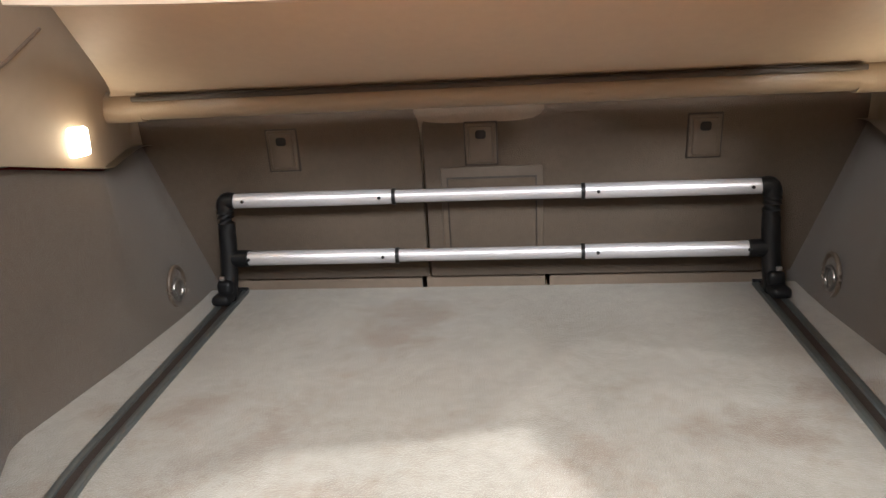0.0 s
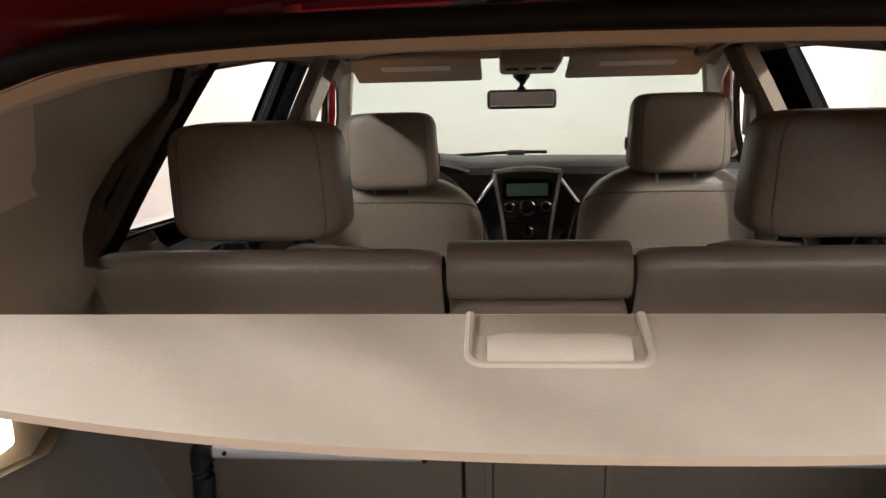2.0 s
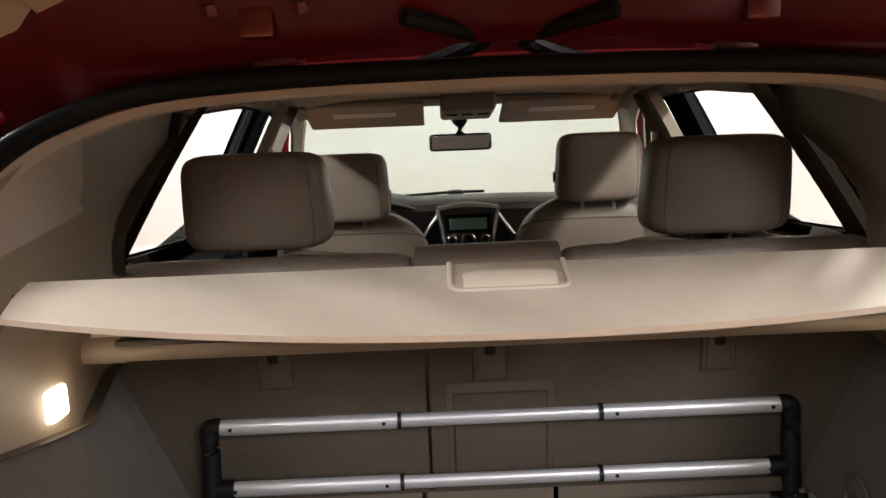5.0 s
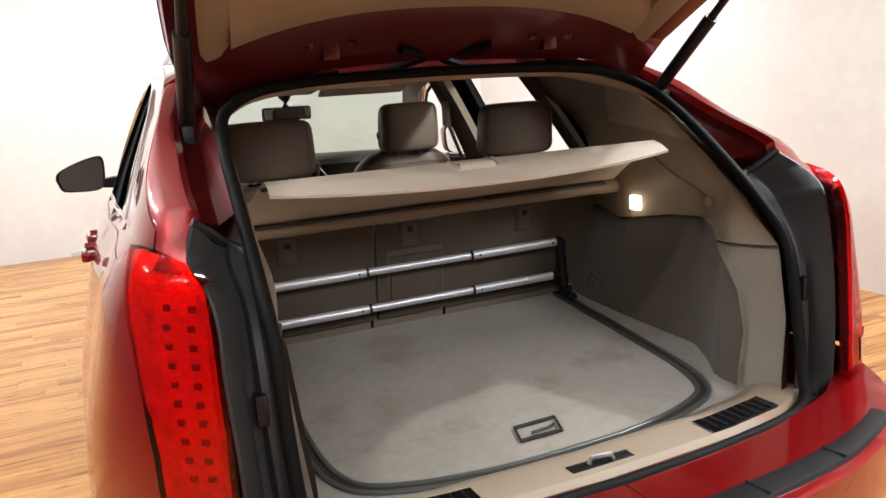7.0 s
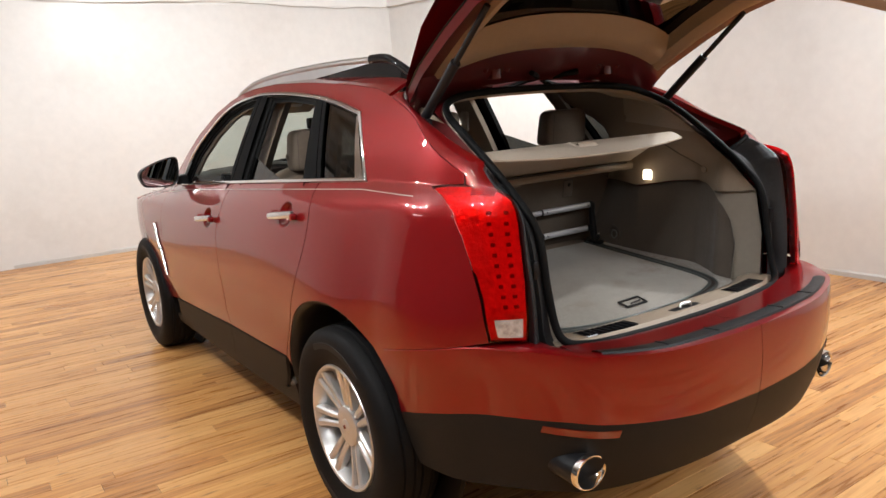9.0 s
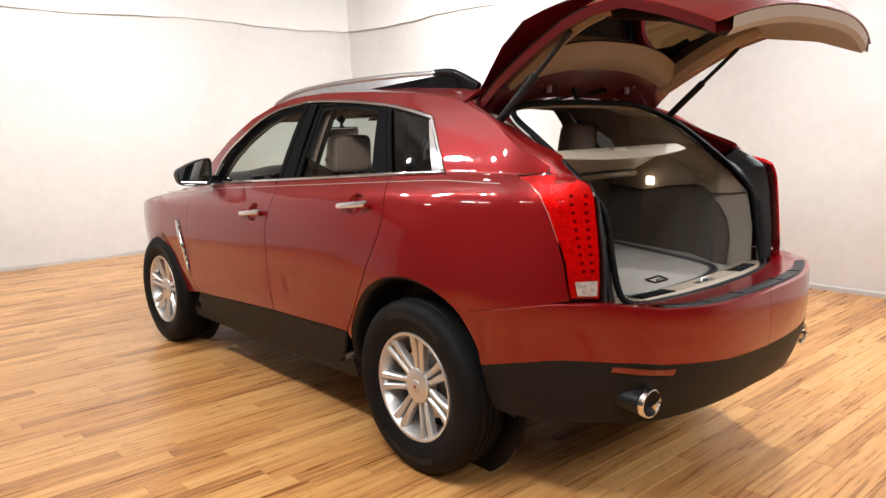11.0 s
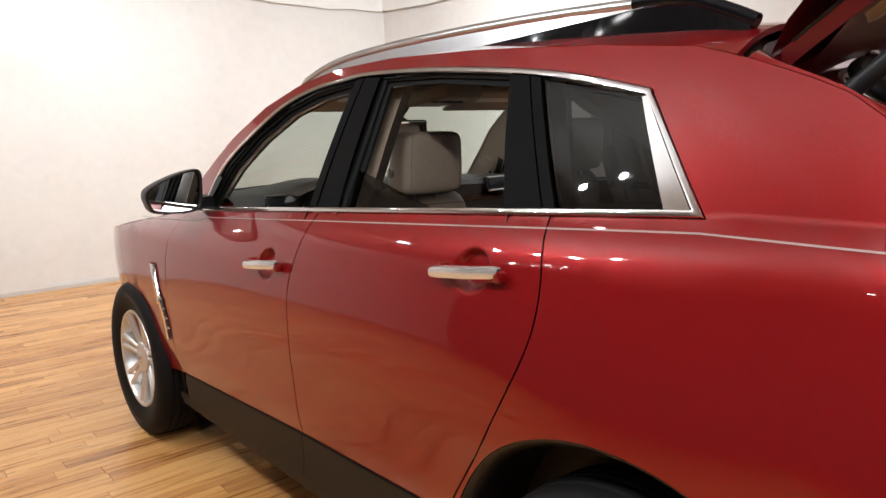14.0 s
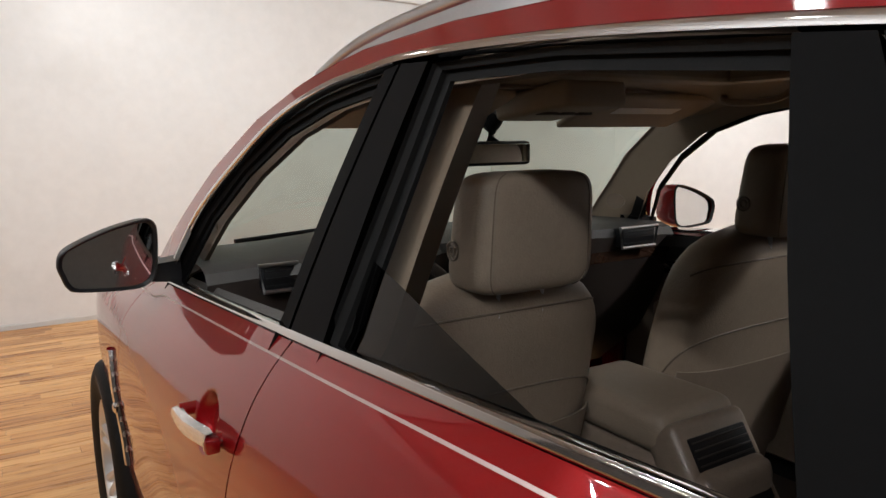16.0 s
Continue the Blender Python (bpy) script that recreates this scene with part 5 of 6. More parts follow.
def headrest(x0, x1, y, z0, z1, mat, parent, deep=0.10):
    rows = []
    c, h, H = (x0 + x1) / 2, (x1 - x0) / 2, (z1 - z0) / 2

    def pw(v, e):
        return math.copysign(abs(v) ** e, v)

    for j in range(21):
        ph = math.pi * (j / 20 - 0.5)
        cz, sz = pw(math.cos(ph), 0.32), pw(math.sin(ph), 0.32)
        t = (sz + 1) / 2
        row = []
        for q in range(40):
            a = 2 * math.pi * q / 40
            row.append((c + h * (1.02 - 0.06 * t) * cz * pw(math.cos(a), 0.42), y + deep / 2 - 0.02 * t + deep / 2 * (1 - 0.15 * t) * cz * pw(math.sin(a), 0.5), z0 + H + H * sz))
        rows.append(row)
    bm = loft(rows, True)
    bmesh.ops.remove_doubles(bm, verts=bm.verts[:], dist=1e-4)
    hr = part("headrest", bm, mat, parent, "padded leather headrest")
    # stitched seams between the back and the side pieces
    for sg in (-1, 1):
        pts = []
        for j in range(3, 19):
            ph = math.pi * (j / 20 - 0.5)
            cz, sz = pw(math.cos(ph), 0.32), pw(math.sin(ph), 0.32)
            t, u = (sz + 1) / 2, 0.80
            back = -(1 - u ** (2 / 0.42)) ** 0.25
            pts.append((c + sg * h * (1.02 - 0.06 * t) * cz * u, y + deep / 2 - 0.02 * t + deep / 2 * (1 - 0.15 * t) * cz * back - 0.0004, z0 + H + H * sz))
        part("seam", tubem(pts, 0.0011, 6), SEAMM, hr)
    for q in (-0.05, 0.05):
        part("post", tubem([((x0 + x1) / 2 + q, y + deep / 2, z0 + 0.01), ((x0 + x1) / 2 + q, y + deep / 2, z0 - 0.05)], 0.006, 8), SATIN, hr, "steel headrest post")
    return hr


headrest(-0.502, -0.264, 1.11, 1.314, 1.472, LEATHERD, rear, 0.115)
headrest(0.250, 0.488, 1.11, 1.312, 1.472, LEATHERD, rear, 0.115)
for x in (-0.383, 0.369):
    for q in (-0.05, 0.05):
        part("post_collar", tubem([(x + q, 1.165, 1.283), (x + q, 1.165, 1.307)], [0.027, 0.015], 16), BLACK, rear, "black headrest guide")
for x in (-0.30, 0.26):
    part("release_strap", tubem(spline([(x - 0.05, 1.15, 1.298), (x - 0.02, 1.12, 1.310), (x + 0.02, 1.115, 1.309), (x + 0.06, 1.14, 1.300)], 4), 0.004, 6), LEATHERD, rear, "folded seat release strap")


def front_seat(c, lift=0.0):
    t = thing("front_seat", "beige leather front seat with a tall headrest", "front seat", group="front seats")

    def shell(f, a, grow=0.0):
        z = 0.58 + (0.676 + lift * 0.7) * f
        w = smooth_lerp(f, (0, 0.3, 0.6, 0.8, 0.88, 0.94, 0.98, 1.0), (0.240, 0.25, 0.258, 0.250, 0.228, 0.188, 0.135, 0.07), 0.02)
        d = lerp(f, (0, 0.5, 0.85, 0.94, 0.98, 1.0), (0.21, 0.20, 0.19, 0.165, 0.12, 0.06))
        y = 2.435 - 0.165 * f
        ca, sa = math.cos(a), math.sin(a)
        r = (abs(ca) ** 3 + abs(sa) ** 3) ** (-1 / 3)
        return (c + (w + grow) * r * ca, y + (d / 2 + grow) * r * sa + 0.03, z)

    rows = [[shell((j / 20) ** 0.7, 2 * math.pi * q / 36) for q in range(36)] for j in range(21)]
    bm = loft(rows, True)
    bmesh.ops.holes_fill(bm, edges=[e for e in bm.edges if e.is_boundary], sides=0)
    bmesh.ops.bevel(bm, geom=[e for e in bm.edges if e.calc_face_angle(0) > 0.9], offset=0.02, segments=3, affect="EDGES")
    br = part("backrest", bm, LEATHER, t, "leather backrest with piping")
    # seams: an arched one over the map pocket and one along the shoulder
    for f0, drop in ((0.66, 0.16), (0.90, 0.05)):
        pts = [shell(f0 - drop * abs(k / 14 - 1) ** 3, math.pi * (1.06 + 0.88 * k / 28), 0.0005) for k in range(29)]
        part("seam", tubem(pts, 0.0024, 6), SEAMM, br)
    part("map_pocket", thick(loft([[shell(f, math.pi * (1.16 + 0.68 * k / 16), 0.007) for k in range(17)] for f in (0.12, 0.25, 0.40, 0.52)]), 0.004), LEATHERD, br, "leather map pocket")
    part("cushion", cushion((c - 0.26, 2.42, 0.42), (c + 0.26, 2.95, 0.60), 0.06), LEATHER, t, "leather seat cushion")
    hr = headrest(c - 0.134, c + 0.134, 2.17, 1.228 + lift, 1.440 + lift, LEATHER, t, 0.13)
    for s in (-1, 1):
        bm = bmesh.new()
        for r in (0.016, 0.008):
            tube(bm, [(c + s * 0.1345, 2.25 + r * math.cos(a), 1.305 + lift + r * math.sin(a)) for a in [2 * math.pi * k / 20 for k in range(20)]], 0.0025, 6, True)
        part("button", bm, LEATHERD, hr, "round release button")
    return t


front_seat(-0.366)
front_seat(0.42, 0.036)


# ---- outside fittings ----
def door_handles():
    for s in (-1, 1):
        for (cy, cz), d in zip(HANDLES, doors[s]):
            bmx = []
            for k in range(11):
                y = cy - 0.108 + 0.216 * k / 10
                z = cz + 0.11 * (cy - y)
                bow = 0.030 + 0.008 * math.sin(math.pi * k / 10)
                x = half_width(y, z)
                e = 0.8 if k in (0, 10) else 1.0
                bmx.append([(s * (x + bow - 0.014 * e), y, z - 0.015 * e), (s * (x + bow), y, z - 0.012 * e), (s * (x + bow + 0.003), y, z), (s * (x + bow), y, z + 0.012 * e), (s * (x + bow - 0.014 * e), y, z + 0.015 * e)])
            hd = part("handle", loft([r + r[:1] for r in bmx]), HANDLE, d, "bright silver door handle")
            for yy in (cy - 0.085, cy + 0.085):
                part("handle_foot", tubem([(s * (half_width(yy, cz) - 0.01), yy, cz), (s * (half_width(yy, cz) + 0.026), yy, cz)], 0.012, 10), RED, hd, "red handle mount")
            # red rear end of the handle
            yb = cy - 0.105
            part("handle_end", boxm((s * (half_width(yb, cz) + 0.018) - 0.012, yb - 0.012, cz - 0.013 + 0.003), (s * (half_width(yb, cz) + 0.018) + 0.012, yb + 0.01, cz + 0.016), 0.006), RED, hd)


door_handles()


def side_mirror(s):
    m = new("side_mirror")
    m.parent = car
    prof = [(-1.055, 1.195), (-1.062, 1.225), (-1.045, 1.258), (-0.96, 1.297), (-0.88, 1.318), (-0.853, 1.312), (-0.846, 1.28), (-0.852, 1.20), (-0.868, 1.168), (-0.91, 1.155), (-1.02, 1.160), (-1.045, 1.172)]
    loop = spline([(a, 0, b) for a, b in prof], 4, True)
    cx, cz = -0.95, 1.232
    rows = []
    for sc, y in ((0.90, 3.012), (0.97, 3.004), (1.0, 3.010), (1.0, 3.035), (0.96, 3.075), (0.80, 3.115), (0.45, 3.135), (0.02, 3.14)):
        rows.append([(skew(-s * (cx + (p.x - cx) * sc), 3.0), y + 0.10 * (p.x - cx) * -0.4, cz + (p.z - cz) * sc) for p in loop])
    sh = part("shell", loft(rows[:3], True), BLACK, m, "black mirror rim")
    part("cap", loft(rows[2:], True), RED if s > 0 else BLACK, m, "mirror cap")
    gl = bmesh.new()
    vs = [gl.verts.new((p[0], p[1] + 0.008 + 0.055 * (p[2] - cz), p[2])) for p in rows[0]]
    gl.faces.new(vs)
    part("mirror_glass", gl, MIRROR, m, "mirror glass", smooth=False)
    part("arm", loft([[(s * 0.87, 3.03, 1.165), (s * 0.87, 3.10, 1.165), (s * 0.87, 3.10, 1.205), (s * 0.87, 3.03, 1.205)], [(s * 0.79, 3.04, 1.155), (s * 0.79, 3.13, 1.155), (s * 0.79, 3.13, 1.21), (s * 0.79, 3.04, 1.21)]], True), BLACK, m, "black mirror arm")
    part("sail_panel", loft([[(s * (half_width(y, z) + 0.006), y, z) for y, z in r] for r in (((3.15, 1.165), (3.06, 1.175)), ((3.08, 1.22), (3.02, 1.22)), ((3.03, 1.29), (2.985, 1.28)))]), BLACK, m)


side_mirror(-1)
side_mirror(1)


def roof_rail(s):
    r = new("roof_rail")
    r.parent = car
    line = spline([(s * 0.560, 2.70, 1.622), (s * 0.545, 2.50, 1.678), (s * 0.535, 2.25, 1.704), (s * 0.53, 1.9, 1.716), (s * 0.528, 1.55, 1.718), (s * 0.525, 1.24, 1.711)], 6)
    part("bar", tubem(line, [0.006] + [0.0135] * (len(line) - 1), 12), SATIN, r, "satin silver roof bar")
    tail = spline([(s * 0.525, 1.27, 1.713), (s * 0.524, 1.19, 1.711), (s * 0.524, 1.12, 1.700), (s * 0.525, 1.04, 1.668), (s * 0.526, 0.985, 1.642)], 4)
    part("rear_foot", tubem(tail, [0.0155] * 8 + [0.013] * (len(tail) - 8), 12, flat=1.2), GLOSSBLACK, r, "gloss black rail foot")

    # webs close the space between the bar and the roof: silver in front, a black wedge behind
    def web(y0, y1, half, black):
        rows = []
        for k in range(25):
            y = y0 + (y1 - y0) * k / 24
            p = min(line + tail, key=lambda v: abs(v.y - y))
            zr = roof_point(s * abs(p.x) / roof_edge(max(y, 0.95))[0], y)[2] - 0.01
            cut = zr + (p.z - 0.008 - zr) * lerp(y, (1.22, 1.85), (1.0, 0.0))
            lo_z, hi_z = (zr, cut + 0.002) if black else (cut, p.z - 0.004)
            rows.append([(p.x - half, y, lo_z), (p.x - half * 0.6, y, hi_z), (p.x + half * 0.6, y, hi_z), (p.x + half, y, lo_z)])
        return loft(rows, True)

    part("base", web(1.84, 0.995, 0.013, True), GLOSSBLACK, r, "gloss black rail base")
    part("side_plate", web(2.68, 1.24, 0.0115, False), SATIN, r, "satin silver side of the rail")


roof_rail(-1)
roof_rail(1)
fin = part("antenna_fin", loft([[(sx * w, y, z) for sx, w in ((-1, w0), (0, 0.0), (1, w0))] for y, z, w0 in ((1.18, 1.652, 0.03), (1.12, 1.668, 0.026), (1.06, 1.70, 0.016), (1.03, 1.712, 0.012), (1.005, 1.66, 0.02))]), RED, car, "red fin base of the aerial")
bmf = boxm((-0.022, 1.0, 1.635), (0.022, 1.17, 1.665), 0.01)
part("antenna_base", bmf, RED, car)
part("antenna", tubem([(0, 1.045, 1.70), (-0.015, 1.005, 1.79), (-0.05, 0.905, 1.975)], [0.008, 0.005, 0.002], 8), BLACK, car, "thin black aerial")

for s in (-1, 1):
    seat = Matrix.Translation((s * 0.612, 0.060, 0.500)) @ Euler((0, 0, math.pi / 2)).to_matrix().to_4x4() @ Matrix.Diagonal((1, 1.1, 0.95, 1))
    ex = part("exhaust_tip", revolve([(0.054, 0.014), (0.0545, 0.0), (0.053, -0.006), (0.049, -0.007), (0.045, 0.0), (0.043, 0.09)], 32), CHROME, car, "oval chrome exhaust tip")
    ex.matrix_basis = seat
    part("pipe", revolve([(0.0535, 0.014), (0.050, 0.05), (0.046, 0.24)], 32), BLACK, ex, "dark exhaust pipe")
    bm = bmesh.new()
    bmesh.ops.create_cone(bm, cap_ends=True, segments=24, radius1=0.045, radius2=0.045, depth=0.005, matrix=Matrix.Translation((s * 0.612, 0.135, 0.500)) @ Euler((math.pi / 2, 0, 0)).to_matrix().to_4x4())
    part("exhaust_bore", bm, BLACK, car)
    # bright vent strip behind the front wheel
    rows, slot = [], []
    for k in range(13):
        f = k / 12
        y, z = 3.442 + (3.352 - 3.442) * f, 0.905 + (0.585 - 0.905) * f
        w = 0.030 * (1 - 0.35 * f)
        pts = []
        for dy, o in ((w, 0.0), (w * 0.8, 0.010), (0.0, 0.014), (-w * 0.5, 0.010), (-w * 0.55, 0.0)):
            pts.append((s * (half_width(y + dy, z) + o), y + dy, z))
        rows.append(pts)
        slot.append([(s * (half_width(y - w * 0.55 - d, z) + 0.003), y - w * 0.55 - d, z) for d in (0.0, 0.014)])
    vt = part("wing_vent", loft(rows), CHROME, car, "chrome wing vent strip")
    part("vent_slot", loft(slot), BLACK, vt)
    for k in range(7):
        f = 0.06 + 0.13 * k
        y, z = 3.442 - 0.09 * f - 0.022, 0.905 - 0.32 * f
        part("vent_fin", tubem([(s * (half_width(y, z) + 0.002), y + 0.012, z), (s * (half_width(y, z) + 0.006), y - 0.012, z - 0.004)], 0.003, 6), SATIN, vt)
    bm = bmesh.new()
    bmesh.ops.create_uvsphere(bm, u_segments=14, v_segments=8, radius=0.016, matrix=Matrix.Translation((s * (half_width(3.40, 0.745) + 0.012), 3.392, 0.745)) @ Matrix.Diagonal((0.5, 1, 1, 1)))
    part("vent_boss", bm, CHROME, vt)
    # rows of small lights inside the lens
    fnu = upper(s)
    for c, (v0, v1) in enumerate(((0.200, 0.110), (0.145, 0.080))):
        for k in range(10):
            f = k / 9
            z = 1.222 - 0.265 * f
            v = v0 + (v1 - v0) * f
            p = Vector(fnu(v, z))
            q = Vector(fnu(v - 0.02, z))
            d = (q - p).normalized()
            n = Vector((d.y, -d.x, 0)) * (1 if s < 0 else -1)
            n = n if n.y < 0 else -n
            bm = bmesh.new()
            box(bm, (-0.007, -0.003, -0.006), (0.007, 0.003, 0.006), 0.0028, 3)
            rot = Matrix((d, -n, Vector((0, 0, 1)))).transposed().to_4x4()
            bmesh.ops.transform(bm, matrix=Matrix.Translation(p - n * 0.0015) @ rot, verts=bm.verts[:])
            part("light_cell", bm, LENSIN, lamps[s], "darker red light cell")
part("front_wiper", tubem([(-0.55, 3.42, 1.19), (0.0, 3.52, 1.205), (0.15, 3.5, 1.205)], 0.008, 6), BLACK, car, "black windscreen wiper")
part("wiper_post", boxm((-0.03, 3.46, 1.17), (0.05, 3.53, 1.215), 0.01), BLACK, car)


# ---- cabin lining ----
def inner(s, off):
    return lambda y, z: (skew(s * (half_width(y, z) - off), y), y, z)


hl = loft([[roof_point(f * 0.985, y, 0.035 + 0.02 * abs(f) ** 4) for f in [-1 + 2 * i / 20 for i in range(21)]] for y in [0.98 + (2.70 - 0.98) * j / 14 for j in range(15)]])
part("headliner", thick(hl, 0.006), LINER, car, "beige woven headliner")
# trim over the rear opening, from the seal to the headliner
e = [p for p in full_ring(EDGE) if p.z > 1.36]
rows = []
for p in e:
    f = p.x / 0.62
    q = Vector(roof_point(max(-0.95, min(0.95, f * 1.04)), 1.03, 0.110))
    if p.z < 1.5:
        q = Vector((math.copysign(trim_half(0.98, p.z + 0.03), p.x), 0.98, p.z + 0.03))
    rows.append([p + Vector((0, 0.012, -0.002)), p + Vector((0, 0.03, -0.016)), p.lerp(q, 0.45) + Vector((0, 0, -0.010)), q, q + Vector((0, 0.01, 0.012)), q + Vector((0, 0.03, 0.06))])
part("rear_header_trim", loft(rows), LINER, car, "beige trim over the rear opening")
sr = part("sunroof", boxm((-0.36, 1.50, 1.630), (0.36, 2.36, 1.636), 0.002), GLOSSBLACK, car, "dark sunroof glass")
sunr = bmesh.new()
for lo_, hi_ in (((-0.42, 1.42, 1.620), (0.42, 1.50, 1.642)), ((-0.42, 2.36, 1.620), (0.42, 2.44, 1.642)), ((-0.42, 1.50, 1.620), (-0.36, 2.36, 1.642)), ((0.36, 1.50, 1.620), (0.42, 2.36, 1.642))):
    box(sunr, lo_, hi_, 0.006)
part("sunroof_frame", sunr, TRIM, sr, "beige sunroof surround")
LOWER_RAIL = [(3.07, 1.175), (2.97, 1.305), (2.83, 1.415), (2.66, 1.505), (2.49, 1.553), (2.33, 1.574), (1.85, 1.58), (1.5, 1.552), (1.29, 1.52), (1.13, 1.485), (1.0, 1.44)]
UPPER_RAIL = [(1.0, 1.60), (1.3, 1.63), (1.7, 1.655), (2.1, 1.665), (2.4, 1.655), (2.62, 1.615), (2.82, 1.55), (3.02, 1.435), (3.24, 1.255), (3.36, 1.15), (3.2, 1.14)]
for s in (-1, 1):
    panel("pillar_trim", LOWER_RAIL + UPPER_RAIL, inner(s, 0.065), TRIM, car, "beige roof pillar trim", gap=0, flange=0.01)
    bpn = panel("centre_pillar_trim", [(2.275, 1.60), (2.31, 1.10), (2.08, 1.12), (2.10, 1.60)], inner(s, 0.095), TRIM, car, "beige centre pillar trim", gap=0, flange=0.03)
    part("belt_anchor", boxm((s * (half_width(2.19, 1.42) - 0.125) - 0.01, 2.16, 1.36), (s * (half_width(2.19, 1.42) - 0.125) + 0.01, 2.22, 1.47), 0.008), TRIM, bpn, "belt height slider")
    part("seat_belt", loft([[(s * (half_width(2.19, z) - off), 2.165, z), (s * (half_width(2.19, z) - off), 2.21, z)] for z, off in ((1.42, 0.135), (1.25, 0.15), (1.0, 0.17), (0.7, 0.18))]), LEATHERD, bpn, "beige seat belt webbing")
    panel("rear_pillar_trim", [(1.52, 1.578), (1.335, 1.22), (1.26, 1.24), (1.425, 1.575)], inner(s, 0.060), LEATHERD, car, "taupe pillar trim", gap=0, flange=0.02)
    for d, y0, y1 in ((doors[s][0], 2.25, 3.20), (doors[s][1], 1.40, 2.18)):
        panel("door_top", [(y0, 1.20), (y0, 1.09), (y1, 1.04), (y1, 1.135 if y1 > 3 else 1.20)], inner(s, 0.085), DASHTOP, d, "dark grey door top roll", gap=0, flange=0.05)
        panel("wood_strip", [(y0 + 0.1, 1.085), (y0 + 0.1, 1.05), (y1, 0.99), (y1, 1.035)], inner(s, 0.093), WOOD, d, "dark wood door strip", gap=0, flange=0.01)
        panel("door_panel", [(y0, 1.085), (y0, 0.50 if y0 > 2 else 0.86), (y0 + 0.16, 0.495), (y1, 0.48), (y1, 1.03)], inner(s, 0.088), LEATHER, d, "beige leather door panel", gap=0, flange=0.01)
        ym = (y0 + y1) / 2
        xa = half_width(ym, 0.93)
        part("armrest", boxm((s * (xa - 0.155), ym - 0.28, 0.86), (s * (xa - 0.08), ym + 0.22, 0.925), 0.02, 3), LEATHER, d, "padded armrest")
        part("inner_handle", tubem(spline([(s * (xa - 0.10), ym + 0.18, 1.045), (s * (xa - 0.115), ym + 0.24, 1.05), (s * (xa - 0.105), ym + 0.32, 1.04)], 4), 0.007, 8), CHROME, d, "chrome inner door handle")
        part("door_pocket", boxm((s * (xa - 0.115), ym - 0.2, 0.60), (s * (xa - 0.085), ym + 0.28, 0.66), 0.012), DASH, d, "dark door pocket")
    # grab handles
    for y in (1.72, 2.42):
        x, z = half_width(y, 1.60) - 0.085, 1.598
        part("grab_handle", tubem(spline([(s * (x + 0.02), y - 0.10, z + 0.012), (s * (x - 0.012), y - 0.08, z - 0.012), (s * (x - 0.02), y, z - 0.02), (s * (x - 0.012), y + 0.08, z - 0.012), (s * (x + 0.02), y + 0.10, z + 0.012)], 3), 0.009, 8), TRIM, car, "beige grab handle")
    part("coat_hook", boxm((s * (half_width(1.55, 1.6) - 0.10) - 0.012, 1.53, 1.575), (s * (half_width(1.55, 1.6) - 0.10) + 0.012, 1.57, 1.60), 0.006), TRIM, car)
    sp = bmesh.new()
    bmesh.ops.create_cone(sp, cap_ends=True, segments=20, radius1=0.034, radius2=0.03, depth=0.012, matrix=Matrix.Translation((s * (half_width(3.05, 1.27) - 0.072), 3.06, 1.27)) @ Euler((0, math.pi / 2, 0)).to_matrix().to_4x4() @ Matrix.Diagonal((0.8, 1.25, 1, 1)))
    part("tweeter", sp, LEATHERD, car, "round tweeter grille")
cf = boxm((-0.86, 1.56, 0.36), (0.93, 3.34, 0.40), 0.01)
box(cf, (-0.62, 0.75, 0.355), (0.62, 1.60, 0.395), 0.01)
box(cf, (-0.60, 3.30, 0.355), (0.62, 3.60, 0.395), 0.01)
part("cabin_floor", cf, SEATBACK, car, "brown cabin carpet")
part("bulkhead", boxm((-0.80, 3.56, 0.40), (0.80, 3.62, 1.10), 0.01), BLACK, car)
part("boot_well", boxm((-0.66, 0.30, 0.55), (0.66, 1.30, 0.74), 0.01), BLACK, car)

# sun visors, roof console, inner mirror
for a, b in ((-0.546, -0.119), (0.161, 0.60)):
    v = part("sun_visor", boxm((a, 2.56, 1.545), (b, 2.77, 1.563), 0.008, 3, Matrix.Translation((0, 2.57, 1.615)) @ Euler((radians(-20), 0, 0)).to_matrix().to_4x4() @ Matrix.Translation((0, -2.56, -1.57))), LINER, car, "beige sun visor")
    part("visor_label", boxm((a + 0.1, 2.62, 1.5435), (b - 0.1, 2.66, 1.5445), 0, 1, Matrix.Translation((0, 2.57, 1.615)) @ Euler((radians(-20), 0, 0)).to_matrix().to_4x4() @ Matrix.Translation((0, -2.56, -1.57))), WHITEP, v, "pale printed label")
rcn = part("roof_console", boxm((-0.060, 2.46, 1.562), (0.130, 2.74, 1.625), 0.015, 3, Matrix.Translation((0, 2.5, 1.57)) @ Euler((radians(-6), 0, 0)).to_matrix().to_4x4() @ Matrix.Translation((0, -2.5, -1.57))), TRIM, car, "beige roof console")
for x in (-0.02, 0.035, 0.09):
    part("switch", boxm((x - 0.02, 2.56, 1.549), (x + 0.02, 2.60, 1.560), 0.003), DASH, rcn)
part("screen_header", thick(loft([[roof_point(f, 2.58, 0.045)] + [tuple(Vector(screen_point(f, t)) + Vector((0, -0.012, -0.012))) for t in (0.02, 0.07, 0.115)] for f in [-0.97 + 1.94 * i / 20 for i in range(21)]]), 0.006), LINER, car, "beige trim over the windscreen")
mi = part("rear_view_mirror", boxm((-0.105, 2.835, 1.420), (0.140, 2.865, 1.487), 0.014, 3), BLACK, car, "black rear-view mirror")
part("mirror_face", boxm((-0.095, 2.831, 1.428), (0.130, 2.834, 1.479), 0.001, 1), MIRROR, mi)
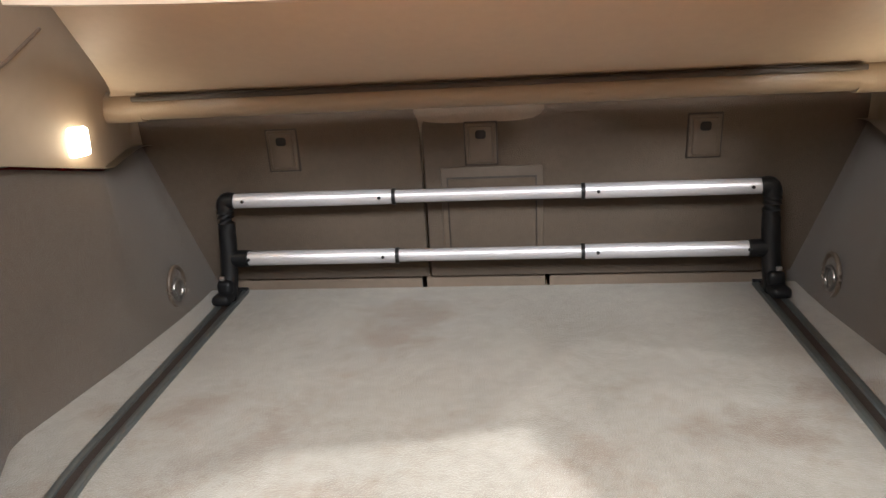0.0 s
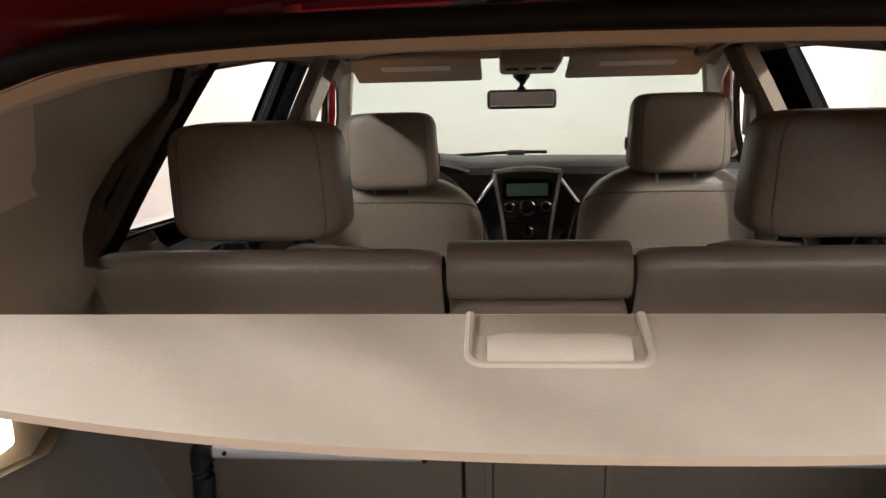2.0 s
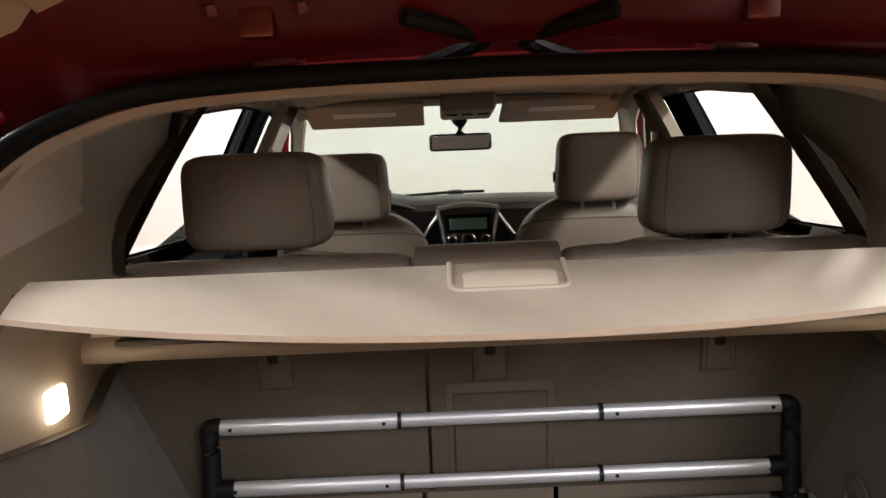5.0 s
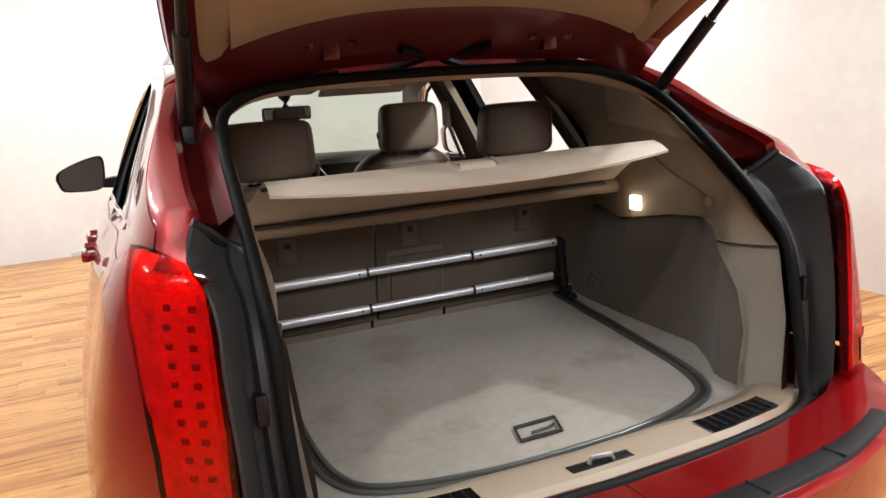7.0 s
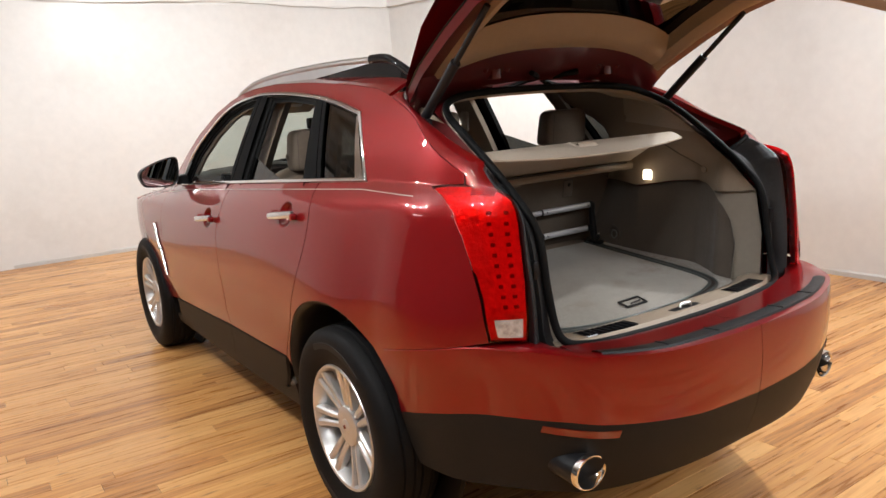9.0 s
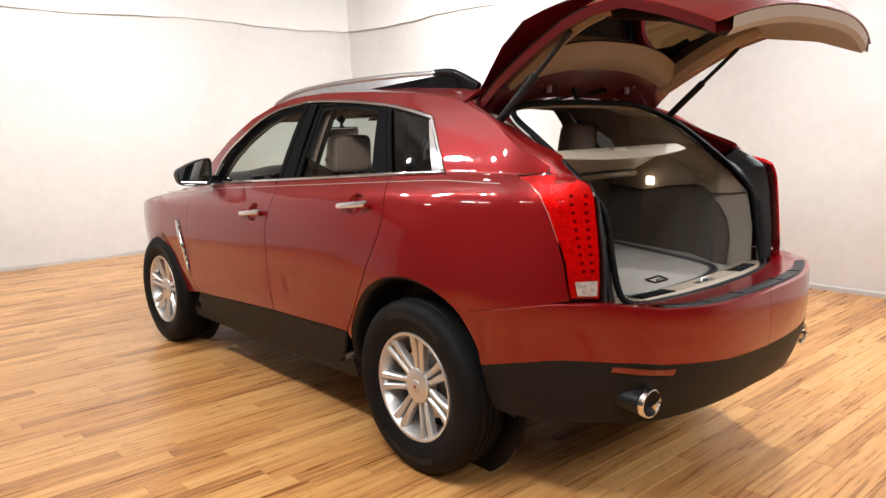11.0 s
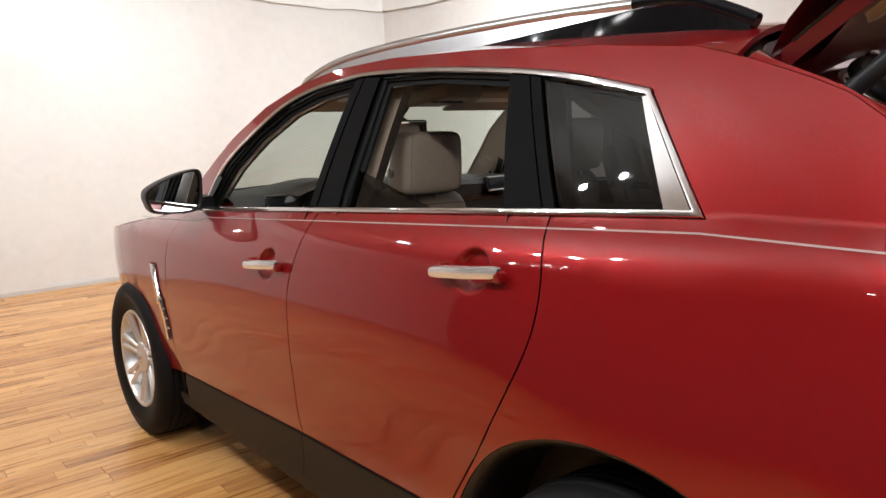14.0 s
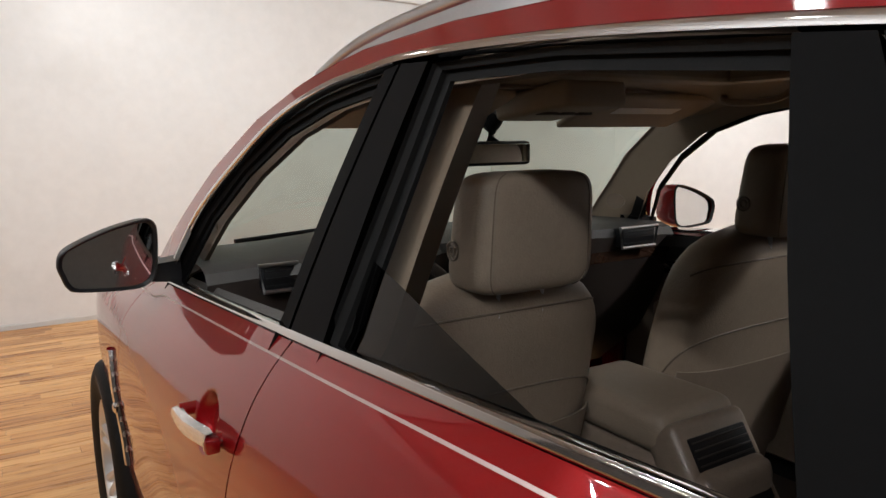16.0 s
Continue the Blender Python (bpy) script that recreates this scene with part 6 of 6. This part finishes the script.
part("mirror_foot", tubem([(0.018, 2.86, 1.485), (0.018, 2.87, 1.53), (0.018, 2.84, 1.575)], [0.02, 0.03, 0.035], 10), BLACK, mi)

# ---- dashboard ----
dash = thing("dashboard", "dark brown dashboard with chrome-framed centre console", "dashboard")
prof = [(3.42, 1.185), (3.30, 1.212), (3.10, 1.220), (2.96, 1.218), (2.92, 1.205), (2.905, 1.18), (2.925, 1.10), (2.95, 0.98), (3.05, 0.80), (3.25, 0.62)]
xs = [-0.76 + 1.60 * i / 30 for i in range(31)]


def dash_row(x):
    b = 0.04 * max(0, 1 - ((x + 0.36) / 0.2) ** 2)
    c = 0.05 * (x / 0.76) ** 2
    return [(x, y + c * 0.3 - (0.05 if 0.0 < b and i in (3, 4, 5) else 0), z - (0.02 * (abs(x) / 0.76) ** 2 if i < 6 else 0) + (b * 0.8 if i in (2, 3, 4, 5) else 0)) for i, (y, z) in enumerate(prof)]


part("dash_top", loft([dash_row(x)[:6] for x in xs]), DASHTOP, dash, "dark grey soft dash top")
part("dash_face", loft([dash_row(x)[5:] for x in xs]), DASH, dash, "dark brown dash face")
part("wood_band", loft([[(x, 2.918 + 0.015 * (x / 0.76) ** 2, 1.135), (x, 2.922 + 0.015 * (x / 0.76) ** 2, 1.085)] for x in xs[18:]]), WOOD, dash, "dark wood band")
for x, z in ((0.63, 1.165), (-0.56, 1.165)):
    vn = part("end_vent", boxm((x - 0.075, 2.885, z - 0.03), (x + 0.075, 2.93, z + 0.035), 0.01), BLACK, dash, "end air vent")
    bm = bmesh.new()
    tube(bm, [(x - 0.075, 2.885, z - 0.03), (x + 0.075, 2.885, z - 0.03), (x + 0.085, 2.885, z + 0.035), (x - 0.085, 2.885, z + 0.035)], 0.006, 6, True)
    part("vent_frame", bm, SATIN, vn, "silver vent frame")
    for k in range(3):
        part("vent_slat", boxm((x - 0.07, 2.884, z - 0.018 + 0.018 * k), (x + 0.07, 2.90, z - 0.014 + 0.018 * k), 0.001), BLACK, vn)
C = 0.038
face = part("console_panel", loft([[(C - w, y, z), (C - w * 0.3, y - 0.012, z), (C + w * 0.3, y - 0.012, z), (C + w, y, z)] for z, y, w in ((1.205, 2.90, 0.124), (1.19, 2.885, 0.124), (1.07, 2.882, 0.17), (0.96, 2.89, 0.13), (0.86, 2.86, 0.07), (0.78, 2.80, 0.10))]), DASH, dash, "dark centre stack")
for sg in (-1, 1):
    part("chrome_bar", tubem([(C + sg * 0.122, 2.868, 1.192), (C + sg * 0.098, 2.862, 1.06), (C + sg * 0.070, 2.862, 0.87)], 0.0085, 8), HANDLE, face, "satin chrome strip")
    part("chrome_bar", tubem([(C + sg * 0.122, 2.872, 1.165), (C + sg * 0.185, 2.872, 1.08), (C + sg * 0.145, 2.872, 0.92), (C + sg * 0.085, 2.865, 0.865), (C + sg * 0.05, 2.86, 0.852)], 0.0085, 8), HANDLE, face, "satin chrome strip")
    part("tall_vent", loft([[(C + sg * 0.118, 2.876, 1.15), (C + sg * 0.175, 2.878, 1.075)], [(C + sg * 0.098, 2.872, 1.0), (C + sg * 0.145, 2.876, 0.96)]]), BLACK, face, "tall black air vent")
part("chrome_bar", tubem([(C - 0.122, 2.868, 1.192), (C - 0.05, 2.862, 1.202), (C, 2.86, 1.206), (C + 0.05, 2.862, 1.202), (C + 0.122, 2.868, 1.192)], 0.010, 8), HANDLE, face, "satin chrome strip")
part("display", boxm((C - 0.075, 2.862, 1.105), (C + 0.075, 2.868, 1.15), 0.002), LCD, face, "dim green display")
part("display_frame", boxm((C - 0.09, 2.865, 1.092), (C + 0.09, 2.880, 1.165), 0.004), GLOSSBLACK, face)
for x, z, r in ((0, 1.062, 0.026), (-0.066, 1.065, 0.016), (0.068, 1.066, 0.016), (0.0, 0.972, 0.018)):
    bm = bmesh.new()
    tube(bm, [(C + x + r * math.cos(a), 2.860, z + r * math.sin(a)) for a in [2 * math.pi * k / 20 for k in range(20)]], 0.004, 6, True)
    kn = part("knob", bm, CHROME, face, "chrome-ringed knob")
    bm = bmesh.new()
    bmesh.ops.create_cone(bm, cap_ends=True, segments=20, radius1=r * 0.8, radius2=r * 0.7, depth=0.025, matrix=Matrix.Translation((C + x, 2.862, z)) @ Euler((math.pi / 2, 0, 0)).to_matrix().to_4x4())
    part("knob_cap", bm, BLACK, kn)
for k, z in enumerate((1.02, 1.005, 0.93, 0.905)):
    for x in (-0.06, -0.03, 0.03, 0.06):
        part("button", boxm((C + x - 0.012, 2.862, z - 0.005), (C + x + 0.012, 2.872, z + 0.005), 0.002), BLACK, face)
part("instrument_binnacle", loft([[(x, 2.80, 1.20 + 0.035 * (1 - ((x + 0.36) / 0.19) ** 2)), (x, 2.93, 1.205 + 0.045 * (1 - ((x + 0.36) / 0.19) ** 2)), (x, 2.94, 1.10)] for x in [-0.55 + 0.38 * k / 10 for k in range(11)]]), DASH, dash, "hood over the instruments")

wheel_t = thing("steering_wheel", "dark leather steering wheel with silver spokes", "steering wheel")
tilt = Matrix.Translation((-0.36, 2.70, 1.045)) @ Euler((radians(66), 0, 0)).to_matrix().to_4x4()
bm = bmesh.new()
tube(bm, [tilt @ Vector((0.185 * math.cos(a), 0.185 * math.sin(a), 0)) for a in [2 * math.pi * k / 40 for k in range(40)]], 0.015, 10, True)
part("ring", bm, DASH, wheel_t, "dark leather rim")
bm = bmesh.new()
box(bm, (-0.075, -0.06, -0.03), (0.075, 0.06, 0.02), 0.02, 3)
bmesh.ops.transform(bm, matrix=tilt, verts=bm.verts[:])
part("hub", bm, DASH, wheel_t)
for a in (0, 180, 270):
    d = Vector((math.cos(radians(a)), math.sin(radians(a)), 0))
    part("spoke", tubem([tilt @ (d * 0.06), tilt @ (d * 0.18)], 0.014, 8, flat=0.6), SATIN if a == 270 else DASH, wheel_t)
part("column", tubem([tilt @ Vector((0, 0, -0.02)), (-0.36, 2.95, 0.95)], 0.04, 10), DASH, wheel_t)

con = thing("floor_console", "taupe leather console between the front seats with rear vents", "centre console")
part("body", boxm((-0.085, 2.02, 0.40), (0.125, 2.85, 0.86), 0.03, 3), LEATHERD, con)
part("armrest_lid", boxm((-0.095, 2.13, 0.862), (0.135, 2.46, 0.955), 0.03, 4), LEATHER, con, "padded armrest lid")
# sloping rear face with air vents and a tray
slope = Matrix.Translation((0.02, 2.10, 0.92)) @ Euler((radians(58), 0, 0)).to_matrix().to_4x4()
hood = part("rear_hood", boxm((-0.112, -0.21, -0.09), (0.112, 0.03, 0.0), 0.022, 3, slope), LEATHERD, con, "taupe rear end of the console")
rv = part("rear_vent", boxm((-0.085, -0.075, -0.004), (0.085, -0.008, 0.0035), 0.004, 2, slope), BLACK, hood, "dark rear air vent")
for k in range(4):
    part("vent_slat", boxm((-0.08, -0.066 + 0.015 * k, 0.002), (0.08, -0.062 + 0.015 * k, 0.006), 0.001, 1, slope), DASH, rv)
part("rear_tray", boxm((-0.085, -0.165, -0.004), (0.085, -0.095, 0.0035), 0.004, 2, slope), BLACK, hood, "dark rear tray")
part("tray_divider", boxm((-0.09, -0.092, 0.0), (0.09, -0.080, 0.006), 0.002, 2, slope), SATIN, hood)
part("vent_knob", boxm((0.070, -0.125, 0.003), (0.090, -0.105, 0.012), 0.003, 2, slope), CHROME, hood)
part("gear_lever", tubem([(0.02, 2.72, 0.86), (0.02, 2.70, 0.96)], [0.012, 0.022], 10), DASH, con)


# ---- liftgate fittings near the hinge ----
for s in (-1, 1):
    pts = spline([(s * 0.20, 0.925, 1.566), (s * 0.11, 0.928, 1.578), (s * 0.045, 0.92, 1.598), (s * 0.025, 0.885, 1.606), (s * 0.06, 0.84, 1.612), (s * 0.12, 0.80, 1.622)], 8)
    part("cable_hose", tubem(pts, [0.010 + 0.0015 * (i % 2) for i in range(len(pts))], 8), RUBBER, gate, "black corrugated cable hose")
    pl = part("hinge_arm", boxm((s * 0.285 - 0.02, 0.80, 1.605), (s * 0.285 + 0.02, 0.86, 1.648), 0.005), REDIN, gate, "red painted hinge arm")
    for q in (-0.05, 0.05):
        bm = bmesh.new()
        bmesh.ops.create_cone(bm, cap_ends=True, segments=6, radius1=0.012, radius2=0.010, depth=0.012, matrix=Matrix.Translation((s * 0.285 + q, 0.80, 1.640)) @ Euler((radians(40), 0, 0)).to_matrix().to_4x4())
        part("hinge_bolt", bm, REDIN, pl)


# ---- plank floor ----
def plank_material():
    m = bpy.data.materials.new("honey_bamboo_plank")
    m.use_nodes = True
    nt = m.node_tree
    b = nt.nodes["Principled BSDF"]
    tc = nt.nodes.new("ShaderNodeNewGeometry")
    oi = nt.nodes.new("ShaderNodeObjectInfo")
    isl = tc.outputs["Random Per Island"]
    add = nt.nodes.new("ShaderNodeMath")
    add.operation = "ADD"
    nt.links.new(oi.outputs["Random"], add.inputs[0])
    nt.links.new(isl, add.inputs[1])
    fr = nt.nodes.new("ShaderNodeMath")
    fr.operation = "FRACT"
    nt.links.new(add.outputs[0], fr.inputs[0])
    off = nt.nodes.new("ShaderNodeCombineXYZ")
    mul = nt.nodes.new("ShaderNodeMath")
    mul.operation, mul.inputs[1].default_value = "MULTIPLY", 37.0
    nt.links.new(fr.outputs[0], mul.inputs[0])
    nt.links.new(mul.outputs[0], off.inputs[2])
    vm = nt.nodes.new("ShaderNodeVectorMath")
    vm.operation = "MULTIPLY"
    vm.inputs[1].default_value = (2.2, 46.0, 1.0)
    nt.links.new(tc.outputs["Position"], vm.inputs[0])
    va = nt.nodes.new("ShaderNodeVectorMath")
    va.operation = "ADD"
    nt.links.new(vm.outputs[0], va.inputs[0])
    nt.links.new(off.outputs[0], va.inputs[1])
    n = nt.nodes.new("ShaderNodeTexNoise")
    n.inputs["Scale"].default_value, n.inputs["Detail"].default_value, n.inputs["Distortion"].default_value = 1.0, 6, 0.6
    nt.links.new(va.outputs[0], n.inputs["Vector"])
    mix = nt.nodes.new("ShaderNodeMath")
    mix.operation, mix.inputs[1].default_value = "MULTIPLY_ADD", 0.38
    nt.links.new(fr.outputs[0], mix.inputs[0])
    nt.links.new(n.outputs["Fac"], mix.inputs[2])
    ramp = nt.nodes.new("ShaderNodeValToRGB")
    ramp.color_ramp.elements[0].position, ramp.color_ramp.elements[0].color = 0.36, (0.25, 0.092, 0.025, 1)
    ramp.color_ramp.elements[1].position, ramp.color_ramp.elements[1].color = 0.95, (0.74, 0.415, 0.155, 1)
    el = ramp.color_ramp.elements.new(0.62)
    el.color = (0.565, 0.268, 0.082, 1)
    nt.links.new(mix.outputs[0], ramp.inputs[0])
    # dark flecks and short streaks in the grain
    vk = nt.nodes.new("ShaderNodeVectorMath")
    vk.operation = "MULTIPLY"
    vk.inputs[1].default_value = (9.0, 42.0, 1.0)
    nt.links.new(tc.outputs["Position"], vk.inputs[0])
    k = nt.nodes.new("ShaderNodeTexNoise")
    k.inputs["Scale"].default_value, k.inputs["Detail"].default_value = 1.0, 3
    nt.links.new(vk.outputs[0], k.inputs["Vector"])
    kr = nt.nodes.new("ShaderNodeMapRange")
    kr.inputs["From Min"].default_value, kr.inputs["From Max"].default_value, kr.inputs["To Max"].default_value = 0.60, 0.78, 0.75
    nt.links.new(k.outputs["Fac"], kr.inputs["Value"])
    mk = nt.nodes.new("ShaderNodeMix")
    mk.data_type = "RGBA"
    mk.inputs[7].default_value = (0.17, 0.055, 0.016, 1)
    nt.links.new(kr.outputs[0], mk.inputs[0])
    nt.links.new(ramp.outputs[0], mk.inputs[6])
    nt.links.new(mk.outputs[2], b.inputs["Base Color"])
    b.inputs["Specular IOR Level"].default_value = 0.32
    rr = nt.nodes.new("ShaderNodeMapRange")
    rr.inputs["To Min"].default_value, rr.inputs["To Max"].default_value = 0.22, 0.36
    nt.links.new(n.outputs["Fac"], rr.inputs["Value"])
    nt.links.new(rr.outputs[0], b.inputs["Roughness"])
    bp = nt.nodes.new("ShaderNodeBump")
    bp.inputs["Strength"].default_value, bp.inputs["Distance"].default_value = 0.12, 0.001
    nt.links.new(n.outputs["Fac"], bp.inputs["Height"])
    nt.links.new(bp.outputs[0], b.inputs["Normal"])
    return m


PLANK = plank_material()
floor = solo("floor", boxm((-7.3, -7.6, -0.06), (4.6, 8.1, -0.008)), DASH, "glossy honey-coloured bamboo plank floor", "floor", kind="structure", smooth=False)
PW, PL = 0.088, 1.22


def plank_verts(x0, x1, y0, y1):
    g, c = 0.0006, 0.0014
    x0, x1, y0, y1 = x0 + g, x1 - g, y0 + g, y1 - g
    lo_ = [(x0, y0, -0.009), (x1, y0, -0.009), (x1, y1, -0.009), (x0, y1, -0.009)]
    mid_ = [(x0, y0, -c), (x1, y0, -c), (x1, y1, -c), (x0, y1, -c)]
    hi_ = [(x0 + c, y0 + c, 0), (x1 - c, y0 + c, 0), (x1 - c, y1 - c, 0), (x0 + c, y1 - c, 0)]
    fs = [(8, 9, 10, 11)]
    for k in range(4):
        j = (k + 1) % 4
        fs += [(k, j, 4 + j, 4 + k), (4 + k, 4 + j, 8 + j, 8 + k)]
    return lo_ + mid_ + hi_, fs


def planks():
    rng = random.Random(7)
    near_mesh = bpy.data.meshes.new("plank")
    vs, fs = plank_verts(-PL / 2, PL / 2, -PW / 2, PW / 2)
    near_mesh.from_pydata(vs, [], fs)
    near_mesh.materials.append(PLANK)
    allv, allf, count = [], [], 0
    y = -7.5
    while y < 8.0:
        x = -7.2 - rng.random() * PL
        while x < 4.3:
            cx, cy = x + PL / 2, y + PW / 2
            if -3.4 < cx < -0.5 and -0.6 < cy < 8.0 and count < 290:
                ob = new("plank", near_mesh)
                ob.location = (cx, cy, 0)
                ob.parent = floor
                count += 1
            else:
                v2, f2 = plank_verts(x, x + PL, y, y + PW)
                b0 = len(allv)
                allv += v2
                allf += [tuple(i + b0 for i in f) for f in f2]
            x += PL
        y += PW
    me = bpy.data.meshes.new("plank_field")
    me.from_pydata(allv, [], allf)
    me.materials.append(PLANK)
    ob = new("plank_field", me)
    ob.parent = floor
    tagged(ob, "honey-coloured bamboo planks", kind="stuff")


planks()
